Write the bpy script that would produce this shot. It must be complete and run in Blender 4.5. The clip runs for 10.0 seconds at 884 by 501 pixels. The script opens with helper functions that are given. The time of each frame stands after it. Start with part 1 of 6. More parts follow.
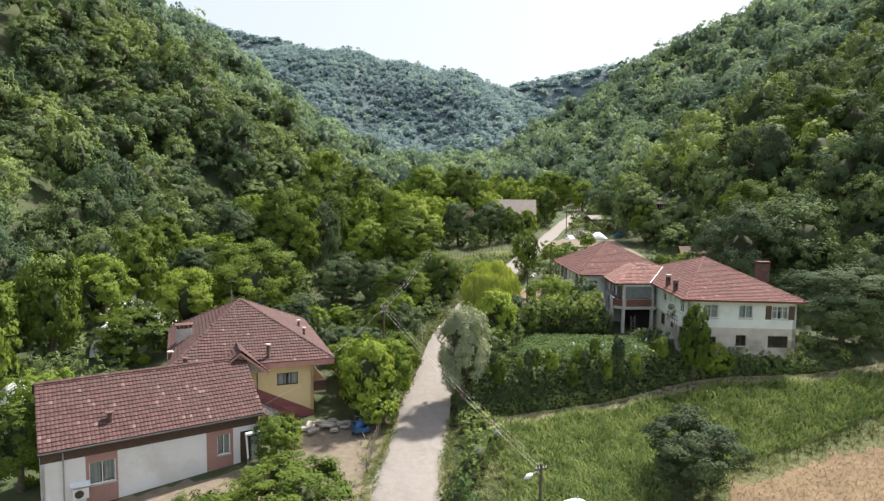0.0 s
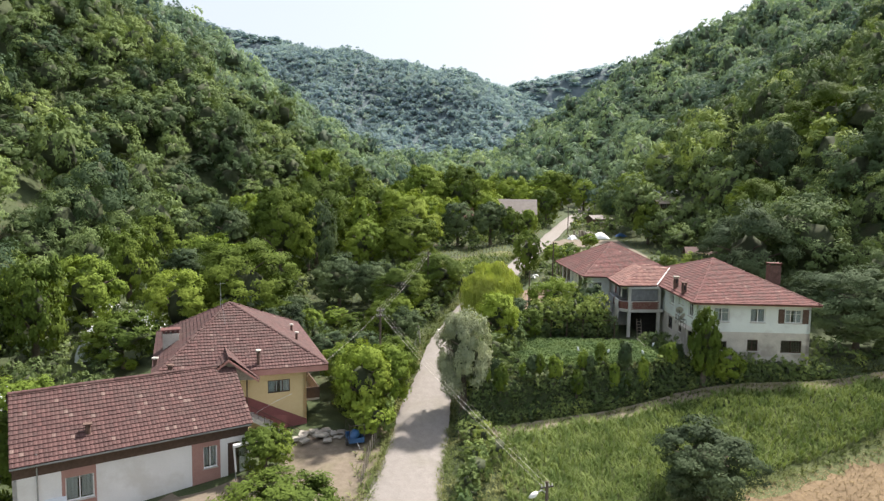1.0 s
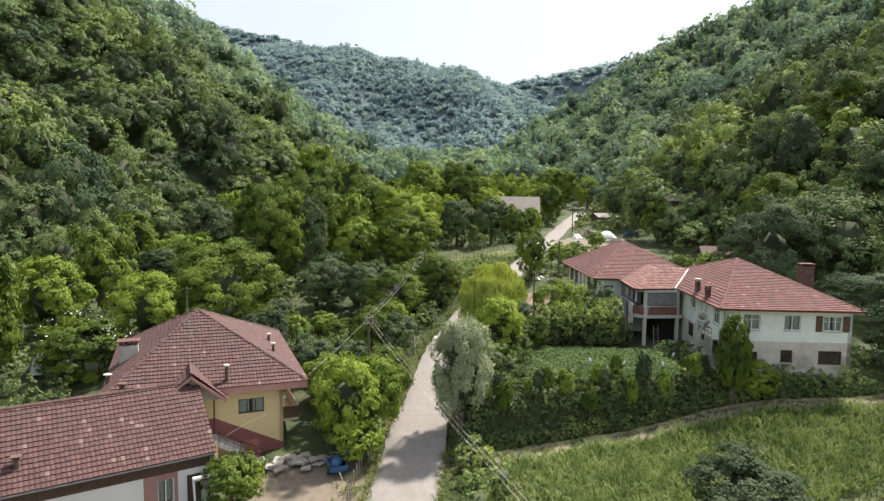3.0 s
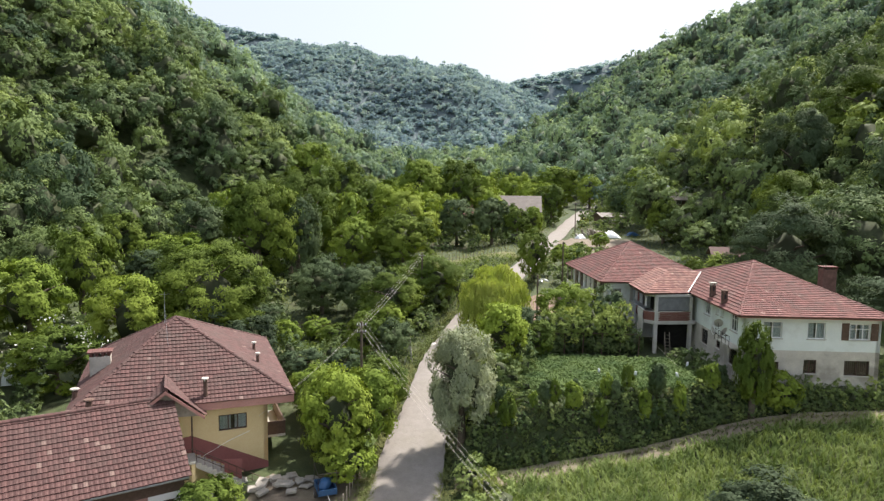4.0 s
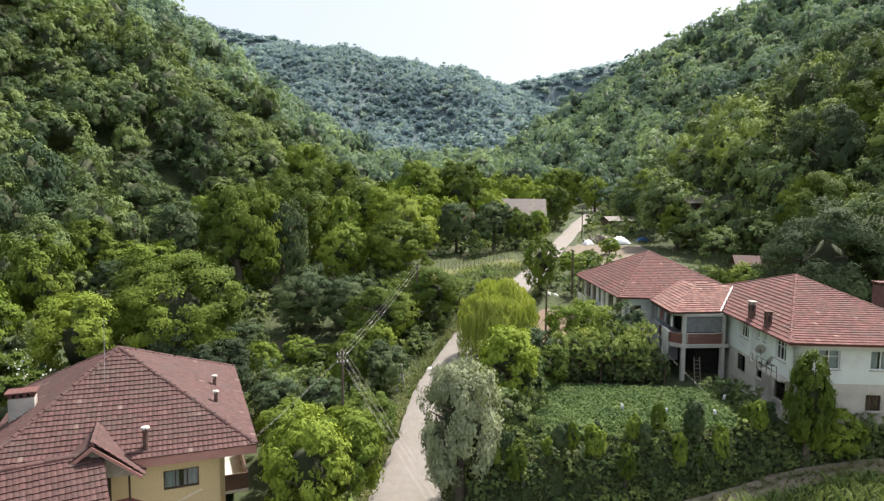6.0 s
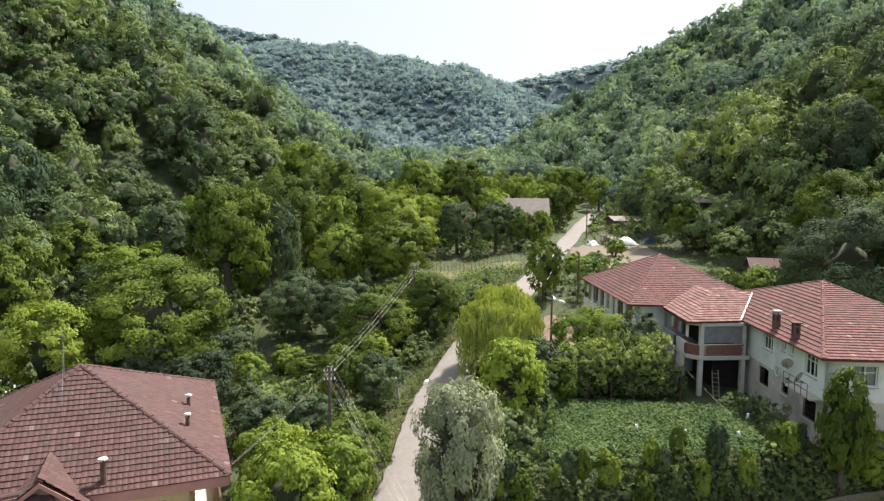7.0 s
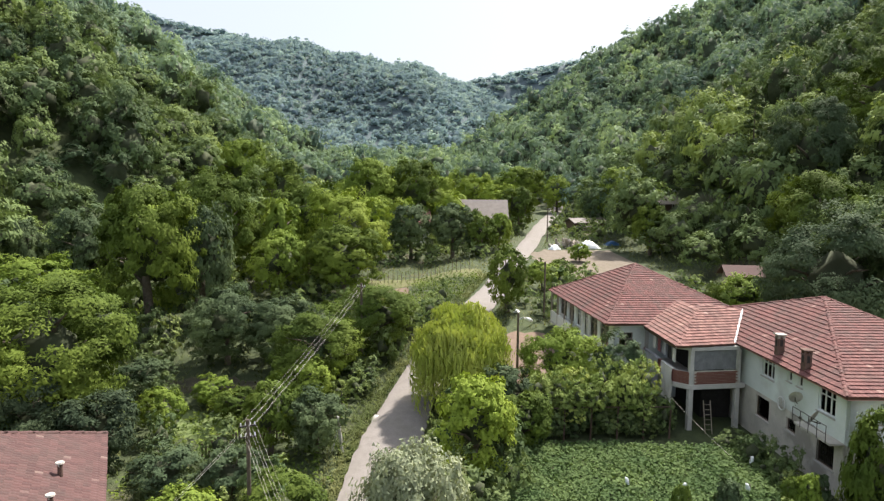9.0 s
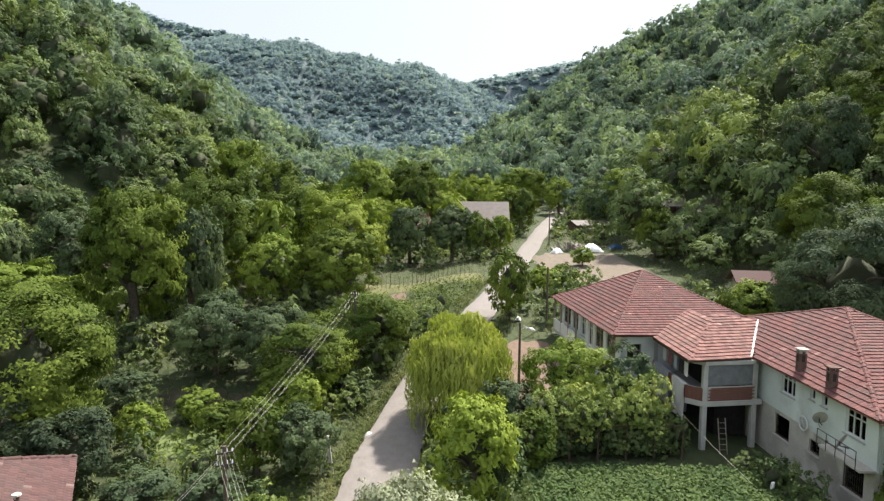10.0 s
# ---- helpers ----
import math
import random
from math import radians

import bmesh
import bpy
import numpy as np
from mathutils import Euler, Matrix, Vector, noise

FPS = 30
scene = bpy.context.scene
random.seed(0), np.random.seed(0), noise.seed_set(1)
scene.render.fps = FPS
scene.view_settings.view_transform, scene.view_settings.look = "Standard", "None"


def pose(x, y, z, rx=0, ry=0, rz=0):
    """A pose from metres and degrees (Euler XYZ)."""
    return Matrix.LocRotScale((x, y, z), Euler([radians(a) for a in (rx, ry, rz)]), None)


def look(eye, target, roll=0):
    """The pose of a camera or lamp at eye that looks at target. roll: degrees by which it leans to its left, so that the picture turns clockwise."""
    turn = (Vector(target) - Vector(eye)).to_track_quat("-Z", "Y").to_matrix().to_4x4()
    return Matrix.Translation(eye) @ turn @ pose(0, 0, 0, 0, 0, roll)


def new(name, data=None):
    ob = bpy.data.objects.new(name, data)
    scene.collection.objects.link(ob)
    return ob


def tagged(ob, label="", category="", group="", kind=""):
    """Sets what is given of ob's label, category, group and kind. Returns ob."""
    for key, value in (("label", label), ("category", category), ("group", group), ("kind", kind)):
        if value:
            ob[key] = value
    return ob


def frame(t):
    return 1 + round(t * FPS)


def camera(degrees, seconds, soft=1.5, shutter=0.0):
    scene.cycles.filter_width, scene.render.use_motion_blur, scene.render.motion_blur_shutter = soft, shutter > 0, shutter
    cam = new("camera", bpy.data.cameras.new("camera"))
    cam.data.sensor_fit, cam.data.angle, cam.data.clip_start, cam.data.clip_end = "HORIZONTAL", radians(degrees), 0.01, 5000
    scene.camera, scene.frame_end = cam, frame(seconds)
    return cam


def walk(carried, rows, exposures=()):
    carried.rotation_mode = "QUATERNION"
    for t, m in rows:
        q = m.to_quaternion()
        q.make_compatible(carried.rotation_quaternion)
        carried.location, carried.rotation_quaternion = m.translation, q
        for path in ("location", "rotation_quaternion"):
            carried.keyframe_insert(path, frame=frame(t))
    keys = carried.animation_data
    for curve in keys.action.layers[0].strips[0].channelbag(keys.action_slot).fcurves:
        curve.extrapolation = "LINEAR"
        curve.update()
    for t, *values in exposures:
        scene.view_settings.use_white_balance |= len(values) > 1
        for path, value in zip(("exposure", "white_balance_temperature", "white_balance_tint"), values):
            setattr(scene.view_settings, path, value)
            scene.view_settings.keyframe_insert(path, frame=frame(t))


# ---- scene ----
cam = camera(70.1, 10.0, soft=1.35)
PATH = [
    (0, (-0.106, -0.076, 15.99), (-0.114, 1.915, 15.809), 0.8),
    (0.5, (-0.081, 1.002, 15.931), (-0.089, 2.993, 15.75), 0.8),
    (1, (-0.058, 2.277, 15.865), (-0.065, 4.269, 15.684), 0.8),
    (1.5, (0.088, 3.743, 15.815), (0.08, 5.735, 15.634), 0.8),
    (2, (0.184, 5.247, 15.659), (0.175, 7.239, 15.479), 0.7),
    (2.5, (0.26, 6.684, 15.489), (0.251, 8.676, 15.308), 0.7),
    (4, (0.402, 11.634, 15.268), (0.394, 13.625, 15.084), 0.7),
    (4.5, (0.506, 13.329, 15.342), (0.495, 15.321, 15.158), 0.7),
    (5, (0.573, 15.066, 15.414), (0.562, 17.057, 15.231), 0.7),
    (5.5, (0.708, 16.869, 15.469), (0.695, 18.86, 15.289), 0.6),
    (5.7, (0.689, 17.616, 15.456), (0.679, 19.608, 15.279), 0.6),
    (7, (0.967, 22.293, 15.57), (0.951, 24.284, 15.389), 0.5),
    (7.5, (1.051, 24.025, 15.586), (1.108, 26.016, 15.405), 0.5),
    (8, (1.074, 25.865, 15.622), (1.201, 27.852, 15.442), 0.4),
    (8.5, (1.142, 27.61, 15.743), (1.268, 29.598, 15.562), 0.4),
    (9, (1.23, 29.316, 15.875), (1.356, 31.304, 15.694), 0.5),
    (9.5, (1.4, 30.899, 15.992), (1.525, 32.887, 15.813), 0.5),
    (10, (1.62, 31.752, 16.041), (1.743, 33.74, 15.863), 0.5),
]
walk(cam, [(t, look(eye, target, roll)) for t, eye, target, roll in PATH])

# ---- light ----
SUN_EL, SUN_AZ = 55.0, 42.0  # degrees; azimuth from +y towards +x
world = bpy.data.worlds.new("sky")
scene.world = world
world.use_nodes = True
wn = world.node_tree
sky = wn.nodes.new("ShaderNodeTexSky")
sky.sky_type, sky.sun_disc = "NISHITA", False
sky.sun_elevation, sky.sun_rotation = radians(SUN_EL), radians(SUN_AZ)
sky.air_density, sky.dust_density, sky.ozone_density = 1.0, 4.0, 1.0
haze = wn.nodes.new("ShaderNodeMix")  # thin bright cloud over the blue
haze.data_type = "RGBA"
haze.inputs[0].default_value = 0.6
haze.inputs[7].default_value = (5.3, 5.55, 6.0, 1)
wn.links.new(sky.outputs[0], haze.inputs[6])
wn.links.new(haze.outputs[2], wn.nodes["Background"].inputs[0])
wn.nodes["Background"].inputs[1].default_value = 0.108
sun = new("sun", bpy.data.lights.new("sun", "SUN"))
sun.data.energy, sun.data.angle, sun.data.color = 4.9, radians(2.5), (1.0, 0.93, 0.85)
a, e = radians(SUN_AZ), radians(SUN_EL)
sun.matrix_world = look((math.sin(a) * math.cos(e) * 100, math.cos(a) * math.cos(e) * 100, math.sin(e) * 100), (0, 0, 0))
scene.view_settings.exposure = 0.85


# ---- materials ----
def nodes_of(name):
    m = bpy.data.materials.new(name)
    m.use_nodes = True
    nt = m.node_tree
    return m, nt, nt.nodes["Principled BSDF"]


def mapped(nt, scale, detail=4.0, rough=0.6, coords="Object"):
    tc = nt.nodes.new("ShaderNodeTexCoord")
    n = nt.nodes.new("ShaderNodeTexNoise")
    n.inputs["Scale"].default_value, n.inputs["Detail"].default_value, n.inputs["Roughness"].default_value = scale, detail, rough
    nt.links.new(tc.outputs[coords], n.inputs["Vector"])
    return n.outputs["Fac"]


def ramp(nt, fac, stops):
    r = nt.nodes.new("ShaderNodeValToRGB")
    while len(r.color_ramp.elements) < len(stops):
        r.color_ramp.elements.new(0.5)
    for el, (pos, col) in zip(r.color_ramp.elements, stops):
        el.position, el.color = pos, (*col, 1)
    nt.links.new(fac, r.inputs[0])
    return r.outputs[0]


def mix(nt, fac, a, b, blend="MIX"):
    n = nt.nodes.new("ShaderNodeMix")
    n.data_type, n.blend_type = "RGBA", blend
    for sock, v in ((n.inputs[0], fac), (n.inputs[6], a), (n.inputs[7], b)):
        if isinstance(v, (int, float)):
            sock.default_value = v
        elif isinstance(v, tuple):
            sock.default_value = (*v, 1)
        else:
            nt.links.new(v, sock)
    return n.outputs[2]


def bump(nt, fac, strength, dist=0.02):
    b = nt.nodes.new("ShaderNodeBump")
    b.inputs["Strength"].default_value, b.inputs["Distance"].default_value = strength, dist
    nt.links.new(fac, b.inputs["Height"])
    return b.outputs[0]


def island(nt):
    return nt.nodes.new("ShaderNodeNewGeometry").outputs["Random Per Island"]


def surface(name, col, col2, scale=3.0, fine=25.0, rough=0.85, relief=0.3, metal=0.0, blotch=None):
    """A plain weathered surface: two colours in large stains, fine grain in relief."""
    m, nt, p = nodes_of(name)
    c = ramp(nt, mapped(nt, scale), [(0.3, col), (0.7, col2)])
    fine_n = mapped(nt, fine, 3.0)
    c = mix(nt, 0.35, c, ramp(nt, fine_n, [(0.3, (0.35, 0.35, 0.35)), (0.7, (0.65, 0.65, 0.65))]), "OVERLAY")
    if blotch:
        c = mix(nt, ramp(nt, mapped(nt, scale * 0.4, 6.0), [(0.52, (0, 0, 0)), (0.62, (1, 1, 1))]), c, blotch)
    nt.links.new(c, p.inputs["Base Color"])
    p.inputs["Roughness"].default_value, p.inputs["Metallic"].default_value = rough, metal
    if relief:
        nt.links.new(bump(nt, fine_n, relief), p.inputs["Normal"])
    return m


def foliage(name, dark, light, tree_scale=0.13, through_light=0.23, gloss=0.75, leafy=0.22, toned=False):
    """Leaves: each one a little different, whole crowns lighter or darker, light shining through."""
    m, nt, p = nodes_of(name)
    if toned:  # every crown of a wood has a tone of its own
        at = nt.nodes.new("ShaderNodeAttribute")
        at.attribute_name = "tone"
        mid = tuple((a + b) / 2 for a, b in zip(dark, light))
        c = ramp(nt, at.outputs["Fac"], [(0.0, dark), (0.35, mid), (0.75, light), (1.0, (light[0] * 1.3, light[1] * 1.22, light[2] * 1.05))])
        c = mix(nt, 0.35, c, ramp(nt, mapped(nt, tree_scale, 2.0), [(0.35, (0.34, 0.35, 0.34)), (0.65, (0.66, 0.65, 0.62))]), "OVERLAY")
    else:
        c = ramp(nt, mapped(nt, tree_scale, 2.5, 0.55), [(0.38, dark), (0.62, light)])
    c = mix(nt, leafy, c, ramp(nt, island(nt), [(0.0, (0.30, 0.32, 0.30)), (1.0, (0.72, 0.70, 0.62))]), "OVERLAY")
    nt.links.new(c, p.inputs["Base Color"])
    p.inputs["Roughness"].default_value = gloss
    p.inputs["Specular IOR Level"].default_value = 0.12
    tr = nt.nodes.new("ShaderNodeBsdfTranslucent")
    nt.links.new(mix(nt, 0.8, c, (1.0, 1.0, 0.58), "MULTIPLY"), tr.inputs[0])
    ms = nt.nodes.new("ShaderNodeMixShader")
    ms.inputs[0].default_value = through_light
    nt.links.new(p.outputs[0], ms.inputs[1])
    nt.links.new(tr.outputs[0], ms.inputs[2])
    nt.links.new(ms.outputs[0], nt.nodes["Material Output"].inputs[0])
    return m


LEAF_WOOD = foliage("leaves_forest", (0.063, 0.102, 0.056), (0.200, 0.268, 0.104), 0.05, toned=True)
# cooler, paler leaves: part of the slope haze is put into their colour
LEAF_UPPER_HAZE = foliage("leaves_upper_haze", (0.103, 0.164, 0.140), (0.262, 0.356, 0.232), 0.03, 0.36, leafy=0.12, toned=True)
# blue-grey leaf colour paints the distance haze on the far hills
LEAF_FAR_HAZE = foliage("leaves_far_haze", (0.242, 0.335, 0.432), (0.300, 0.398, 0.490), 0.01, 0.55, leafy=0.04, toned=True)
LEAF_SHRUB = foliage("leaves_shrub", (0.094, 0.145, 0.059), (0.242, 0.305, 0.105), 0.3, toned=True)
LEAF_HEDGE = foliage("leaves_hedge", (0.069, 0.108, 0.049), (0.168, 0.219, 0.087), 0.3, toned=True)
LEAF_MID = foliage("leaves_walnut", (0.076, 0.118, 0.024), (0.166, 0.222, 0.038), 0.22)
LEAF_FRESH = foliage("leaves_fresh", (0.145, 0.212, 0.036), (0.262, 0.335, 0.062), 0.22)
LEAF_ACACIA = foliage("leaves_acacia", (0.236, 0.316, 0.049), (0.315, 0.392, 0.068), 0.4)
LEAF_BRIGHT = foliage("leaves_bright", (0.190, 0.262, 0.040), (0.285, 0.352, 0.064), 0.22)
LEAF_DARK = foliage("leaves_dark", (0.064, 0.098, 0.053), (0.134, 0.179, 0.084), 0.22)
LEAF_SILVER = foliage("leaves_silver", (0.285, 0.320, 0.205), (0.390, 0.425, 0.285), 0.4)
LEAF_WILLOW = foliage("leaves_willow", (0.336, 0.402, 0.080), (0.448, 0.495, 0.120), 0.4)
LEAF_VINE = foliage("leaves_vine", (0.172, 0.235, 0.069), (0.287, 0.346, 0.109), 0.3, toned=True)
LEAF_CORN = foliage("leaves_corn", (0.135, 0.192, 0.060), (0.245, 0.305, 0.105), 0.6)
LEAF_PLUM = foliage("leaves_plum", (0.046, 0.070, 0.040), (0.092, 0.124, 0.064), 0.4)
LEAF_BEAN = foliage("leaves_bean", (0.080, 0.132, 0.048), (0.135, 0.195, 0.070), 0.4)
GRASS = foliage("grass_blades", (0.130, 0.165, 0.057), (0.220, 0.233, 0.098), 0.25)
STRAW = foliage("straw", (0.190, 0.138, 0.076), (0.270, 0.203, 0.115), 0.5, 0.15)
BLOSSOM = surface("white_blossom", (0.62, 0.62, 0.56), (0.76, 0.76, 0.70), 4, 20, 0.9, 0.0)
POLE_WOOD = surface("pole_wood", (0.085, 0.065, 0.05), (0.14, 0.11, 0.085), 4, 30, 0.9, 0.4)
# dark colours for crown hearts: the shade inside the crowns is painted here
HEART_SHADE = surface("crown_heart_shade", (0.040, 0.050, 0.026), (0.075, 0.090, 0.042), 1.5, 9, 0.95, 0.5)
UPPER_HEART_SHADE = surface("upper_heart_shade", (0.066, 0.086, 0.058), (0.100, 0.125, 0.080), 0.3, 2, 0.95, 0.0)
BARK = surface("bark", (0.10, 0.075, 0.055), (0.17, 0.14, 0.11), 4, 30, 0.95, 0.8)


def ground_material():
    m, nt, p = nodes_of("meadow_ground")
    n1, n2, n3 = mapped(nt, 0.09, 5), mapped(nt, 0.7, 5), mapped(nt, 9.0, 4)
    grass = ramp(nt, n2, [(0.3, (0.038, 0.055, 0.020)), (0.7, (0.070, 0.090, 0.034))])
    earth = ramp(nt, n3, [(0.3, (0.085, 0.066, 0.046)), (0.7, (0.145, 0.115, 0.080))])
    c = mix(nt, ramp(nt, n1, [(0.56, (0, 0, 0)), (0.70, (0.7, 0.7, 0.7))]), grass, earth)
    c = mix(nt, 0.4, c, ramp(nt, n3, [(0.3, (0.3, 0.3, 0.3)), (0.7, (0.7, 0.7, 0.7))]), "OVERLAY")
    nt.links.new(c, p.inputs["Base Color"])
    p.inputs["Roughness"].default_value = 0.95
    nt.links.new(bump(nt, n3, 0.6, 0.08), p.inputs["Normal"])
    return m


def road_material(name, lo, hi, grassy):
    m, nt, p = nodes_of(name)
    n1, n2, n3 = mapped(nt, 0.35, 6), mapped(nt, 2.2, 5), mapped(nt, 22.0, 3)
    c = ramp(nt, n2, [(0.3, lo), (0.7, hi)])
    c = mix(nt, ramp(nt, n1, [(0.50, (0, 0, 0)), (0.75, (grassy, grassy, grassy))]), c, (0.13, 0.125, 0.06))
    c = mix(nt, 0.45, c, ramp(nt, n3, [(0.3, (0.32, 0.32, 0.32)), (0.7, (0.68, 0.68, 0.68))]), "OVERLAY")
    nt.links.new(c, p.inputs["Base Color"])
    p.inputs["Roughness"].default_value = 0.92
    nt.links.new(bump(nt, n2, 0.4, 0.05), p.inputs["Normal"])
    return m


GROUND = ground_material()
# far ground tinted blue-grey so it carries the same painted haze
FAR_GROUND_HAZE = surface("far_ground_haze", (0.075, 0.105, 0.118), (0.115, 0.150, 0.165), 0.05, 0.4, 0.95, 0.2)
ROAD = road_material("gravel_road", (0.215, 0.193, 0.176), (0.255, 0.232, 0.214), 0.25)
EARTH = road_material("bare_earth", (0.135, 0.108, 0.080), (0.21, 0.172, 0.130), 0.5)
TRACK = road_material("cart_track_earth", (0.19, 0.155, 0.115), (0.30, 0.25, 0.19), 0.5)
SOIL = road_material("tilled_soil", (0.150, 0.100, 0.072), (0.215, 0.150, 0.110), 0.15)


def tile_material(name, cols, moss, seed, pale=0.985):
    """Clay tiles: each piece its own tone, a few pale or new ones, moss and soot in stains."""
    m, nt, p = nodes_of(name)
    src = island(nt) if seed else nt.nodes.new("ShaderNodeObjectInfo").outputs["Random"]
    c = ramp(nt, src, [(0.0, cols[0]), (0.45, cols[1]), (0.80, cols[2]), (pale, cols[2]), (pale + 0.01, cols[3])])
    n1, n2 = mapped(nt, 0.8, 5), mapped(nt, 14, 3)
    c = mix(nt, ramp(nt, n1, [(0.42, (0, 0, 0)), (0.75, (moss, moss, moss))]), c, (0.075, 0.058, 0.050))
    c = mix(nt, 0.4, c, ramp(nt, n2, [(0.3, (0.33, 0.33, 0.33)), (0.7, (0.67, 0.67, 0.67))]), "OVERLAY")
    n4 = mapped(nt, 9, 4)  # pale lichen and worn rims
    c = mix(nt, ramp(nt, n4, [(0.58, (0, 0, 0)), (0.72, (0.45, 0.45, 0.45))]), c, cols[3])
    nt.links.new(c, p.inputs["Base Color"])
    p.inputs["Roughness"].default_value = 0.85
    nt.links.new(bump(nt, n2, 0.4, 0.01), p.inputs["Normal"])
    return m


BROWN = [(0.070, 0.033, 0.031), (0.086, 0.040, 0.037), (0.106, 0.050, 0.046), (0.175, 0.115, 0.10)]
REDS = [(0.108, 0.039, 0.036), (0.138, 0.049, 0.044), (0.172, 0.065, 0.057), (0.27, 0.155, 0.13)]
PINKS = [(0.150, 0.066, 0.056), (0.205, 0.090, 0.075), (0.265, 0.130, 0.108), (0.36, 0.23, 0.19)]
TILE_BROWN, TILE_BROWN_ONE = tile_material("old_brown_tiles", BROWN, 0.55, 1), tile_material("old_brown_tile", BROWN, 0.55, 0)
TILE_RED, TILE_RED_ONE = tile_material("red_tiles", REDS, 0.7, 1), tile_material("red_tile", REDS, 0.7, 0)
TILE_PALE, TILE_PALE_ONE = tile_material("flecked_brown_tiles", BROWN, 0.4, 1, 0.955), tile_material("flecked_brown_tile", BROWN, 0.4, 0, 0.955)
TILE_PINK = tile_material("new_red_tiles", PINKS, 0.45, 1)
UNDER = surface("roof_underlay", (0.10, 0.05, 0.04), (0.14, 0.075, 0.06), 2, 20)
PLASTER = surface("white_plaster", (0.66, 0.67, 0.66), (0.77, 0.78, 0.77), 0.6, 12, 0.9, 0.15, blotch=(0.58, 0.57, 0.54))
HOUSE_WHITE = surface("white_house_paint", (0.74, 0.73, 0.72), (0.82, 0.81, 0.80), 0.6, 12, 0.9, 0.12, blotch=(0.68, 0.66, 0.63))
WHITEWASH = surface("whitewash", (0.68, 0.73, 0.71), (0.78, 0.83, 0.81), 0.7, 12, 0.9, 0.2, blotch=(0.60, 0.62, 0.60))
CEMENT = surface("bare_cement", (0.44, 0.415, 0.37), (0.62, 0.585, 0.525), 0.9, 12, 0.95, 0.4, blotch=(0.34, 0.315, 0.28))
YELLOW = surface("yellow_plaster", (0.68, 0.53, 0.29), (0.74, 0.59, 0.34), 0.6, 14, 0.9, 0.1)
MAROON = surface("maroon_plaster", (0.24, 0.085, 0.085), (0.29, 0.11, 0.105), 0.8, 14, 0.85, 0.1)
ROSE = surface("rose_plaster", (0.36, 0.20, 0.17), (0.41, 0.24, 0.205), 0.8, 14, 0.85, 0.1)
FASCIA = surface("painted_eaves_board", (0.44, 0.215, 0.185), (0.52, 0.27, 0.235), 1.2, 18, 0.7, 0.1)
WHITE = surface("white_frame_paint", (0.74, 0.74, 0.73), (0.80, 0.80, 0.79), 3, 20, 0.5, 0.05)
WOOD_DARK = surface("dark_brown_wood", (0.075, 0.045, 0.032), (0.12, 0.075, 0.055), 5, 40, 0.7, 0.3)
WOOD_GREY = surface("weathered_wood", (0.23, 0.19, 0.155), (0.34, 0.295, 0.25), 5, 40, 0.9, 0.4)
# near-black that paints shade in recesses; one dark garment wears it too
DARK = surface("shade_and_cloth_black", (0.020, 0.018, 0.017), (0.035, 0.032, 0.030), 3, 10, 0.95, 0.0)
BRICK = surface("red_hollow_brick", (0.150, 0.062, 0.048), (0.23, 0.105, 0.080), 5, 30, 0.9, 0.3)
METAL = surface("galvanised_metal", (0.36, 0.37, 0.38), (0.46, 0.47, 0.48), 6, 40, 0.45, 0.05, 0.7)
IRON = surface("dark_iron", (0.05, 0.045, 0.042), (0.09, 0.075, 0.065), 8, 40, 0.6, 0.1, 0.4)
CONCRETE = surface("concrete", (0.42, 0.41, 0.38), (0.54, 0.52, 0.49), 1.5, 20, 0.95, 0.3)
CLOTH_W = surface("pale_cloth", (0.68, 0.66, 0.61), (0.76, 0.74, 0.70), 2, 60, 0.95, 0.1)
CLOTH_G = surface("grey_cloth", (0.34, 0.35, 0.38), (0.42, 0.43, 0.46), 2, 60, 0.95, 0.1)
SCREEN = surface("grey_netting", (0.15, 0.155, 0.16), (0.22, 0.225, 0.23), 3, 60, 0.9, 0.2)
BLUE = surface("blue_paint", (0.020, 0.075, 0.19), (0.035, 0.115, 0.26), 3, 20, 0.5, 0.05)
PLASTIC = surface("white_plastic_sheet", (0.66, 0.70, 0.74), (0.78, 0.81, 0.84), 1, 10, 0.35, 0.1)
STONE = surface("dry_stone", (0.28, 0.26, 0.23), (0.40, 0.37, 0.33), 2, 20, 0.95, 0.5)


def glass_material():
    m, nt, p = nodes_of("window_glass")
    clear, gloss, both = nt.nodes.new("ShaderNodeBsdfTransparent"), nt.nodes.new("ShaderNodeBsdfGlossy"), nt.nodes.new("ShaderNodeMixShader")
    clear.inputs[0].default_value = (0.86, 0.90, 0.89, 1)
    gloss.inputs["Roughness"].default_value = 0.04
    fr = nt.nodes.new("ShaderNodeFresnel")
    fr.inputs[0].default_value = 1.5
    nt.links.new(fr.outputs[0], both.inputs[0])
    nt.links.new(clear.outputs[0], both.inputs[1])
    nt.links.new(gloss.outputs[0], both.inputs[2])
    nt.links.new(both.outputs[0], nt.nodes["Material Output"].inputs[0])
    return m


GLASS = glass_material()
CURTAIN = surface("net_curtain", (0.50, 0.52, 0.54), (0.62, 0.64, 0.66), 6, 30, 0.9, 0.0)


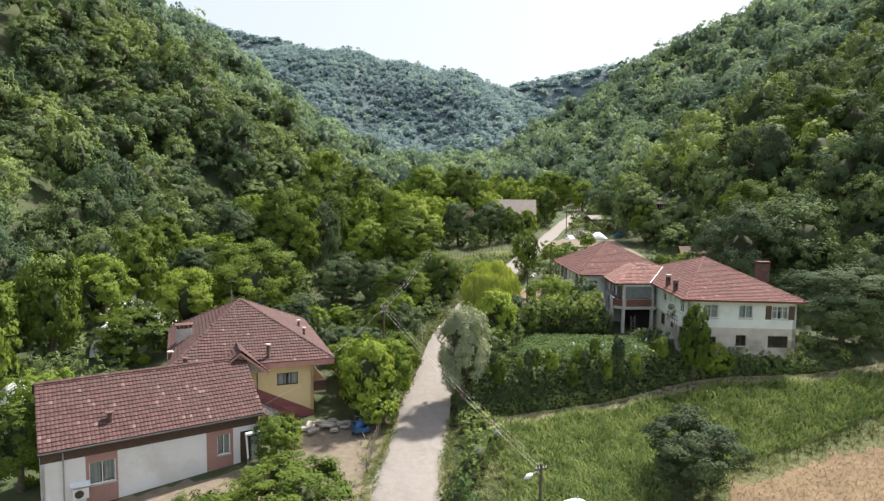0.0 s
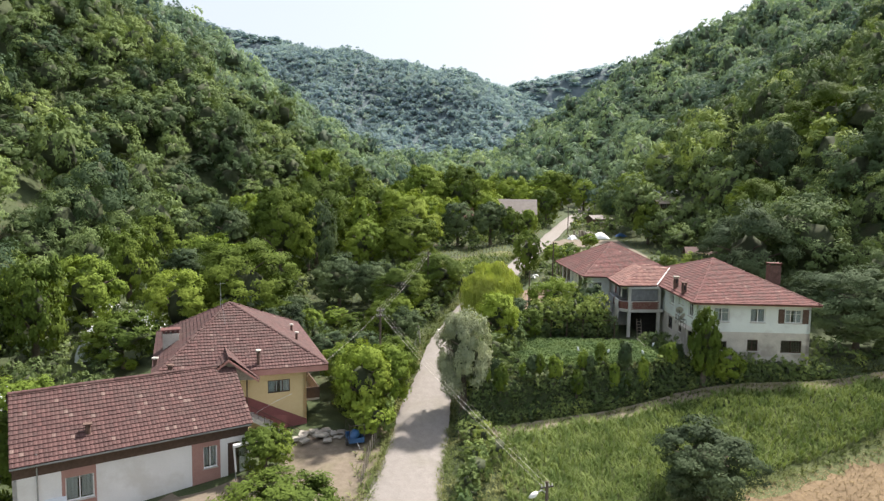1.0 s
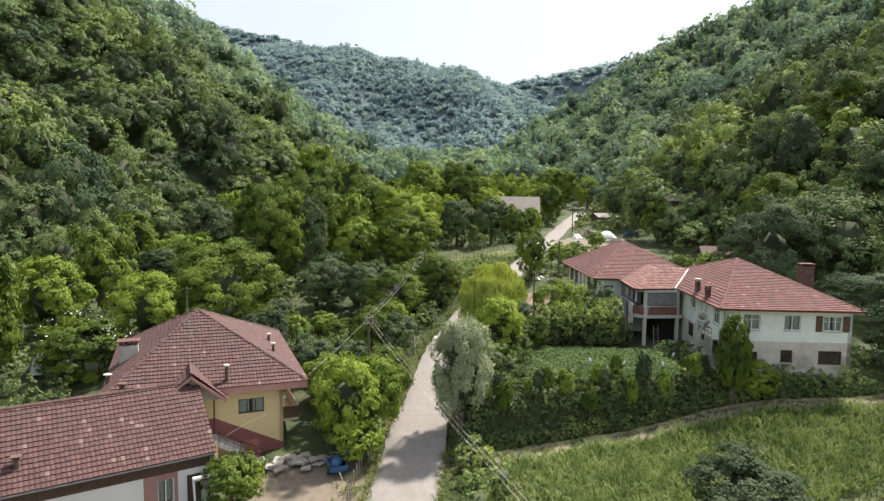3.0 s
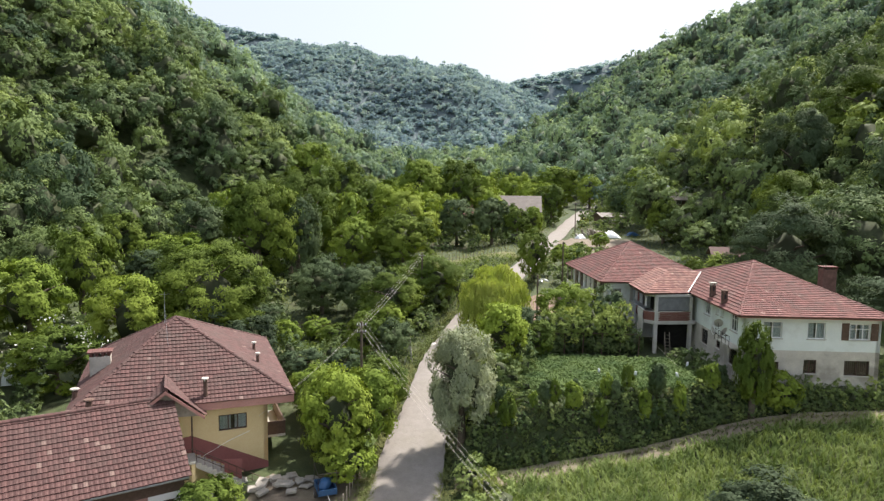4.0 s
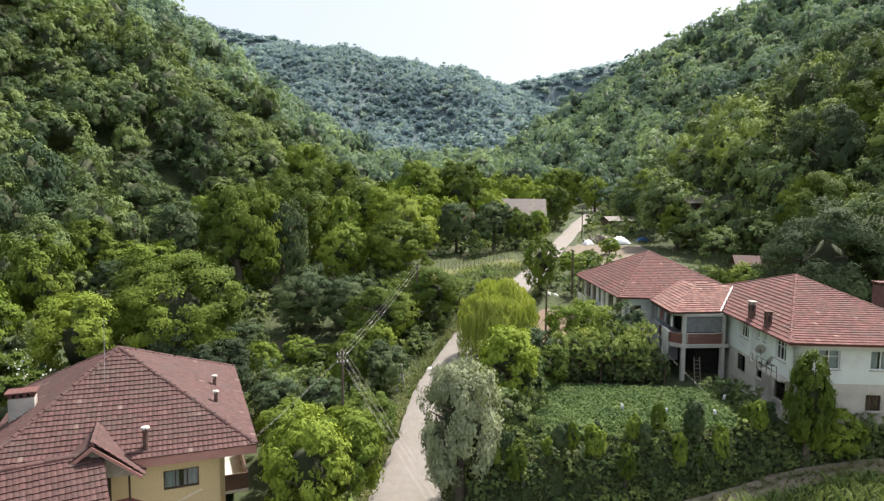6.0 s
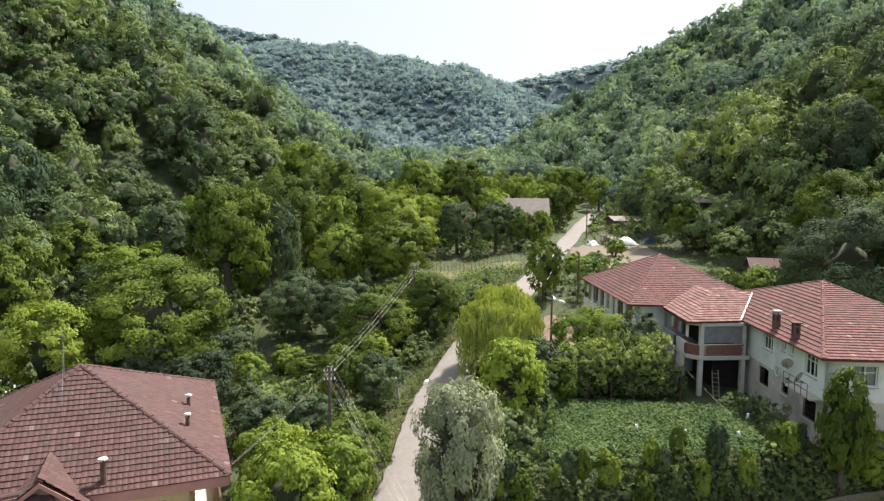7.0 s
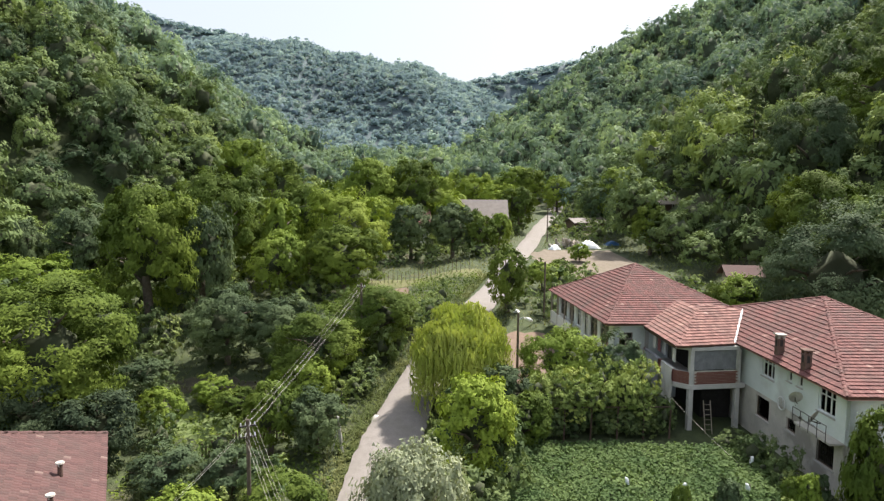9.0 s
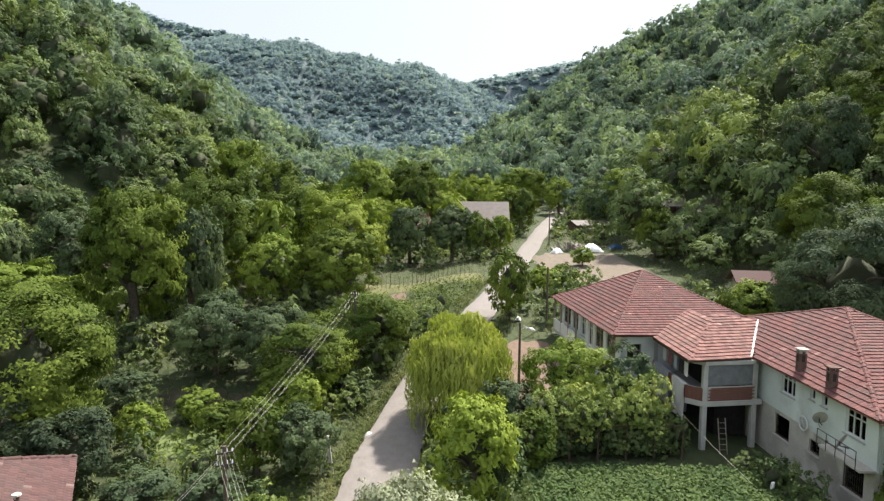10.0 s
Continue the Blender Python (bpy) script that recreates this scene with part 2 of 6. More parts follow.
# ---- mesh building ----
class Build:
    """Collects vertices and faces of one mesh."""

    def __init__(self):
        self.v, self.f = [], []

    def add(self, verts, faces):
        n = len(self.v)
        self.v += [tuple(p) for p in verts]
        self.f += [tuple(n + i for i in fc) for fc in faces]
        return self

    def box(self, x0, y0, z0, x1, y1, z1, m=None):
        p = [Vector((x, y, z)) for z in (z0, z1) for y in (y0, y1) for x in (x0, x1)]
        if m is not None:
            p = [m @ q for q in p]
        return self.add(p, [(0, 2, 3, 1), (4, 5, 7, 6), (0, 1, 5, 4), (2, 6, 7, 3), (0, 4, 6, 2), (1, 3, 7, 5)])

    def prism(self, ring, shift):
        """A flat polygon (corners in order) given depth along shift."""
        n, s = len(ring), Vector(shift)
        top = [Vector(p) + s for p in ring]
        return self.add([*ring, *top], [tuple(range(n))[::-1], tuple(range(n, 2 * n)), *[(i, (i + 1) % n, n + (i + 1) % n, n + i) for i in range(n)]])

    def tube(self, pts, radii, n=7, cap=True):
        """A tapered tube along points."""
        rings = []
        pts = [Vector(p) for p in pts]
        for i, p in enumerate(pts):
            d = (pts[min(i + 1, len(pts) - 1)] - pts[max(i - 1, 0)]).normalized()
            u = d.orthogonal().normalized() if abs(d.z) < 0.9 else Vector((1, 0, 0)).cross(d).normalized()
            w = d.cross(u)
            rings += [p + radii[i] * (math.cos(k * math.tau / n) * u + math.sin(k * math.tau / n) * w) for k in range(n)]
        faces = [(j * n + k, j * n + (k + 1) % n, (j + 1) * n + (k + 1) % n, (j + 1) * n + k) for j in range(len(pts) - 1) for k in range(n)]
        if cap:
            faces += [tuple(range(n))[::-1], tuple(range((len(pts) - 1) * n, len(pts) * n))]
        return self.add(rings, faces)

    def mesh(self, name, mat, smooth=False):
        me = bpy.data.meshes.new(name)
        me.from_pydata(self.v, [], self.f)
        me.materials.append(mat)
        if smooth:
            me.polygons.foreach_set("use_smooth", [True] * len(me.polygons))
        me.update()
        return me


def part(name, b, mat, parent=None, label="", smooth=False, bevel=0.0):
    """One mesh object under a thing or a part."""
    me = b.mesh(name, mat, smooth) if isinstance(b, Build) else b
    if bevel:
        bm = bmesh.new()
        bm.from_mesh(me)
        bmesh.ops.bevel(bm, geom=bm.edges[:], offset=bevel, segments=1, affect="EDGES", clamp_overlap=True)
        bm.to_mesh(me)
        bm.free()
    ob = new(name, me)
    ob.parent = parent
    if label:
        ob["label"] = label
    return ob


def thing(name, m, label, category, group="", kind=""):
    ob = new(name)
    ob.matrix_world = m
    ob.empty_display_size = 0.2
    return tagged(ob, label, category, group, kind)


def soup(name, verts, faces, mat, smooth=False):
    """A large mesh from arrays of vertices and equal faces."""
    me = bpy.data.meshes.new(name)
    k = faces.shape[1]
    me.vertices.add(len(verts))
    me.vertices.foreach_set("co", np.ascontiguousarray(verts, dtype=np.float32).ravel())
    me.loops.add(faces.size)
    me.loops.foreach_set("vertex_index", np.ascontiguousarray(faces, dtype=np.int32).ravel())
    me.polygons.add(len(faces))
    me.polygons.foreach_set("loop_start", np.arange(0, faces.size, k, dtype=np.int32))
    me.polygons.foreach_set("loop_total", np.full(len(faces), k, dtype=np.int32))
    if smooth:
        me.polygons.foreach_set("use_smooth", np.ones(len(faces), dtype=bool))
    me.materials.append(mat)
    me.update(calc_edges=True)
    return me


# ---- ground ----
PATH_X, PATH_Y = (0.5, 2.9, 5.2, 10.2, 15.4, 20.5, 26.0, 31.0, 34.0, 45.0, 70), (49.0, 49.4, 50.0, 51.7, 53.0, 54.0, 54.5, 54.9, 55.5, 59.0, 66)
BASE_Y = (-300, -60, 0, 36, 52, 66, 74, 93, 138, 178, 250, 400, 600, 900, 1500, 4000)
BASE_Z = (-14, -9, -7, -4.3, -2.2, 0, 1.2, 4.6, 7.6, 9.7, 15, 28, 45, 70, 90, 90)
ROAD_Y = (-300, 0, 30, 42, 48, 54, 60, 66, 72, 79, 89, 97, 117, 134, 170, 196, 230, 300)
ROAD_X = (-30, -5.0, -2.9, -2.4, -1.9, -1.25, -0.65, 0.3, 1.2, 3.3, 7.9, 10.8, 16.9, 22.4, 33.0, 42.0, 52, 60)
FOOT_L = ((-300, 0, 60, 100, 113, 121, 132, 150, 250, 280, 340, 420, 4000), (-60, -50, -46, -47, -50, -46, -34, -25, -14, -20, -70, -150, -600))
FOOT_R = ((-300, 0, 50, 70, 80, 110, 135, 150, 175, 200, 250, 300, 400, 460, 600, 900, 4000), (90, 70, 56, 46, 41, 39.5, 38, 40.5, 46, 48, 40, 32, 25, 40, 110, 200, 400))
CREST_X = (-2500, -600, -400, -250, -172, -143, -84, -48, -13, 9, 49, 70, 120, 200, 400, 2500)
CREST_Z = (167, 157, 149, 151, 157, 149, 153, 142, 130, 126, 121, 115, 92, 78, 72, 72)


def smooth01(v):
    v = np.clip(v, 0, 1)
    return v * v * (3 - 2 * v)


def road_x(y):
    return sum(np.interp(np.asarray(y) + d, ROAD_Y, ROAD_X) for d in (-6, -4, -2, 0, 2, 4, 6)) / 7


def lumps(x, y):
    return np.sin(x * 0.071 + 1.3) * np.cos(y * 0.053 + 0.4) + 0.6 * np.sin(x * 0.023 - y * 0.031 + 2.0) + 0.4 * np.sin(x * 0.19 + y * 0.13)


def height(x, y):
    x, y = np.asarray(x, float), np.asarray(y, float)
    z = np.interp(y, BASE_Y, BASE_Z)
    off = x - road_x(y)
    # the raised garden and house terrace beyond the field path
    z = z + 1.7 * smooth01((x - 12) / 14) * smooth01((y - 45) / 9) * smooth01((66 - y) / 8)
    edge = np.interp(x, PATH_X, PATH_Y) + 0.95
    t = smooth01((y - edge) / 1.0) * smooth01((off - 2.6) / 2.0) * smooth01((90 - y) / 20)
    z = z + t * np.clip(1.35 - z, 0, 3)
    # the left valley floor lies lower than the road
    z = z - 1.6 * smooth01((-off - 5) / 10) * smooth01((y - 60) / 15) * smooth01((260 - y) / 60)
    dl = np.interp(y, *FOOT_L) - x
    dr = x - np.interp(y, *FOOT_R)
    rise_l = np.interp(dl, (0, 6, 20, 90, 150, 400), (0, 2.2, 12, 61, 86, 120))
    rise_r = np.interp(dr, (0, 6, 20, 88, 123, 192, 500), (0, 2.2, 12, 59, 73, 96, 150))
    up = rise_l + rise_r
    up = up * (1 + 0.05 * lumps(x, y)) + np.clip(up / 20, 0, 1) * 2.0 * lumps(x * 1.7, y * 1.7)
    z = z + up
    crest = np.interp(x, CREST_X, CREST_Z) + 5 * lumps(x * 0.6, 0 * y)
    # spurs and gullies run down the far hill
    spur = 7 * np.sin(x * 0.050 + 0.012 * y + 0.6) + 5 * np.sin(x * 0.093 - 0.02 * y + 2.1) + 3 * np.sin(x * 0.03 + y * 0.06)
    c = z + (crest - z) * smooth01((y - 420) / 240) + spur * smooth01((y - 430) / 60) * smooth01((630 - y) / 90)
    z = np.where((y > 420) & (crest > z), c, z)
    far_l = np.interp(x, (-3000, -800, -520, -400, -322, -276, -231, -120), (335, 315, 295, 279, 257, 246, 238, 150))
    far_r = np.interp(x, (40, 110, 137, 197, 242, 287, 420, 3000), (140, 183, 189, 203, 211, 213, 228, 280))
    far = np.where(x < 0, far_l, np.maximum(far_r, 0)) * smooth01((y - 820) / 200) + 4 * lumps(x * 0.5, y * 0.3)
    z = np.where(y > 820, np.maximum(z, far), z)
    return z - 0.24 * smooth01((3.1 - np.abs(off)) / 0.7) * (y < 240)


def ground_z(x, y):
    return float(height(x, y))


def spread(knots):
    return np.concatenate([np.arange(a, b, s) for a, b, s in knots])


def grid_mesh(name, xs, ys, mat, lift=0.0):
    X, Y = np.meshgrid(xs, ys)
    V = np.stack([X, Y, height(X, Y) + lift], -1).reshape(-1, 3)
    i = np.arange(len(xs) - 1)[None] + len(xs) * np.arange(len(ys) - 1)[:, None]
    F = np.stack([i, i + 1, i + 1 + len(xs), i + len(xs)], -1).reshape(-1, 4)
    return soup(name, V, F, mat, True)


gx = spread([(-2600, -600, 100), (-600, -160, 20), (-160, -60, 5), (-60, -8, 1.5), (-8, 40, 1.0), (40, 70, 2), (70, 260, 6), (260, 700, 22), (700, 2700, 100)])
gy = spread([(-300, 20, 8), (20, 46, 1.0), (46, 60, 0.35), (60, 100, 1.0), (100, 220, 3), (220, 460, 8), (460, 1100, 16), (1100, 3200, 100)])
ground = new("ground", grid_mesh("ground", gx, gy, GROUND))
ground.data.materials.append(FAR_GROUND_HAZE)  # ground under the far woods, haze put into its bluish colour
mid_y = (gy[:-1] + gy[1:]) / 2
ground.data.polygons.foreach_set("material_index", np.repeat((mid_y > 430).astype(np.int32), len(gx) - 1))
tagged(ground, "grassy valley floor between steep wooded hills", "ground", kind="structure")


def strip(name, ys, centre, half, mat, lift, label, category, jitter=0.11, cols=7):
    """A road or path laid on the ground, with ragged edges."""
    rng = np.random.default_rng(5)
    V = []
    for y in ys:
        c, h = centre(y), half(y)
        jl, jr = jitter * math.sin(y * 0.45) + rng.normal(0, jitter * 0.35), jitter * math.sin(y * 0.37 + 2) + rng.normal(0, jitter * 0.35)
        for k in range(cols):
            u = -1 + 2 * k / (cols - 1)
            x = c + u * h + (jl if k == 0 else jr if k == cols - 1 else 0)
            edge = 0.0 if 0 < k < cols - 1 else 0.16 if mat is ROAD else 0.06
            V.append((x, y, ground_z(c + 3.3, y) * 0.5 + ground_z(c - 3.3, y) * 0.5 - 0.06 + lift - edge if mat is ROAD else ground_z(x, y) + lift - edge))
    n = len(ys)
    F = np.array([(j * cols + k, j * cols + k + 1, (j + 1) * cols + k + 1, (j + 1) * cols + k) for j in range(n - 1) for k in range(cols - 1)])
    ob = new(name, soup(name, np.array(V), F, mat, True))
    return tagged(ob, label, category, kind="structure")


strip("road", np.concatenate([np.arange(-60, 20, 5), np.arange(20, 130, 0.5), np.arange(130, 240, 2.0)]), road_x,
      lambda y: float(np.interp(y, (0, 40, 46, 54, 66, 90, 140, 240), (2.3, 2.6, 2.25, 1.9, 1.9, 1.7, 1.6, 1.8))), ROAD, 0.15,
      "pale dusty gravel village road winding up the valley", "road")


# ---- trees ----
def leaf_cards(rng, centres, normals, size, aspect=0.5):
    """Pointed leaves, one triangle each, at the given places, facing roughly along the normals."""
    n = len(centres)
    t = np.cross(normals, rng.normal(size=(n, 3)))
    t /= np.linalg.norm(t, axis=1, keepdims=True) + 1e-9
    b = np.cross(normals, t)
    L = (size * rng.uniform(0.65, 1.4, n))[:, None]
    V = np.stack([centres - t * L * 0.7 + b * L * aspect, centres - t * L * 0.7 - b * L * aspect, centres + t * L * 1.2 - normals * L * 0.25], 1).reshape(-1, 3)
    return V, np.arange(3 * n).reshape(n, 3)


def unit(rng, n):
    d = rng.normal(size=(n, 3))
    return d / np.linalg.norm(d, axis=1, keepdims=True)


def ball(level):
    """Unit directions and triangles of a subdivided icosahedron."""
    bm = bmesh.new()
    bmesh.ops.create_icosphere(bm, subdivisions=level, radius=1.0)
    V = np.array([v.co[:] for v in bm.verts])
    F = np.array([[v.index for v in f.verts] for f in bm.faces])
    bm.free()
    return V, F


BALLS = {1: ball(1), 2: ball(2), 3: ball(3)}


def crown_arrays(seed, boughs, sprays, leaves, size, radius=1.0, tall=1.0, heart=0.62, heart_level=2, up=0.30, flat=0.62, spray_r=0.17, loose=0.30, bough_r=0.46, droop=0.0, low=1.55):
    """A crown about 2*radius wide, its middle at the origin: boughs that stand out from a close heart
    meant for painted inner shade, each bough with sprays of leaves over its outer side, gaps between them."""
    rng = np.random.default_rng(seed)
    squash = np.array((radius, radius, tall))
    # boughs spread evenly over the crown, fewer below
    k = np.arange(boughs) + 0.5
    z = 1 - low * k / boughs
    a = k * 2.399963 + rng.uniform(0, math.tau)
    d = np.stack([np.cos(a) * np.sqrt(1 - z * z), np.sin(a) * np.sqrt(1 - z * z), z], 1) + 0.20 * rng.normal(size=(boughs, 3))
    d /= np.linalg.norm(d, axis=1, keepdims=True)
    c = d * (rng.uniform(0.42, 0.66, boughs) * (1 + 0.12 * np.sin(2 * a + seed)))[:, None]
    br = bough_r * rng.uniform(0.62, 1.12, boughs)
    # sprays over the outer and upper side of each bough
    kb = np.repeat(np.arange(boughs), sprays)
    e = unit(rng, len(kb)) + 0.75 * d[kb] + (0, 0, 0.35 - droop)
    e /= np.linalg.norm(e, axis=1, keepdims=True)
    sc = c[kb] + e * (br[kb] * rng.uniform(0.70, 1.02, len(kb)))[:, None]
    sr = spray_r * rng.uniform(0.55, 1.35, len(kb))
    ks = rng.integers(0, len(sc), leaves)
    f = unit(rng, leaves)
    p = sc[ks] + f * (sr[ks] * rng.uniform(0.2, 1.0, leaves) ** 0.6)[:, None] * (1, 1, flat)
    p[:, 2] -= droop * np.linalg.norm(f[:, :2], axis=1) * sr[ks] * 0.8
    n = 0.45 * f + 0.85 * e[ks] + 0.30 * d[kb][ks] + (0, 0, up) + loose * rng.normal(size=(leaves, 3))
    n /= np.linalg.norm(n, axis=1, keepdims=True)
    V, F = leaf_cards(rng, p, n, size)
    # the heart: a lumpy close core that follows the boughs from inside
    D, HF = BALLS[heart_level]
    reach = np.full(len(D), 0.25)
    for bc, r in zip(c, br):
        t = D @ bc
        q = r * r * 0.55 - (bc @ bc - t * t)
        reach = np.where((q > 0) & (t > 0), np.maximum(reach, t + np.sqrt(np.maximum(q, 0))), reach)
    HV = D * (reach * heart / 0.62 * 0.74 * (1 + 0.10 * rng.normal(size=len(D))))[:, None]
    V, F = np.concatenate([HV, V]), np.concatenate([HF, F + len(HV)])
    return V * squash, F, len(HF)


def trunk_mesh(seed, height_, crown_r, mat=None, lean=0.05):
    """A tapered trunk with limbs that reach into the crown; the foot at the origin."""
    rng = random.Random(seed)
    b = Build()
    top = Vector((rng.uniform(-lean, lean) * height_, rng.uniform(-lean, lean) * height_, height_ * 0.8))
    r = 0.035 * height_
    b.tube([(0, 0, -0.4), (0.02, 0, 0.3), top * 0.4, top * 0.75, top], [r * 1.5, r * 1.1, r * 0.8, r * 0.5, r * 0.15], 7)
    for i in range(6):
        s = rng.uniform(0.35, 0.75)
        a = i * 1.05 + rng.uniform(-0.3, 0.3)
        p0 = top * s
        p2 = p0 + Vector((math.cos(a) * crown_r * 0.7, math.sin(a) * crown_r * 0.7, height_ * rng.uniform(0.12, 0.25)))
        p1 = p0.lerp(p2, 0.5) + Vector((0, 0, height_ * 0.03))
        b.tube([p0, p1, p2], [r * 0.5, r * 0.3, r * 0.08], 5, False)
    return b.mesh("trunk", mat or BARK, True)


CROWNS = {}


def crown_mesh(kind, seed, mat, leaf):
    """Crowns of one kind, kept so that alike trees share them. Leaf size is relative to the crown's radius."""
    key = (kind, seed, mat.name, leaf)
    if key not in CROWNS:
        n = 17 / leaf ** 2
        opts = {"near": dict(low=1.72, boughs=24, sprays=10, leaves=int(n), heart=0.40, bough_r=0.42, spray_r=0.14),
                "bush": dict(low=1.92, boughs=26, sprays=10, leaves=int(n), heart=0.40, bough_r=0.40, spray_r=0.15),
                "drooping": dict(boughs=24, sprays=11, leaves=int(n), heart=0.42, droop=0.6, up=0.1, bough_r=0.43),
                "column": dict(low=1.9, boughs=44, sprays=7, leaves=int(n * 1.6), tall=1.9, heart=0.5, bough_r=0.34, spray_r=0.15),
                "silver": dict(low=1.75, boughs=28, sprays=10, leaves=int(n * 1.4), heart=0.46, bough_r=0.38, loose=0.5, spray_r=0.15, flat=1.0)}[kind]
        V, F, nh = crown_arrays(seed * 7 + 3, size=leaf, **opts)
        CROWNS[key] = me = soup("crown", V, F, mat, True)
        me.materials.append(HEART_SHADE)
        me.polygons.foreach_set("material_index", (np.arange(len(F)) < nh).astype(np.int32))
    return CROWNS[key]


def tree(x, y, h, w, mat, label, kind="near", seed=0, leaf_m=0.22, category="tree", name="tree", crown_part=1.02, sink=0.0, group=""):
    """A tree or shrub: h high and w wide, standing on the ground at x, y."""
    z = ground_z(x, y) - sink
    t = thing(name, pose(x, y, z, 0, 0, (seed * 67) % 360), label, category, group)
    r = w / 2
    leaf = max(0.020, min(0.12, round(leaf_m / r / 0.004) * 0.004))
    ch = h * crown_part
    c = part("crown", crown_mesh(kind, seed % 3, mat, leaf), mat, t)
    tall = {"column": 1.9}.get(kind, 1.0)
    c.scale = (r, r, ch / 2 / tall / 0.98)
    c.location = (0, 0, h - ch / 2)
    part("trunk", trunk_mesh(seed, h * 0.9, r), BARK, t)
    return t


def forest(name, pts, sizes, mat, templates, label, category="forest", seed=1, lift=1.05, stretch=(0.8, 1.6), heart_mat=None):
    """Many crowns with short trunks as one mesh, set on the hillside."""
    rng = np.random.default_rng(seed)
    VV, FF, TT, HH, off = [], [], [], [], 0
    which = rng.integers(0, len(templates), len(pts))
    for (x, y), s, w in zip(pts, sizes, which):
        V, F, nh = templates[w]
        a = rng.uniform(0, math.tau)
        ca, sa = math.cos(a), math.sin(a)
        tall = s * rng.uniform(*stretch)
        P = np.empty_like(V)
        P[:, 0] = (V[:, 0] * ca - V[:, 1] * sa) * s + x
        P[:, 1] = (V[:, 0] * sa + V[:, 1] * ca) * s + y
        P[:, 2] = V[:, 2] * tall + ground_z(x, y) + tall * lift
        VV.append(P)
        TT.append(np.full(len(P), min(1.0, max(0.0, rng.normal(0.44, 0.31)))))
        FF.append(F + off)
        HH.append(np.arange(len(F)) < nh)
        off += len(V)
    me = soup(name, np.concatenate(VV), np.concatenate(FF), mat, True)
    # hearts take the dark colour that paints shade inside the crowns
    me.materials.append(heart_mat or HEART_SHADE)
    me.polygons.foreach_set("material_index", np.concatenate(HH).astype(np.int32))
    me.attributes.new("tone", "FLOAT", "POINT").data.foreach_set("value", np.concatenate(TT).astype(np.float32))
    return tagged(new(name, me), label, category, kind="stuff")


def poisson(rng, xs, ys, step, ok):
    """Jittered places on a grid, kept where ok(x, y)."""
    out = []
    for y in np.arange(ys[0], ys[1], step):
        for x in np.arange(xs[0], xs[1], step):
            px, py = x + rng.uniform(-0.4, 0.4) * step, y + rng.uniform(-0.4, 0.4) * step
            if ok(px, py):
                out.append((px, py))
    return out


def in_view(x, y, wide=0.80):
    return y > 20 and abs(x - 0.05 * y) < wide * y + 8


rng = np.random.default_rng(11)
T_NEAR = [crown_arrays(10 + i, 15, 9, 4600, 0.038, heart=0.5, up=0.35, loose=0.22) for i in range(5)]
T_MID = [crown_arrays(20 + i, 13, 8, 1900, 0.058, heart=0.52, up=0.35, loose=0.22) for i in range(6)]
T_FAR = [crown_arrays(40 + i, 12, 6, 360, 0.112, heart_level=1, heart=0.62, spray_r=0.19, loose=0.22) for i in range(6)]
T_DIST = [crown_arrays(60 + i, 10, 5, 170, 0.150, heart_level=1, heart=0.64, spray_r=0.2, loose=0.28) for i in range(6)]
T_LAST = [(*crown_arrays(100 + i, 9, 4, 90, 0.195, heart_level=1, heart=0.68, spray_r=0.2, loose=0.75)[:2], 0) for i in range(6)]
left_foot = lambda y: float(np.interp(y, *FOOT_L))
right_foot = lambda y: float(np.interp(y, *FOOT_R))
on_hill = lambda x, y: x < left_foot(y) + 3 or x > right_foot(y) - 2


def low_enough(x, y):
    """Only slopes within the camera's view; ground above its upper edge is left without trees."""
    return ground_z(x, y) < 20 + 0.46 * y


def wooded(x, y):
    if y > 230:
        return True
    if on_hill(x, y):
        return not (-64 < x < -59 and 96.5 < y < 101)
    return False


def clear_of_sheds(x, y):
    """Keeps trees off the camera's line of sight to the hillside sheds."""
    u = min(1.0, max(0.0, ((x - 48) * -4.5 + (y - 140) * -12.2) / 169))
    return (x - 48 + 4.5 * u) ** 2 + (y - 140 + 12.2 * u) ** 2 > 14


near_pts = poisson(rng, (-110, 130), (50, 190), 5.3, lambda x, y: in_view(x, y) and wooded(x, y) and low_enough(x, y) and (x < left_foot(y) + 3 or y > 62) and clear_of_sheds(x, y))
close_pts = [p for p in near_pts if p[1] < 96]
near_pts = [p for p in near_pts if p[1] >= 96]
forest("slope_forest", close_pts, 2.9 + 3.0 * rng.uniform(0, 1, len(close_pts)) ** 1.6, LEAF_WOOD, T_NEAR, "broadleaf trees on the lower valley slopes", seed=2)
forest("hillside_forest", near_pts, 2.9 + 3.0 * rng.uniform(0, 1, len(near_pts)) ** 1.6, LEAF_WOOD, T_MID, "dense mixed broadleaf forest on steep hillsides", seed=3)
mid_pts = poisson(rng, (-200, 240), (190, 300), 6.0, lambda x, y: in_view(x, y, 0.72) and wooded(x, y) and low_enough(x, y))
forest("upper_forest", mid_pts, 2.8 + 3.0 * rng.uniform(0, 1, len(mid_pts)) ** 1.5, LEAF_UPPER_HAZE, T_FAR, "dense green forest covering the upper slopes", seed=4, heart_mat=UPPER_HEART_SHADE)
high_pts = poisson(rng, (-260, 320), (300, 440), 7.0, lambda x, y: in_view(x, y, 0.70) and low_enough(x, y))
forest("ridge_forest", high_pts, rng.uniform(3.8, 6.0, len(high_pts)), LEAF_UPPER_HAZE, T_DIST, "green forest along the valley ridges", seed=12, heart_mat=UPPER_HEART_SHADE)
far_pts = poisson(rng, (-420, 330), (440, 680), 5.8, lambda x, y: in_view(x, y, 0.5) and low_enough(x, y))
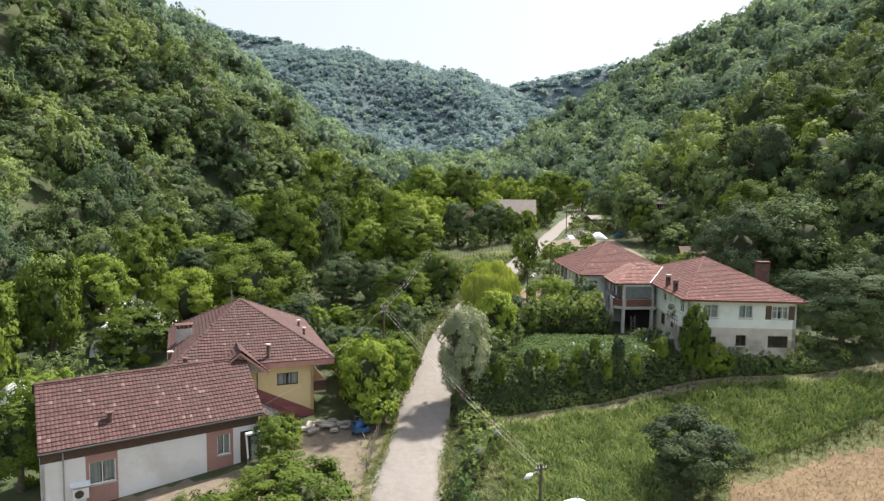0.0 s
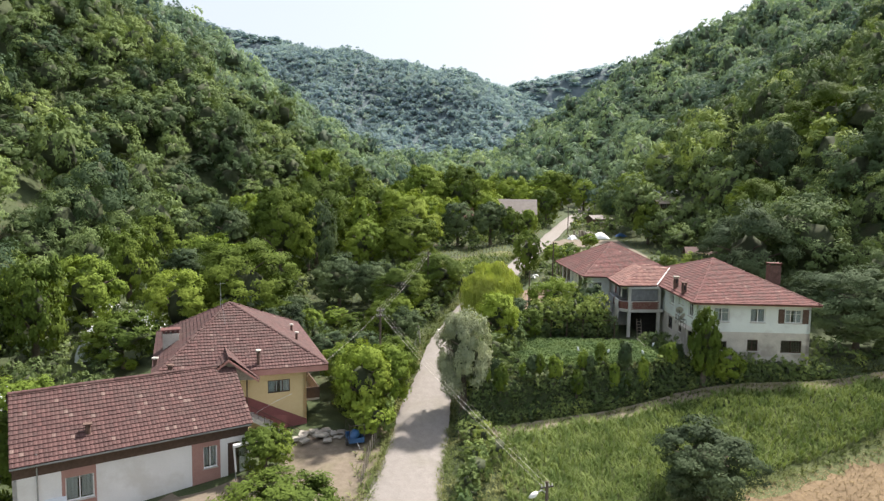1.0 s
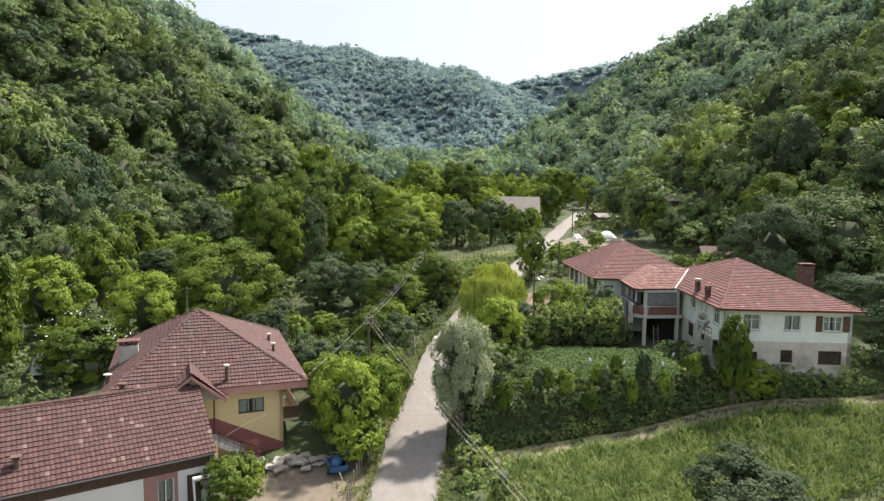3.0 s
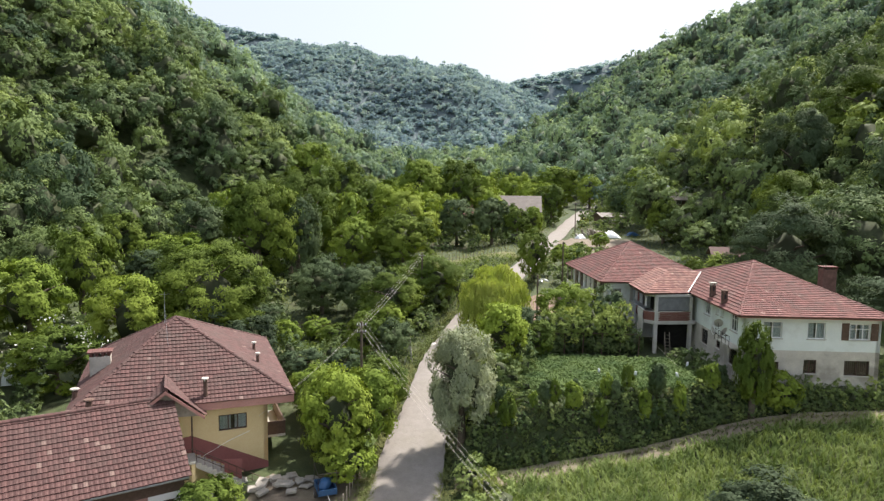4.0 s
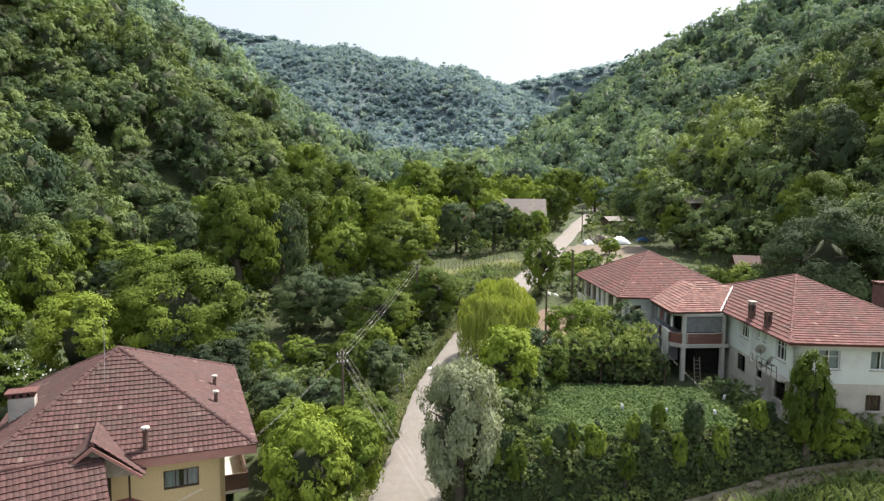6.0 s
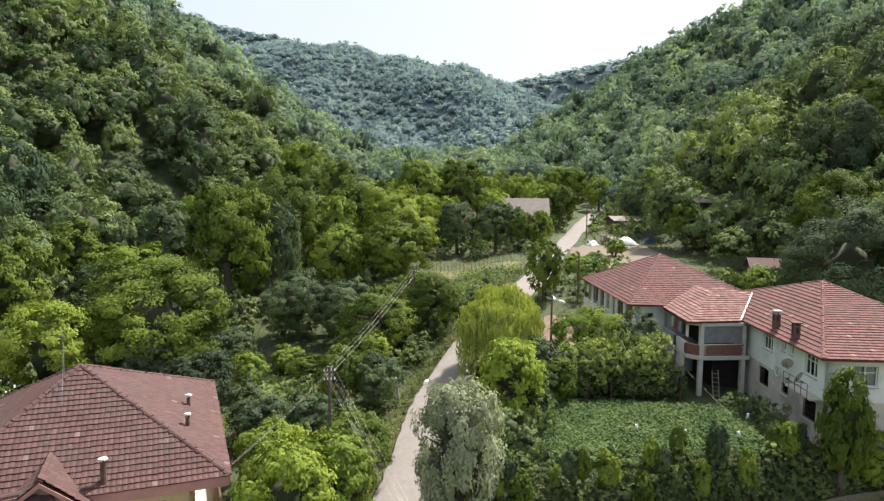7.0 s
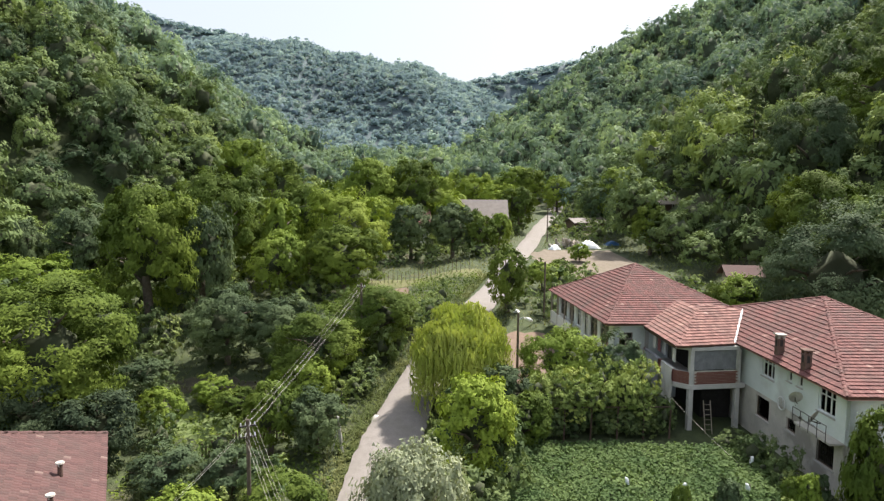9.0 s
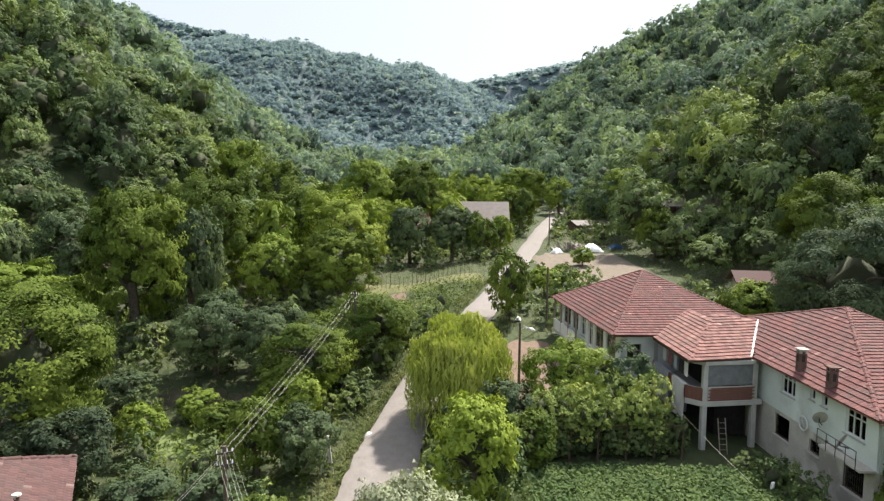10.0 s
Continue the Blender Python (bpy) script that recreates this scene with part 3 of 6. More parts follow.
forest("far_forest", far_pts, 3.7 + 2.6 * rng.uniform(0, 1, len(far_pts)) ** 2, LEAF_FAR_HAZE, T_LAST, "forest on a distant hill, haze put into its bluish leaf colour", seed=5, lift=0.50, stretch=(0.7, 1.05))
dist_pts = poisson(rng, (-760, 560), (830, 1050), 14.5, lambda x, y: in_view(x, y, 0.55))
forest("distant_forest", dist_pts, rng.uniform(9.0, 13.0, len(dist_pts)), LEAF_FAR_HAZE, T_LAST, "forest on the furthest ridges, haze put into its leaf colour", seed=6, lift=0.4, stretch=(0.4, 0.6))

# trees that stand singly along the valley floor
TREES = [
    # x, y, height, width, leaves, kind, label
    (-22.3, 71.5, 12.0, 13.0, LEAF_MID, "near", "broad walnut tree with bright green crown"),
    (-22.6, 90, 15.5, 10.5, LEAF_MID, "near", "large rounded walnut tree with dense leaves"),
    (-18.4, 93, 13.0, 6.0, LEAF_DARK, "drooping", "dark green tree with drooping foliage"),
    (-21.0, 108, 16.0, 12.0, LEAF_MID, "near", "tall broadleaf tree with rounded crown"),
    (-31.0, 160, 18.0, 13.0, LEAF_FRESH, "near", "tall light green tree at the foot of the slope"),
    (-22.0, 157, 16.5, 12.0, LEAF_MID, "near", "tall broadleaf tree at the foot of the slope"),
    (-6.2, 111, 13.5, 11.5, LEAF_BRIGHT, "near", "bright green broadleaf tree in the valley"),
    (-5.0, 150, 17.5, 13.0, LEAF_FRESH, "near", "spreading broadleaf tree with dense crown"),
    (3.5, 152, 17.0, 13.0, LEAF_MID, "near", "spreading broadleaf tree with dense crown"),
    (-12.0, 118, 14.0, 12.0, LEAF_MID, "near", "rounded broadleaf tree in the valley"),
    (-13.6, 83, 7.4, 7.6, LEAF_DARK, "bush", "dark rounded fruit tree over bare ground"),
    (-8.6, 82.5, 6.6, 7.4, LEAF_DARK, "bush", "dark rounded fruit tree over bare ground"),
    (-4.8, 76.4, 6.2, 7.6, LEAF_MID, "bush", "spreading hazel tree beside the road"),
    (-1.0, 81.5, 6.4, 8.2, LEAF_MID, "bush", "spreading fig tree beside the road"),
    (-7.6, 61.5, 3.6, 4.0, LEAF_DARK, "near", "small tree with feathery leaves"),
    (-6.6, 66.6, 5.2, 3.8, LEAF_MID, "near", "young tree with long feathery leaves"),
    (-3.9, 66.8, 4.3, 4.2, LEAF_DARK, "bush", "grey green shrub at the roadside"),
    (-5.0, 72.6, 3.8, 3.8, LEAF_FRESH, "bush", "grey green shrub at the roadside"),
    (-6.3, 50.2, 7.4, 5.4, LEAF_BRIGHT, "near", "bright green acacia beside the yellow house"),
    (-4.6, 52.8, 6.2, 5.0, LEAF_FRESH, "near", "bright green acacia beside the road"),
    (-5.4, 48.9, 3.2, 3.8, LEAF_BRIGHT, "bush", "low bright green acacia shoots in the yard"),
    (-4.2, 57.5, 4.6, 5.0, LEAF_MID, "bush", "leafy shrub at the roadside"),
    (-7.7, 53.8, 5.0, 4.8, LEAF_MID, "bush", "leafy shrub beside the yellow house"),
    (-9.0, 57.5, 4.2, 4.6, LEAF_FRESH, "bush", "light green shrub behind the yellow house"),
    (-11.2, 62.0, 3.6, 4.6, LEAF_DARK, "bush", "leafy shrub behind the yellow house"),
    # darkest leaves here stand in for shade below the walnut crown
    (-16.5, 66.0, 5.4, 5.6, LEAF_PLUM, "bush", "young tree behind the yellow house, leaves darkened as shade"),
    (-8.8, 35.6, 4.9, 8.0, LEAF_MID, "near", "leafy green plum tree before the white house"),
    (-12.8, 33.2, 4.0, 5.5, LEAF_MID, "near", "leafy green plum tree before the white house"),
    (-12.0, 43.6, 3.6, 4.2, LEAF_MID, "near", "small cherry tree in the yard"),
    (-27.6, 39.5, 6.5, 5.5, LEAF_MID, "near", "dense tree beside the white house"),
    (-30.0, 45.5, 6.2, 5.5, LEAF_FRESH, "near", "light green tree behind the white house"),
    (-30.0, 60, 6.0, 7.5, LEAF_MID, "near", "fruit tree with pale blossom"),
    (-27.0, 66, 9.0, 8.0, LEAF_BRIGHT, "near", "light green tree behind the yellow house"),
    (1.7, 52.3, 7.0 - ground_z(1.7, 52.3), 5.0, LEAF_SILVER, "silver", "silvery oleaster tree leaning over the road"),
    (4.9, 59.6, 6.2, 4.9, LEAF_ACACIA, "near", "bright green young acacia"),
    (22.2, 55.0, 7.3, 3.0, LEAF_MID, "column", "columnar tree covered in climbing vine"),
    (24.4, 55.2, 3.2, 3.0, LEAF_BRIGHT, "bush", "light green shrub by the house wall"),
    (16.8, 40.8, 5.8, 7.4, LEAF_PLUM, "bush", "lone dark plum tree in the cornfield"),
    (40.0, 62.5, 9.0, 13.5, LEAF_DARK, "bush", "large flowering chestnut tree beside the house"),
    (37.0, 79, 13.5, 13.0, LEAF_DARK, "bush", "dark green linden tree behind the house"),
    # dark leaf colour paints the shadowed hollow on this slope
    (52.0, 105, 19.0, 12.0, LEAF_DARK, "near", "tall tree on the slope, dark leaves standing in for shadow"),
    (46.0, 94, 13.0, 12.0, LEAF_MID, "near", "broadleaf tree on the slope"),
    (11.6, 90.5, 7.4, 4.6, LEAF_MID, "near", "small dark tree beside the road"),
    (17.0, 99, 3.6, 4.6, LEAF_FRESH, "near", "young tree beside the road"),
    (12.2, 70.8, 6.2, 6.4, LEAF_FRESH, "bush", "dense fig tree before the veranda"),
    # this shrub's dark leaves paint the shade between the two houses
    (15.6, 69.4, 5.6, 4.4, LEAF_DARK, "bush", "shrub against the house wall, leaves darkened as shade"),
    (8.2, 64.0, 3.6, 4.0, LEAF_MID, "bush", "leafy shrub at the garden edge"),
    (8.0, 68.5, 4.0, 4.0, LEAF_DARK, "bush", "dark shrub beside the yard"),
    # two dark shrubs added in place of the walnut's shaded lower crown
    (-20.6, 67.4, 5.6, 6.4, LEAF_PLUM, "bush", "dark shrub added as shade under the walnut tree"),
    (-24.6, 66.2, 5.0, 5.6, LEAF_PLUM, "bush", "dark shrub added as shade under the walnut tree"),
    (-18.2, 77.4, 3.4, 4.6, LEAF_DARK, "bush", "spreading shrub at the orchard edge"),
    (-12.8, 76.0, 2.4, 3.6, LEAF_FRESH, "bush", "light green bush in the orchard"),
    (-10.4, 73.2, 2.6, 3.4, LEAF_MID, "bush", "low leafy bush in the orchard"),
    (-14.6, 71.0, 3.8, 3.6, LEAF_FRESH, "near", "small fruit tree in the orchard"),
    (-7.0, 74.5, 4.0, 3.6, LEAF_MID, "near", "small fruit tree in the orchard"),
    (13.6, 69.6, 3.2, 3.4, LEAF_DARK, "bush", "leafy shrub before the veranda"),
    (27.6, 80, 7.0, 3.2, LEAF_MID, "bush", "round clipped green shrub behind the farmhouse"),
    (34.6, 88.6, 4.6, 6.0, LEAF_FRESH, "bush", "light green shrub before a low shed"),
    (39.0, 123, 9.0, 7.0, LEAF_MID, "near", "broadleaf tree behind the house"),
    (42.6, 147, 13.0, 10.0, LEAF_FRESH, "near", "broadleaf tree on the slope"),
    (66.0, 111, 14.0, 16.0, LEAF_MID, "near", "wide tree with dense layered crown on the slope"),
    (16.6, 128, 6.6, 4.6, LEAF_FRESH, "near", "light green tree before a distant house"),
    (26.5, 117.5, 3.0, 3.6, LEAF_FRESH, "bush", "green shrub beside the road"),
    (19.5, 101, 3.6, 4.0, LEAF_MID, "near", "young fruit tree behind the house"),
    (9.0, 126.5, 9.5, 8.5, LEAF_DARK, "near", "dark tree before a distant house"),
    (2.6, 128.5, 9.5, 8.5, LEAF_DARK, "near", "dark tree before a distant house"),
    (14.2, 141, 6.8, 4.4, LEAF_MID, "near", "broadleaf tree before a distant house"),
    (24.0, 152, 10.0, 8.0, LEAF_MID, "near", "broadleaf tree beside the road"),
    (13.2, 124.0, 6.6, 5.5, LEAF_MID, "near", "dark tree before a distant house"),
    (42.5, 196, 11.0, 9.0, LEAF_FRESH, "near", "light green tree where the road bends"),
    (36.5, 203, 13.0, 10.0, LEAF_MID, "near", "broadleaf tree where the road bends"),
    (33.0, 205, 14.0, 13.0, LEAF_FRESH, "near", "broadleaf tree beside the road"),
    (20.0, 190, 13.0, 12.0, LEAF_BRIGHT, "near", "bright green tree in the valley"),
]
for i, (x, y, h, w, mat, kind, label) in enumerate(TREES):
    tree(x, y, h, w, mat, label, kind, i, leaf_m=0.085 if mat is LEAF_SILVER or kind == "column" else 0.105 if y < 85 else 0.15 if y < 115 else 0.22)

# pale blossom on one of the fruit trees
bt = [o for o in bpy.data.objects if o.parent is None and o.name.startswith("tree") and abs(o.location.x + 30.0) < 0.01 and abs(o.location.y - 60) < 0.01][0]
rngb = np.random.default_rng(29)
dirs = unit(rngb, 260)
dirs = dirs[dirs[:, 2] > -0.1]
tufts = np.floor(rngb.uniform(0, 30, len(dirs))).astype(int)
seats = unit(rngb, 30)
seats[:, 2] = np.abs(seats[:, 2])
BV, BF = leaf_cards(rngb, seats[tufts] * (3.7, 3.7, 3.0) + rngb.normal(0, 0.28, (len(dirs), 3)) + (0, 0, 3.0), dirs, 0.09, 0.7)
part("blossom", soup("blossom", BV, BF, BLOSSOM), BLOSSOM, bt, "clusters of white blossom")

# fill of the valley floor
rng = np.random.default_rng(23)
fill = poisson(rng, (-60, 60), (52, 230), 8.0, lambda x, y: (y > 78 or -45 < x < -31) and left_foot(y) + 2 < x < right_foot(y) - 1 and (x < road_x(y) - 9 or x > road_x(y) + 9) and not (6 < x < 34 and y < 108)
               and not (-5 < x < 20 and 84 < y < 133) and not (-19 < x < 2 and y < 100) and not (road_x(y) < x < 47 and 100 < y < 162) and min((x - t[0]) ** 2 + (y - t[1]) ** 2 for t in TREES) > 30)
for i, (x, y) in enumerate(fill):
    tree(x, y, rng.uniform(6, 12), rng.uniform(6, 10.5), (LEAF_FRESH, LEAF_MID, LEAF_DARK, LEAF_MID, LEAF_FRESH)[i % 5] if y < 110 else (LEAF_FRESH, LEAF_BRIGHT, LEAF_FRESH, LEAF_MID, LEAF_BRIGHT)[i % 5], "broadleaf tree in the valley wood", "near", i, leaf_m=0.16 if y < 108 else 0.28, group="valley trees")


def pine(x, y, h):
    """A tall thin pine with a bare lower trunk and flat tufted boughs."""
    t = thing("pine_tree", pose(x, y, ground_z(x, y)), "tall thin dark pine with a bare trunk", "tree")
    rng = np.random.default_rng(77)
    C, N = [], []
    for k in range(26):
        z = h * (0.42 + 0.56 * k / 25)
        a, reach = k * 2.4, h * 0.16 * (1.05 - 0.8 * k / 25) * rng.uniform(0.7, 1.1)
        for _ in range(70):
            s = rng.uniform(0.25, 1.0)
            C.append((math.cos(a) * reach * s + rng.normal(0, 0.25), math.sin(a) * reach * s + rng.normal(0, 0.25), z - 0.3 * s + rng.normal(0, 0.16)))
            N.append((rng.normal(0, 0.5), rng.normal(0, 0.5), 1.0))
    N = np.array(N)
    V, F = leaf_cards(rng, np.array(C), N / np.linalg.norm(N, axis=1, keepdims=True), 0.32, 0.35)
    part("crown", soup("crown", V, F, LEAF_DARK), LEAF_DARK, t)
    part("trunk", Build().tube([(0, 0, -0.5), (0, 0, h * 0.4), (0.1, 0, h * 0.97)], [0.2, 0.15, 0.03], 7).mesh("trunk", BARK, True), BARK, t)


pine(52.4, 119.5, 19.0)


# ---- roofs and walls ----
def inside(poly, u, v):
    n, hit = len(poly), False
    for i in range(n):
        (x0, y0), (x1, y1) = poly[i], poly[i - 1]
        if (y0 > v) != (y1 > v) and u < (x1 - x0) * (v - y0) / (y1 - y0) + x0:
            hit = not hit
    return hit


TILE_W, TILE_L = 0.235, 0.36


def tile_shape(w, ln):
    """One interlocking clay tile: arched across, raised at its lower edge. x across, y up the slope, z out."""
    prof = [(-0.5, 0.0), (-0.30, 0.016), (0.05, 0.018), (0.30, 0.002), (0.5, 0.006)]
    lo = [(x * w, -0.02, 0.062 + z) for x, z in prof]
    hi = [(x * w, ln, 0.010 + z) for x, z in prof]
    dn = [(x * w, -0.02, 0.0) for x, z in prof]
    V = lo + hi + dn
    F = [(i, i + 1, 6 + i, 5 + i) for i in range(4)] + [(10 + i, 11 + i, i + 1, i) for i in range(4)]
    return V, F


def roof_face(poly, parent, mat, under, singles=0, single_mat=None, seed=0, thick=0.12):
    """One slope of a roof. poly: corners, the first two the eave from left to right as seen from outside; laid with rows of tiles."""
    rng = random.Random(seed)
    P = [Vector(p) for p in poly]
    o, ux = P[0], (P[1] - P[0]).normalized()
    nz = ux.cross(P[2] - P[0]).normalized()
    vy = nz.cross(ux)
    flat = [((p - o).dot(ux), (p - o).dot(vy)) for p in P]
    under.prism([p - nz * thick for p in P], nz * (thick - 0.005))
    V0, F0 = tile_shape(TILE_W * 1.06, TILE_L)
    b, one, made = Build(), None, 0
    umin, umax, vmax = min(p[0] for p in flat), max(p[0] for p in flat), max(p[1] for p in flat)
    rows = int(vmax / 0.325)
    for j in range(rows + 1):
        v = j * 0.325 - 0.05
        u = umin - 0.1 + rng.uniform(-0.02, 0.02)
        while u < umax + 0.1:
            if inside(flat, u, v + 0.16 if j else 0.02):
                sag = 0.015 * math.sin(u * 0.9 + seed) * math.sin(v * 0.8 + seed)
                m = Matrix.Translation(o + ux * (u + rng.uniform(-0.008, 0.008)) + vy * (v + rng.uniform(-0.012, 0.012)) + nz * (0.01 + sag + rng.uniform(0, 0.008)))
                rot = Matrix((ux, vy, nz)).transposed().to_4x4() @ Matrix.Rotation(rng.uniform(-0.025, 0.025), 4, "Z")
                if made < singles:
                    if one is None:
                        one = Build().add(V0, F0).mesh("tile", single_mat)
                    t = part("tile", one, single_mat, parent)
                    t.matrix_basis = m @ rot
                    made += 1
                else:
                    b.add([m @ rot @ Vector(p) for p in V0], F0)
            u += TILE_W
    if b.v:
        ob = part("tiles", b, mat, parent)
        ob["kind"] = "stuff"
    return


def caps(b, p0, p1, r=0.12, step=0.36, seed=0):
    """Overlapping half-round ridge tiles along a line."""
    rng = random.Random(seed)
    p0, p1 = Vector(p0), Vector(p1)
    d = p1 - p0
    n = max(1, int(d.length / step))
    ax = d.normalized()
    side = ax.cross(Vector((0, 0, 1))).normalized()
    up = side.cross(ax)
    for i in range(n):
        a, c = p0 + d * (i / n), p0 + d * ((i + 1.12) / n)
        jig = up * rng.uniform(-0.01, 0.02)
        ring = lambda q, rr: [q + jig + side * (math.cos(k * math.pi / 5) * rr) + up * (math.sin(k * math.pi / 5) * rr - 0.03) for k in range(6)]
        b.add(ring(a, r * 1.12) + ring(c, r * 0.92), [(k, k + 1, 7 + k, 6 + k) for k in range(5)] + [tuple(range(6))])


def wall_panel(b, length, z0, z1, thick, holes=()):
    """A wall along local x from 0 to length, its outer face at y = 0, with holes (u0, u1, z0, z1) right through it, in one piece."""
    holes = [h for h in holes if h[3] > z0 and h[2] < z1]
    us = sorted({0, length, *[h[0] for h in holes], *[h[1] for h in holes]})
    zs = sorted({z0, z1, *[max(h[2], z0) for h in holes], *[min(h[3], z1) for h in holes]})
    solid = {(i, j) for i in range(len(us) - 1) for j in range(len(zs) - 1)
             if not any(h[0] <= (us[i] + us[i + 1]) / 2 <= h[1] and h[2] <= (zs[j] + zs[j + 1]) / 2 <= h[3] for h in holes)}
    V, F, at = [], [], {}

    def v(i, j, k):
        if (i, j, k) not in at:
            at[i, j, k] = len(V)
            V.append((us[i], k * thick, zs[j]))
        return at[i, j, k]

    for i, j in solid:
        F += [(v(i, j, 0), v(i + 1, j, 0), v(i + 1, j + 1, 0), v(i, j + 1, 0)), (v(i, j, 1), v(i, j + 1, 1), v(i + 1, j + 1, 1), v(i + 1, j, 1))]
        for di, dj, (a, c) in ((-1, 0, ((0, 1), (0, 0))), (1, 0, ((1, 0), (1, 1))), (0, -1, ((0, 0), (1, 0))), (0, 1, ((1, 1), (0, 1)))):
            if (i + di, j + dj) not in solid:
                p, q = (i + a[0], j + a[1]), (i + c[0], j + c[1])
                F.append((v(*q, 0), v(*p, 0), v(*p, 1), v(*q, 1)))
    b.add(V, F)


def put(b, m):
    """The mesh b moved by m."""
    b.v = [tuple(m @ Vector(p)) for p in b.v]
    return b


def window(parent, m, u0, u1, z0, z1, bars=1, frame_mat=None, rail=0.62, curtain=True, sill=True, depth=0.10, grille=False, rows=1):
    """A window in a wall panel of pose m: frame with bars, panes, sill, a curtain behind."""
    frame_mat = frame_mat or WHITE
    b, w = Build(), 0.06
    y0, y1 = depth, depth + 0.06
    wall_panel(b, u1 - u0, z0, z1, 0.06, [(w, u1 - u0 - w, z0 + w, z1 - w)])
    win = part("window", put(b, m @ pose(u0, y0, 0)), frame_mat, parent)
    for i in range(1, bars + 1):
        u = u0 + (u1 - u0) * i / (bars + 1)
        part("mullion", put(Build().box(u - 0.03, y0 - 0.01, z0 + w, u + 0.03, y1 - 0.01, z1 - w), m), frame_mat, win)
    if rail:
        z = z0 + (z1 - z0) * rail
        part("transom", put(Build().box(u0 + w, y0 - 0.005, z - 0.025, u1 - w, y1 - 0.015, z + 0.025), m), frame_mat, win)
    for i in range(bars + 1):
        a, c = u0 + (u1 - u0) * i / (bars + 1), u0 + (u1 - u0) * (i + 1) / (bars + 1)
        pane = part("pane", put(Build().box(a + 0.035, y0 + 0.02, z0 + w, c - 0.035, y0 + 0.03, z1 - w), m), GLASS, win)
        pane.visible_shadow = False
    if curtain:
        cb = Build()
        n = 14
        span = (u1 - u0) * 0.96
        pts = [(u0 + 0.02 * (u1 - u0) + span * i / n, y1 + 0.10 + 0.03 * (i % 2)) for i in range(n + 1)]
        cut = [k for k in range(n) if not (n * 0.40 < k < n * 0.52)]
        for k in cut:
            (a, p), (c, q) = pts[k], pts[k + 1]
            cb.add([(a, p, z0 + 0.05), (c, q, z0 + 0.05), (c, q, z1 - 0.02), (a, p, z1 - 0.02)], [(0, 1, 2, 3)])
        part("curtain", put(cb, m), CURTAIN, win)
    if sill:
        part("sill", put(Build().box(u0 - 0.06, -0.07, z0 - 0.07, u1 + 0.06, depth, z0 - 0.003), m), CONCRETE, win)
    if grille:
        k = max(3, int((u1 - u0) / 0.14))
        for i in range(k + 1):
            u = u0 + 0.03 + (u1 - u0 - 0.06) * i / k
            part("grille_bar", put(Build().box(u - 0.008, 0.02, z0 + 0.02, u + 0.008, 0.036, z1 - 0.02), m), IRON, win)
        for q in (0.33, 0.66):
            part("grille_bar", put(Build().box(u0, 0.010, z0 + (z1 - z0) * q, u1, 0.019, z0 + (z1 - z0) * q + 0.02), m), IRON, win)
    return win


def side(x0, y0, deg, z=0):
    return pose(x0, y0, z, 0, 0, deg)


def chimney(parent, x, y, z0, z1, w, mat, cap_mat, d=None, pots=0):
    d = d or w
    c = part("chimney", Build().box(x - w / 2, y - d / 2, z0, x + w / 2, y + d / 2, z1), mat, parent, bevel=0.015)
    k = Build().box(x - w / 2 - 0.07, y - d / 2 - 0.07, z1 + 0.18, x + w / 2 + 0.07, y + d / 2 + 0.07, z1 + 0.24)
    for sx in (-1, 1):
        for sy in (-1, 1):
            k.box(x + sx * (w / 2 - 0.05) - 0.05, y + sy * (d / 2 - 0.05) - 0.05, z1, x + sx * (w / 2 - 0.05) + 0.05, y + sy * (d / 2 - 0.05) + 0.05, z1 + 0.18)
    part("cap", k, cap_mat, c)
    if w < 0.6:
        # no holes are cut: black plates paint the shade of the flue slots
        part("flue_opening", Build().box(x - w / 2 - 0.004, y - 0.08, z1 - 0.45, x - w / 2 + 0.02, y + 0.08, z1 - 0.08).box(x - 0.08, y - d / 2 - 0.004, z1 - 0.45, x + 0.08, y - d / 2 + 0.02, z1 - 0.08), DARK, c)
    return c


SOOTY = surface("sooty_render", (0.085, 0.050, 0.040), (0.16, 0.100, 0.080), 3, 14, 0.95, 0.4)

# ---- the white and grey farmhouse with the veranda ----
H = pose(22.2, 56.75, 1.0, 0, 0, -3)
farmhouse = thing("farmhouse", H, "two-storey farmhouse, whitewashed above grey cement, red tiled hip roof", "house")
W_, D_, E_ = 9.6, 19.5, 5.72
split = 3.15
S_, W_side, N_side, E_side = side(0, 0, 0), side(0, D_, -90), side(W_, D_, 180), side(W_, 0, 90)
s_up = [(1.4, 2.7, 4.05, 5.25), (4.5, 5.75, 4.05, 5.25), (7.45, 8.85, 4.05, 5.2)]
s_lo = [(1.9, 2.6, 1.5, 2.3), (4.35, 5.25, 1.5, 2.5), (7.2, 8.95, 1.4, 2.5)]
w_up = [(11.5, 12.85, 4.3, 5.5), (14.15, 14.6, 4.75, 5.35), (15.15, 15.6, 4.75, 5.35), (17.0, 18.4, 4.1, 5.4)]
w_lo = [(11.0, 12.5, 1.7, 2.95), (14.3, 15.2, 2.05, 2.75), (17.1, 18.5, 1.5, 2.75)]
for wallname, m, ln, up_, lo_ in (("wall", S_, W_, s_up, s_lo), ("wall", W_side, D_, w_up, w_lo), ("wall", N_side, W_, [], []), ("wall", E_side, D_, [], [])):
    ub, lb = Build(), Build()
    wall_panel(ub, ln, split, E_ - 0.02, 0.28, up_)
    wall_panel(lb, ln, -2.0, split, 0.28, lo_)
    part("wall", put(ub, m), WHITEWASH, farmhouse, "whitewashed upper wall")
    part("wall", put(lb, m), CEMENT, farmhouse, "bare grey cement lower wall")
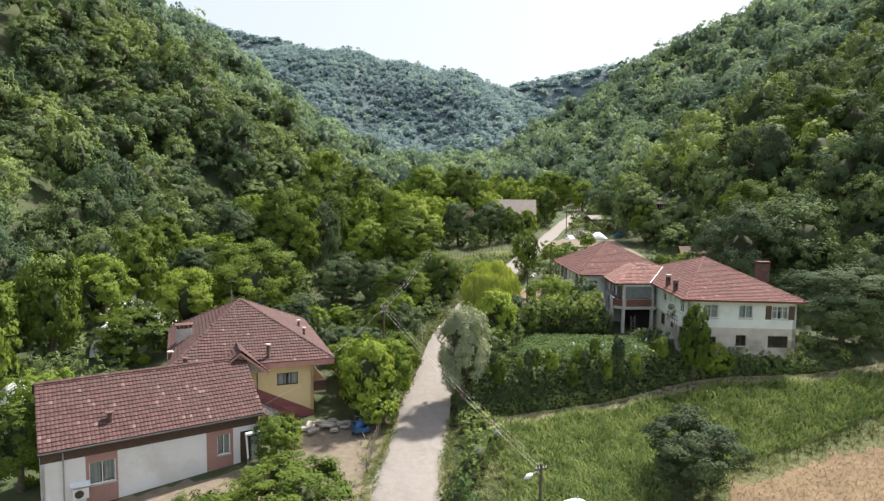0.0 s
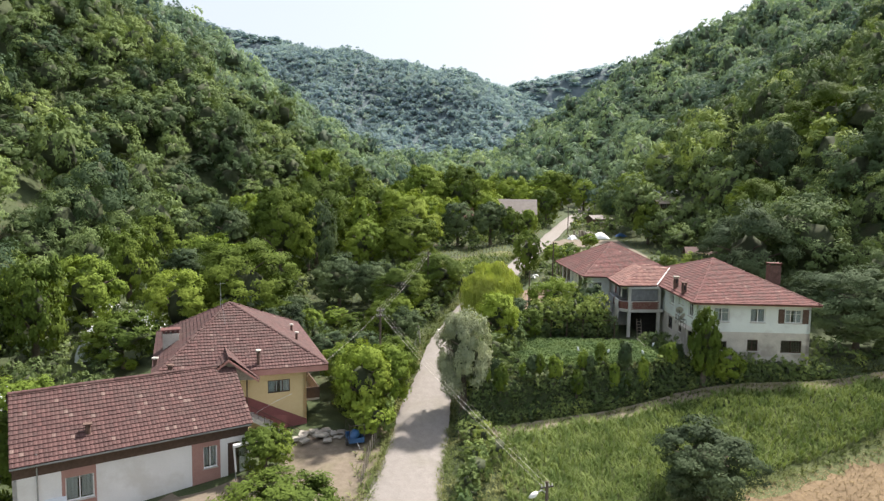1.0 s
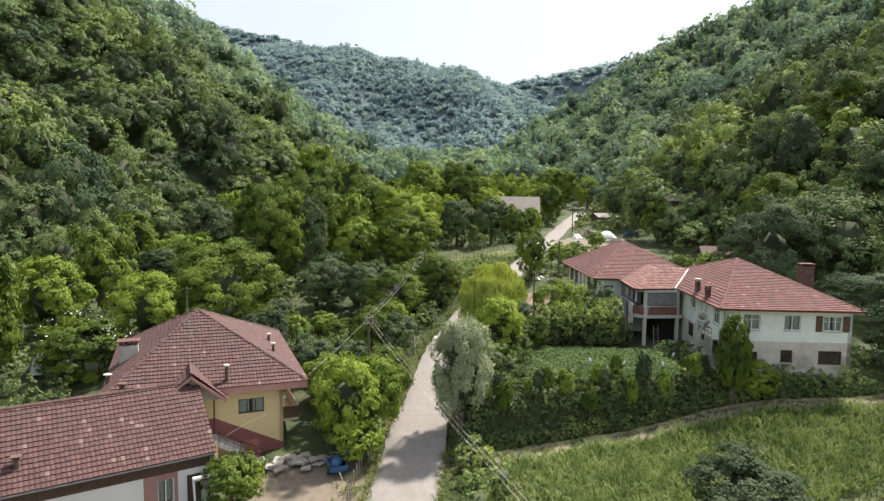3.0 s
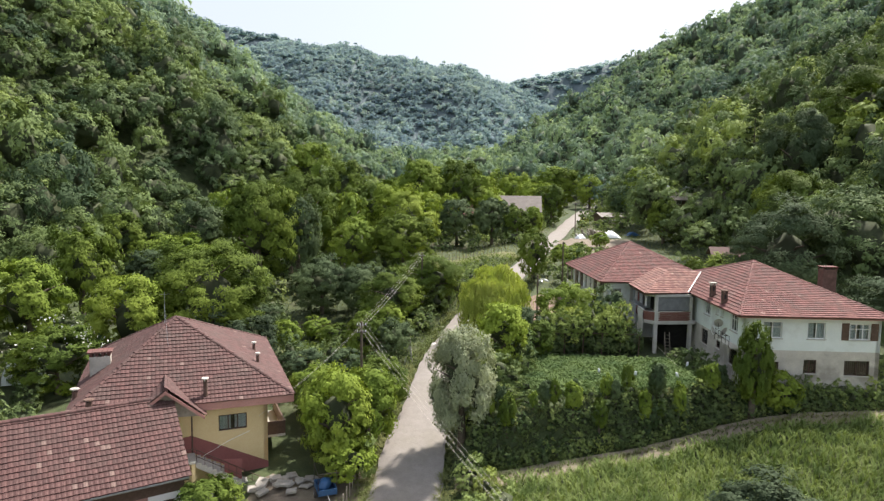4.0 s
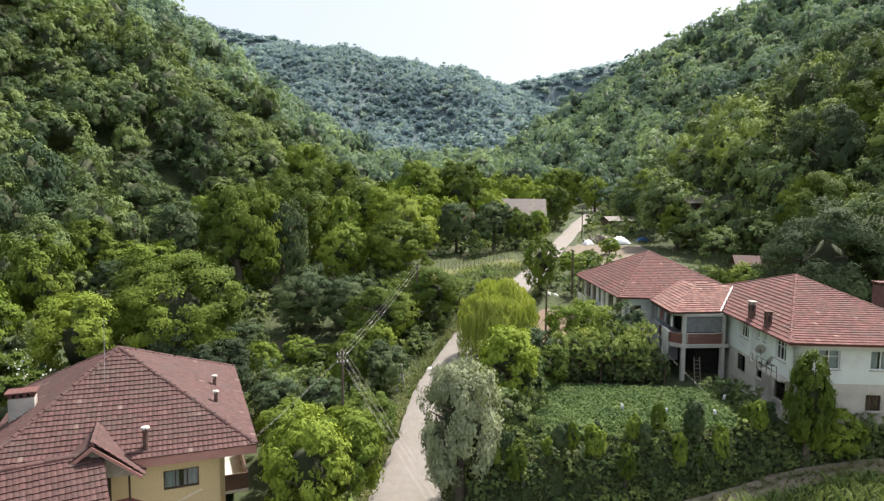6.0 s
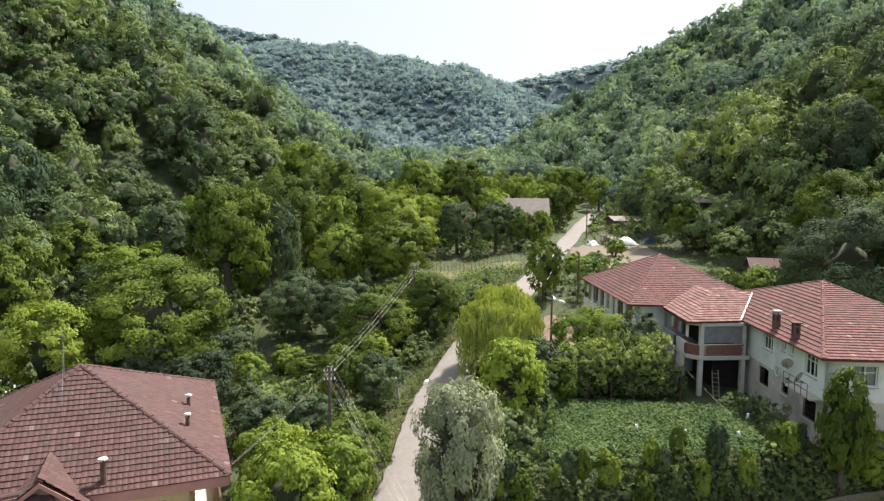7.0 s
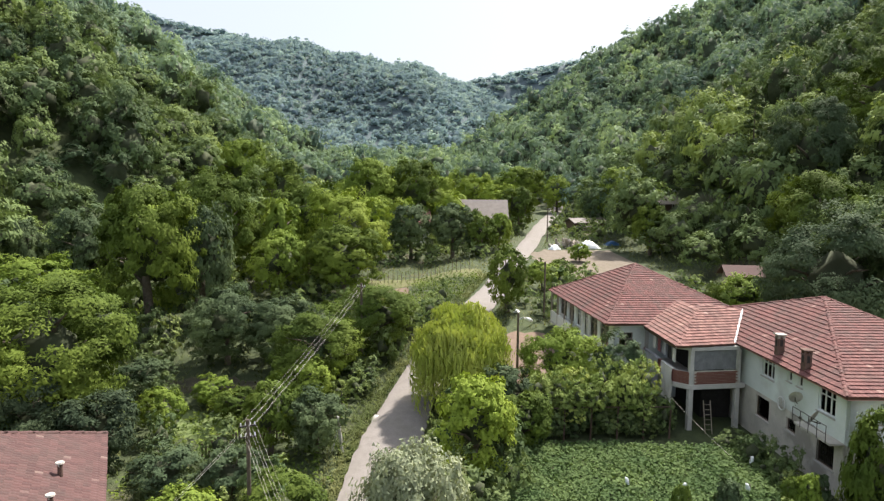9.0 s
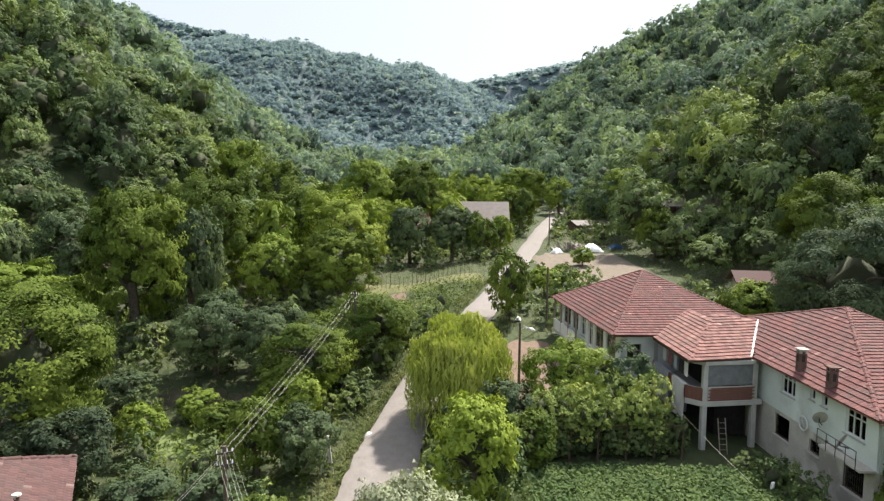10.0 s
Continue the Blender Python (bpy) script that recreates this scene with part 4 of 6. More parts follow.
part("floor_slab", Build().box(0.3, 0.3, split - 0.1, W_ - 0.3, D_ - 0.3, split), CONCRETE, farmhouse)
for k, h in enumerate(s_up):
    window(farmhouse, S_, *h, bars=1 if k < 2 else 2, rail=0.66 if k != 1 else 0)
for h in s_lo:
    window(farmhouse, S_, *h, bars=1, rail=0, frame_mat=WOOD_DARK, curtain=False, grille=True)
for k, h in enumerate(w_up):
    window(farmhouse, W_side, *h, bars=2 if k in (0, 3) else 0, rail=0.68 if k in (0, 3) else 0)
for h in w_lo:
    window(farmhouse, W_side, *h, bars=0, rail=0, frame_mat=WOOD_DARK, curtain=False, grille=h[0] > 16)
for u in (6.85, 8.88):
    part("shutter", Build().box(u, -0.05, 4.0, u + 0.52, -0.01, 5.25), WOOD_DARK, farmhouse, "brown wooden shutter", bevel=0.01)
apex = (4.65, 9.9, 8.65)
ov = 0.6
RSW, RSE, RNE, RNW = (-ov, -ov, E_), (W_ + ov, -ov, E_), (W_ + ov, D_ + ov, E_), (-ov, D_ + ov, E_)
roof = part("roof", Build().box(-ov + 0.03, -ov + 0.03, E_ - 0.14, W_ + ov - 0.03, D_ + ov - 0.03, E_ - 0.10), FASCIA, farmhouse, "red clay tiles, sooty in places")
under = Build()
roof_face([RSW, RSE, apex], roof, TILE_RED, under, 150, TILE_RED_ONE, 1)
roof_face([RNW, RSW, apex], roof, TILE_RED, under, 150, TILE_RED_ONE, 2)
roof_face([RSE, RNE, apex], roof, TILE_RED, under, seed=3)
roof_face([RNE, RNW, apex], roof, TILE_RED, under, seed=4)
cb = Build()
for k, c in enumerate((RSW, RSE, RNE, RNW)):
    caps(cb, c, apex, seed=k)
part("ridge_tiles", cb, TILE_RED, roof)
part("roof_deck", under, UNDER, roof)
chimney(farmhouse, -0.1, 6.1, 5.6, 6.95, 0.38, SOOTY, CEMENT)
chimney(farmhouse, -0.2, 3.35, 5.6, 6.75, 0.38, SOOTY, SOOTY)
chimney(farmhouse, 9.7, 7.6, 6.4, 8.3, 1.1, SOOTY, TILE_RED, 0.8)

# veranda wing, its floor carried on concrete posts
HV = pose(22.47, 58.19, 0.52, 0, 0, -3)
veranda = thing("veranda", HV, "open upper veranda on concrete posts with brick parapet", "veranda")
vx0, vx1, vy0, vy1 = -4.75, -0.29, 7.75, 15.0
vcx, vcy = -3.95, 8.5  # the corner is cut off
vfront = pose(vcx, vy0, 0, 0, 0, 8)  # the front runs slightly askew
vlen = (vx1 - vcx) / math.cos(math.radians(8))
FLOOR = [(vcx, vy0), (vx1, vy0 + vlen * math.sin(math.radians(8))), (vx1, vy1), (vx0, vy1), (vx0, vcy)]
part("floor_slab", Build().prism([(x, y, 3.42) for x, y in FLOOR], (0, 0, 0.30)), CONCRETE, veranda, bevel=0.02)
for px, py in ((0.12, 0.2), (vlen - 0.45, 0.2), (0.35, 6.6)):
    part("post", put(Build().box(px - 0.15, py - 0.15, -1.0, px + 0.15, py + 0.15, 3.42), vfront), CONCRETE, veranda, bevel=0.02)
    part("post", put(Build().box(px - 0.14, py - 0.14, 3.72, px + 0.14, py + 0.14, 5.86), vfront), CONCRETE, veranda, bevel=0.02)
brick_me = Build().box(0, 0, 0, 0.24, 0.12, 0.088).mesh("brick", BRICK)
par = part("parapet", put(Build().box(0.28, 0.06, 3.72, vlen - 0.5, 0.15, 4.56), vfront), CEMENT, veranda, "unplastered red brick parapet")
for r in range(8):
    for c in range(14):
        x = 0.30 + c * 0.252 - (0.12 if r % 2 else 0)
        if 0.26 <= x and x + 0.24 < vlen - 0.48:
            q = part("brick", brick_me, BRICK, par)
            q.matrix_basis = vfront @ pose(x, 0.045, 3.735 + r * 0.098)
cut = pose(vx0 + 0.02, vcy, 3.72, 0, 0, math.degrees(math.atan2(vy0 - vcy, vcx - vx0)))
par3 = part("parapet", put(Build().box(0.02, 0.07, 0, 1.0, 0.15, 0.78), cut), CEMENT, veranda, "unplastered red brick parapet")
for r in range(8):
    for c in range(4):
        q = part("brick", brick_me, BRICK, par3)
        q.matrix_basis = cut @ pose(0.02 + c * 0.252 - (0.06 if r % 2 else 0), 0.045, 0.015 + r * 0.096)
par2 = part("parapet", Build().box(vx0 + 0.04, vcy + 0.06, 3.72, vx0 + 0.14, vy1, 4.5), MAROON, veranda, "dark painted parapet")
part("screen", put(Build().box(0.28, 0.15, 4.62, vlen - 0.5, 0.17, 5.85), vfront), SCREEN, veranda, "grey translucent windbreak sheet")
part("beam", put(Build().box(0, 0, 5.86, vlen - 0.5, 0.3, 6.08), vfront), CONCRETE, veranda)
part("beam", Build().box(vx0, vcy, 5.86, vx0 + 0.25, vy1, 6.08), WOOD_DARK, veranda)
part("beam", put(Build().box(0, 0.02, 2.14, 1.0, 0.25, 2.35), cut), CONCRETE, veranda)
# black walls stand in for the shade inside and under the veranda
part("wall", Build().box(-2.6, 11.2, 3.72, -2.45, vy1, 6.0).box(-2.45, 11.2, 3.72, vx1, 11.35, 6.0), DARK, veranda, "inner wall blackened as the veranda's shade")
part("wall", Build().box(-2.2, 10.2, -1.0, -2.05, vy1, 3.42).box(-2.05, 10.2, -1.0, vx1, 10.35, 3.42), DARK, veranda, "store walls blackened as shade below the veranda")
VSW, VSE, VNW = (-4.97, 7.4, 6.22), (-1.05, 8.3, 6.20), (-4.97, 17.0, 6.22)
h1, vtop = (-1.3, 13.2, 7.50), (1.45, 12.6, 7.50)
vroof = part("roof", Build().box(vx0 + 0.1, vcy, 6.09, vx1 - 1.3, vy1, 6.11), UNDER, veranda, "newer light red clay tiles")
vu = Build()
roof_face([VSW, VSE, vtop, h1], vroof, TILE_PINK, vu, seed=6)
roof_face([VNW, VSW, h1, (-1.3, 17.0, 7.5)], vroof, TILE_PINK, vu, seed=7)
cb = Build()
caps(cb, VSW, h1, seed=8)
caps(cb, h1, vtop, seed=9)
part("ridge_tiles", cb, TILE_PINK, vroof)
part("roof_deck", vu, UNDER, vroof)
vb = Build()
for i in range(14):
    t0, t1 = i / 14, (i + 1.1) / 14
    p, q = Vector(VSE).lerp(Vector((1.40, 12.5, 7.52)), t0), Vector(VSE).lerp(Vector((1.40, 12.5, 7.52)), t1)
    w = 0.05 + 0.02 * math.sin(i * 2.3)
    vb.add([p + Vector((-w, 0, 0.10)), p + Vector((w, 0, 0.12)), q + Vector((w, 0, 0.12)), q + Vector((-w, 0, 0.10)), p + Vector((-w, 0, 0)), p + Vector((w, 0, 0)), q + Vector((w, 0, 0)), q + Vector((-w, 0, 0))],
           [(0, 1, 2, 3), (0, 4, 5, 1), (3, 2, 6, 7), (0, 3, 7, 4), (1, 5, 6, 2)])
part("mortar_flashing", vb, WHITE, vroof, "white mortar joint between the roofs")

# ---- the house behind ----
H2 = pose(16.3, 72.6, 1.5, 0, 0, 1.3)
rear_house = thing("house", H2, "older two-storey house with red tiled hip roof and side gallery", "house")
W2, D2, E2 = 10.0, 14.5, 5.35
ra = (4.7, 8.2, 8.6)
q = [(-0.8, -0.7, E2), (W2 + 0.7, -0.7, E2), (W2 + 0.7, D2 + 0.7, E2), (-0.8, D2 + 0.7, E2)]
wl = [(0.5, 2.6, 3.3, 5.0), (3.2, 4.8, 3.3, 5.0), (5.5, 6.7, 3.3, 4.9), (7.4, 8.5, 2.9, 5.0), (9.1, 10.9, 3.2, 5.0), (11.5, 13.4, 3.2, 5.0)]
for m, ln, holes in ((side(0, 0, 0), W2, [(0.4, 1.4, 3.2, 4.6)]), (side(0, D2, -90), D2, wl), (side(W2, D2, 180), W2, []), (side(W2, 0, 90), D2, [])):
    b = Build()
    wall_panel(b, ln, -1.5, E2 - 0.02, 0.25, holes)
    part("wall", put(b, m), WHITEWASH, rear_house, "dirty white plaster wall")
    for h in holes:
        window(rear_house, m, *h, bars=1, rail=0.65, curtain=False, frame_mat=WHITE if h[0] > 5 and h[0] < 9 else WOOD_GREY)
part("gallery_rail", Build().box(-0.75, 8.0, 2.6, -0.65, D2 + 0.2, 3.5), WHITE, rear_house, "white gallery parapet")
for y in (8.0, 10.2, 12.4, 14.5):
    part("post", Build().box(-0.76, y - 0.06, 2.4, -0.64, y + 0.06, E2 - 0.1), WOOD_GREY, rear_house)
part("gallery_floor", Build().box(-0.8, 7.9, 2.4, -0.002, D2 + 0.25, 2.58), CONCRETE, rear_house)
rroof = part("roof", Build().box(-0.75, -0.65, E2 - 0.12, W2 + 0.65, D2 + 0.65, E2 - 0.08), FASCIA, rear_house, "red clay tiles with darker stains")
u2 = Build()
for k in range(4):
    roof_face([q[k], q[(k + 1) % 4], ra], rroof, TILE_RED, u2, seed=20 + k)
cb = Build()
for k in range(4):
    caps(cb, q[k], ra, seed=30 + k)
part("ridge_tiles", cb, TILE_RED, rroof)
part("roof_deck", u2, UNDER, rroof)

# ---- the yellow house ----
YSE, YNE, YNW, YSW, YAP = Vector((-9.0, 50.3, 2.5)), Vector((-14.2, 62.3, 3.2)), Vector((-25.4, 57.2, 3.2)), Vector((-20.4, 45.3, 2.7)), Vector((-17.8, 53.8, 6.6))
yellow_house = thing("house", pose(0, 0, 0), "two-storey yellow house with maroon base and old brown tiled roof", "house")
yroof = part("roof", Build().prism([YSW - Vector((0, 0, 0.35)), YSE - Vector((0, 0, 0.35)), YNE - Vector((0, 0, 0.35)), YNW - Vector((0, 0, 0.35))], (0, 0, 0.05)), FASCIA, yellow_house, "weathered brown clay tiles on a pyramid roof")
uy = Build()
for k, (a, c) in enumerate(((YSW, YSE), (YSE, YNE), (YNE, YNW), (YNW, YSW))):
    roof_face([a, c, YAP], yroof, TILE_BROWN, uy, 150 if k == 0 else 100 if k == 1 else 0, TILE_BROWN_ONE, 40 + k)
part("roof_deck", uy, UNDER, yroof)
cb = Build()
for k, c in enumerate((YSW, YSE, YNE, YNW)):
    caps(cb, c, YAP, 0.14, seed=50 + k)
part("ridge_tiles", cb, TILE_BROWN, yroof)
ang = 23.7
YM = pose(-19.2, 46.85, 0, 0, 0, ang)  # south-west wall corner
yl, yd = 9.25, 10.8
ywin = (6.3, 7.98, 0.36, 1.36)
for m, ln, holes in ((YM, yl, [ywin, (3.1, 3.95, -0.75, 1.5)]), (YM @ side(yl, 0, 90), yd, []), (YM @ side(yl, yd, 180), yl, []), (YM @ side(0, yd, -90), yd, [])):
    b = Build()
    wall_panel(b, ln, -4.5, 2.35, 0.25, holes)
    part("wall", put(b, m), YELLOW, yellow_house, "yellow plastered wall")
window(yellow_house, YM, *ywin, bars=2, rail=0, frame_mat=WOOD_DARK, sill=False, depth=0.04)
# details of the yellow house
YF = lambda p: YM @ Vector(p)
yf = Build()
for a, c, drop in ((YSW, YSE, 0.42), (YSE, YNE, 0.42)):
    d = (c - a).normalized()
    out = Vector((d.y, -d.x, 0)) * 0.03
    yf.prism([a + out - Vector((0, 0, drop + 0.06)), c + out - Vector((0, 0, drop + 0.06)), c + out - Vector((0, 0, 0.02)), a + out - Vector((0, 0, 0.02))], -out * 1.2)
part("eaves_board", yf, FASCIA, yroof, "faded pink eaves board")
# gable over the landing
gp, gl, gr, back = (3.35, -1.6, 3.72), (1.45, -1.6, 2.3), (5.45, -1.6, 2.0), 3.8
g_under = Build()
G0, G1 = YM @ Vector(gp), YM @ Vector((3.35, back, 3.9))
gable = part("porch_roof", Build().prism([YF((1.65, -1.35, 2.15)), YF((5.3, -1.35, 1.95)), YF((3.35, -1.35, 3.5))], (YM.to_3x3() @ Vector((0, 0.06, 0)))), WOOD_GREY, yellow_house, "small tiled gable over the landing")
roof_face([YF(gr), YF((5.45, back, 2.0)), G1, G0], gable, TILE_BROWN, g_under, seed=61)
roof_face([YF((1.45, back, 2.3)), YF(gl), G0, G1], gable, TILE_BROWN, g_under, seed=62)
part("roof_deck", g_under, UNDER, gable)
cb = Build()
caps(cb, G0, G1, 0.13, seed=63)
part("ridge_tiles", cb, TILE_BROWN, gable)
vb = Build()
for a, c in ((gp, gr), (gp, gl)):
    a, c = Vector(a) + Vector((0, -0.05, 0)), Vector(c) + Vector((0, -0.05, 0))
    vb.prism([YF(a), YF(c), YF(c - Vector((0, 0, 0.2))), YF(a - Vector((0, 0, 0.2)))], YM.to_3x3() @ Vector((0, 0.04, 0)))
part("verge_board", vb, FASCIA, gable)
# maroon base stepping down beside the stair
part("painted_base", Build().prism([YF(p) for p in ((4.75, -0.012, 0.30), (4.75, -0.012, -0.75), (9.26, -0.012, -3.3), (9.26, -0.012, -2.0))], YM.to_3x3() @ Vector((0, 0.010, 0))), MAROON, yellow_house, "maroon painted wall base")
part("painted_base", Build().prism([YF(p) for p in ((2.4, -0.012, 0.1), (2.4, -0.012, -0.75), (4.74, -0.012, -0.75), (4.74, -0.012, 0.3))], YM.to_3x3() @ Vector((0, 0.010, 0))), MAROON, yellow_house, "maroon painted wall base")
part("painted_base", put(Build().box(0, -0.012, -4.4, 10.7, -0.002, -2.1), YM @ side(yl, 0, 90)), MAROON, yellow_house, "maroon painted wall base")
part("door", put(Build().box(3.13, 0.08, -0.75, 3.92, 0.13, 1.47), YM), WOOD_DARK, yellow_house, "dark brown house door")
part("drain_pipe", put(Build().tube([(4.76, -0.06, 2.0), (4.76, -0.06, -3.8)], [0.045, 0.045], 8), YM), WOOD_DARK, yellow_house)
part("landing", put(Build().box(2.2, -1.4, -0.93, 4.9, -0.02, -0.76), YM), CONCRETE, yellow_house, "concrete landing slab", bevel=0.02)
part("post", put(Build().box(4.66, -1.35, -4.2, 4.86, -1.15, -0.93), YM), YELLOW, yellow_house)
part("post", put(Build().box(2.3, -1.35, -4.2, 2.5, -1.15, -0.93), YM), YELLOW, yellow_house)
stair = part("stair", put(Build().prism([(4.9, -1.3, -0.95), (4.9, -1.3, -1.2), (8.6, -1.3, -3.55), (9.0, -1.3, -3.55)], (0, 1.25, 0)), YM), CONCRETE, yellow_house, "concrete outside stair")
for i in range(14):
    part("step", put(Build().box(4.9 + i * 0.29, -1.3, -1.14 - i * 0.178 + 0.02, 5.22 + i * 0.29, -0.03, -0.96 - i * 0.178 + 0.02), YM), CONCRETE, stair, bevel=0.01)
rl = Build()
for i in range(9):
    x = 4.95 + i * 0.45
    z = -0.93 - max(0, (x - 4.9)) * 0.614
    rl.tube([(x, -1.26, z), (x, -1.26, z + 0.8)], [0.018, 0.018], 5)
rl.tube([(4.9, -1.26, -0.1), (8.6, -1.26, -2.4)], [0.025, 0.025], 6).tube([(4.9, -1.26, -0.5), (8.6, -1.26, -2.8)], [0.018, 0.018], 5).tube([(2.3, -1.36, -0.05), (4.9, -1.26, -0.05)], [0.022, 0.022], 5)
part("stair_rail", put(rl, YM), WOOD_DARK, yellow_house)
part("stair_panel", put(Build().prism([(6.5, -1.22, -0.95), (6.5, -1.22, -1.75), (7.5, -1.22, -2.4), (7.5, -1.22, -1.1)], (0, 0.03, 0)), YM), MAROON, yellow_house, "maroon metal rail panel")
# balcony on the road side
bal = part("balcony", put(Build().box(yl + 0.0, 1.2, -0.95, yl + 1.3, 6.0, -0.78), YM), CONCRETE, yellow_house, "narrow side balcony")
# parapet coloured dark to carry the shade of tree and eave
part("parapet", put(Build().box(yl + 1.2, 1.2, -0.78, yl + 1.3, 6.0, 0.1).box(yl + 0.02, 1.2, -0.78, yl + 1.2, 1.28, 0.1), YM), WOOD_DARK, bal, "maroon balcony parapet, shade put into its dark colour")
for k in range(5):
    part("rafter", put(Build().box(yl - 0.1, 0.6 + k * 1.5, 1.55, yl + 1.35, 0.72 + k * 1.5, 1.68), YM), WOOD_GREY, yellow_house)


def pot(parent, m, h, r, mat, cap_mat, name="flue"):
    c = part(name, put(Build().tube([(0, 0, -0.3), (0, 0, h)], [r, r * 0.95], 9), m), mat, parent)
    part("cap", put(Build().tube([(0, 0, h + 0.10), (0, 0, h + 0.16)], [r * 1.7, r * 1.5], 9).box(-0.02, -r, h - 0.02, 0.02, -r + 0.03, h + 0.11).box(-0.02, r - 0.03, h - 0.02, 0.02, r, h + 0.11), m), cap_mat, c)


def on_roof(x, y, faces):
    """Height of the roof over x, y from planes (three corners each); the lowest holds for a hip roof."""
    zs = []
    for a, b, c in faces:
        n = (b - a).cross(c - a)
        zs.append(a.z - (n.x * (x - a.x) + n.y * (y - a.y)) / n.z)
    return min(zs)


YFACES = [(YSW, YSE, YAP), (YSE, YNE, YAP), (YNE, YNW, YAP), (YNW, YSW, YAP)]
for x, y, h, r in ((-13.9, 48.6, 1.0, 0.13), (-12.1, 53.2, 0.55, 0.11), (-13.2, 56.0, 0.5, 0.11), (-21.2, 47.6, 0.5, 0.16)):
    pot(yellow_house, pose(x, y, on_roof(x, y, YFACES)), h, r, SOOTY, CEMENT)
ych = part("chimney", put(Build().box(-0.6, -0.4, -0.8, 0.6, 0.4, 0.95), pose(-21.5, 51.0, on_roof(-21.5, 51.0, YFACES), 0, 0, ang)), CEMENT, yellow_house, "wide plastered chimney", bevel=0.02)
YCM = pose(-21.5, 51.0, on_roof(-21.5, 51.0, YFACES), 0, 0, ang)
for k in range(5):
    part("tile", put(Build().box(-0.72 + k * 0.29, -0.5, 1.20, -0.45 + k * 0.29, 0.5, 1.28), YCM), TILE_RED, ych, "red tile laid loose on the chimney")
for k in range(4):
    part("brick", put(Build().box(-0.58 + k * 0.33, -0.38, 0.94, -0.40 + k * 0.33, 0.38, 1.203), YCM), TILE_RED, ych, "red brick under the chimney tiles")
part("antenna", Build().tube([(-18.4, 53.4, 6.2), (-18.35, 53.35, 8.4)], [0.025, 0.015], 5).tube([(-18.36, 53.36, 7.6), (-16.6, 50.0, 3.7)], [0.008, 0.008], 4).tube([(-18.7, 53.3, 8.2), (-18.0, 53.4, 8.25)], [0.01, 0.01], 4), METAL, yellow_house, "thin steel aerial mast")
part("cable", Build().tube([YM @ Vector((5.3, -1.2, -0.6)), YM @ Vector((6.8, -0.6, -0.1)), YM @ Vector((8.1, -0.3, 0.25))], [0.02, 0.02, 0.02], 4), WHITE, yellow_house)

# ---- the long white house ----
LM = pose(-24.2, 36.1, 0, 0, 0, 34)
long_house = thing("house", LM, "long single-storey white house with rose window bands and brown tiled roof", "house")
LE, LR = 13.55, 3.2
lroof = part("roof", Build().box(0.05, 0.05, 0.02, LE - 0.05, 0.6, 0.06), WOOD_DARK, long_house, "old brown clay tiles with scattered pale ones")
lu = Build()
roof_face([(0, 0, 0.2), (LE, 0, 0.2), (LE, 4.4, LR), (0, 4.4, LR)], lroof, TILE_PALE, lu, 300, TILE_PALE_ONE, 70)
roof_face([(LE, 6.0, 2.15), (0, 6.0, 2.15), (0, 4.4, LR), (LE, 4.4, LR)], lroof, TILE_BROWN, lu, seed=71)
part("roof_deck", lu, UNDER, lroof)
cb = Build()
caps(cb, (0, 4.4, LR + 0.03), (LE, 4.4, LR + 0.03), 0.14, seed=72)
part("ridge_tiles", cb, TILE_BROWN, lroof)
part("eaves_board", Build().box(0.0, 0.02, -0.06, LE, 0.06, 0.14).prism([(LE - 0.03, 0, -0.02), (LE - 0.03, 4.4, LR - 0.2), (LE - 0.03, 4.4, LR - 0.02), (LE - 0.03, 0, 0.18)], (0.03, 0, 0)), WOOD_DARK, lroof, "dark maroon eaves board")
lw = [(2.68, 4.18, -2.68, -1.22), (10.52, 11.4, -2.5, -1.05), (12.1, 12.9, -3.6, -1.1)]
for m, ln, holes in ((side(0.1, 0.5, 0), 13.3, [(a - 0.1, b - 0.1, c, d) for a, b, c, d in lw]), (side(13.4, 0.5, 90), 5.3, []), (side(13.4, 5.8, 180), 13.3, []), (side(0.1, 5.8, -90), 5.3, [])):
    b = Build()
    wall_panel(b, ln, -4.6, 0.0, 0.22, holes)
    part("wall", put(b, m), HOUSE_WHITE, long_house, "white plastered wall")
part("gable_wall", Build().prism([(13.15, 0.5, 0.0), (13.15, 5.8, 0.0), (13.15, 5.8, 2.1), (13.15, 4.4, 3.05)], (0.2, 0, 0)), HOUSE_WHITE, long_house)
for a, b in ((2.5, 4.3), (9.8, 11.6)):
    bb = Build()
    wall_panel(bb, b - a, -4.5, -0.72, 0.012, [(h[0] - a, h[1] - a, h[2], h[3]) for h in lw[:2] if a < h[0] < b])
    part("painted_band", put(bb, side(a, 0.485, 0)), ROSE, long_house, "rose painted window band")
part("painted_band", Build().box(0.1, 0.482, -0.72, 13.4, 0.496, -0.05), WOOD_DARK, long_house, "dark maroon band under the eaves")
window(long_house, side(0, 0.5, 0), *lw[0], bars=1, rail=0)
window(long_house, side(0, 0.5, 0), *lw[1], bars=1, rail=0)
part("door", Build().box(12.14, 0.6, -3.6, 12.86, 0.65, -1.14), WOOD_DARK, long_house)
part("drain_pipe", Build().tube([(1.3, 0.42, 0.6), (1.3, 0.42, -4.5)], [0.04, 0.04], 8), METAL, long_house)
flue = part("flue", Build().tube([(4.0, 1.2, 0.8), (4.0, 1.2, 1.55)], [0.16, 0.15], 9), SOOTY, long_house)
part("cap", Build().box(3.75, 1.0, 1.6, 4.25, 1.45, 1.65), SOOTY, flue)
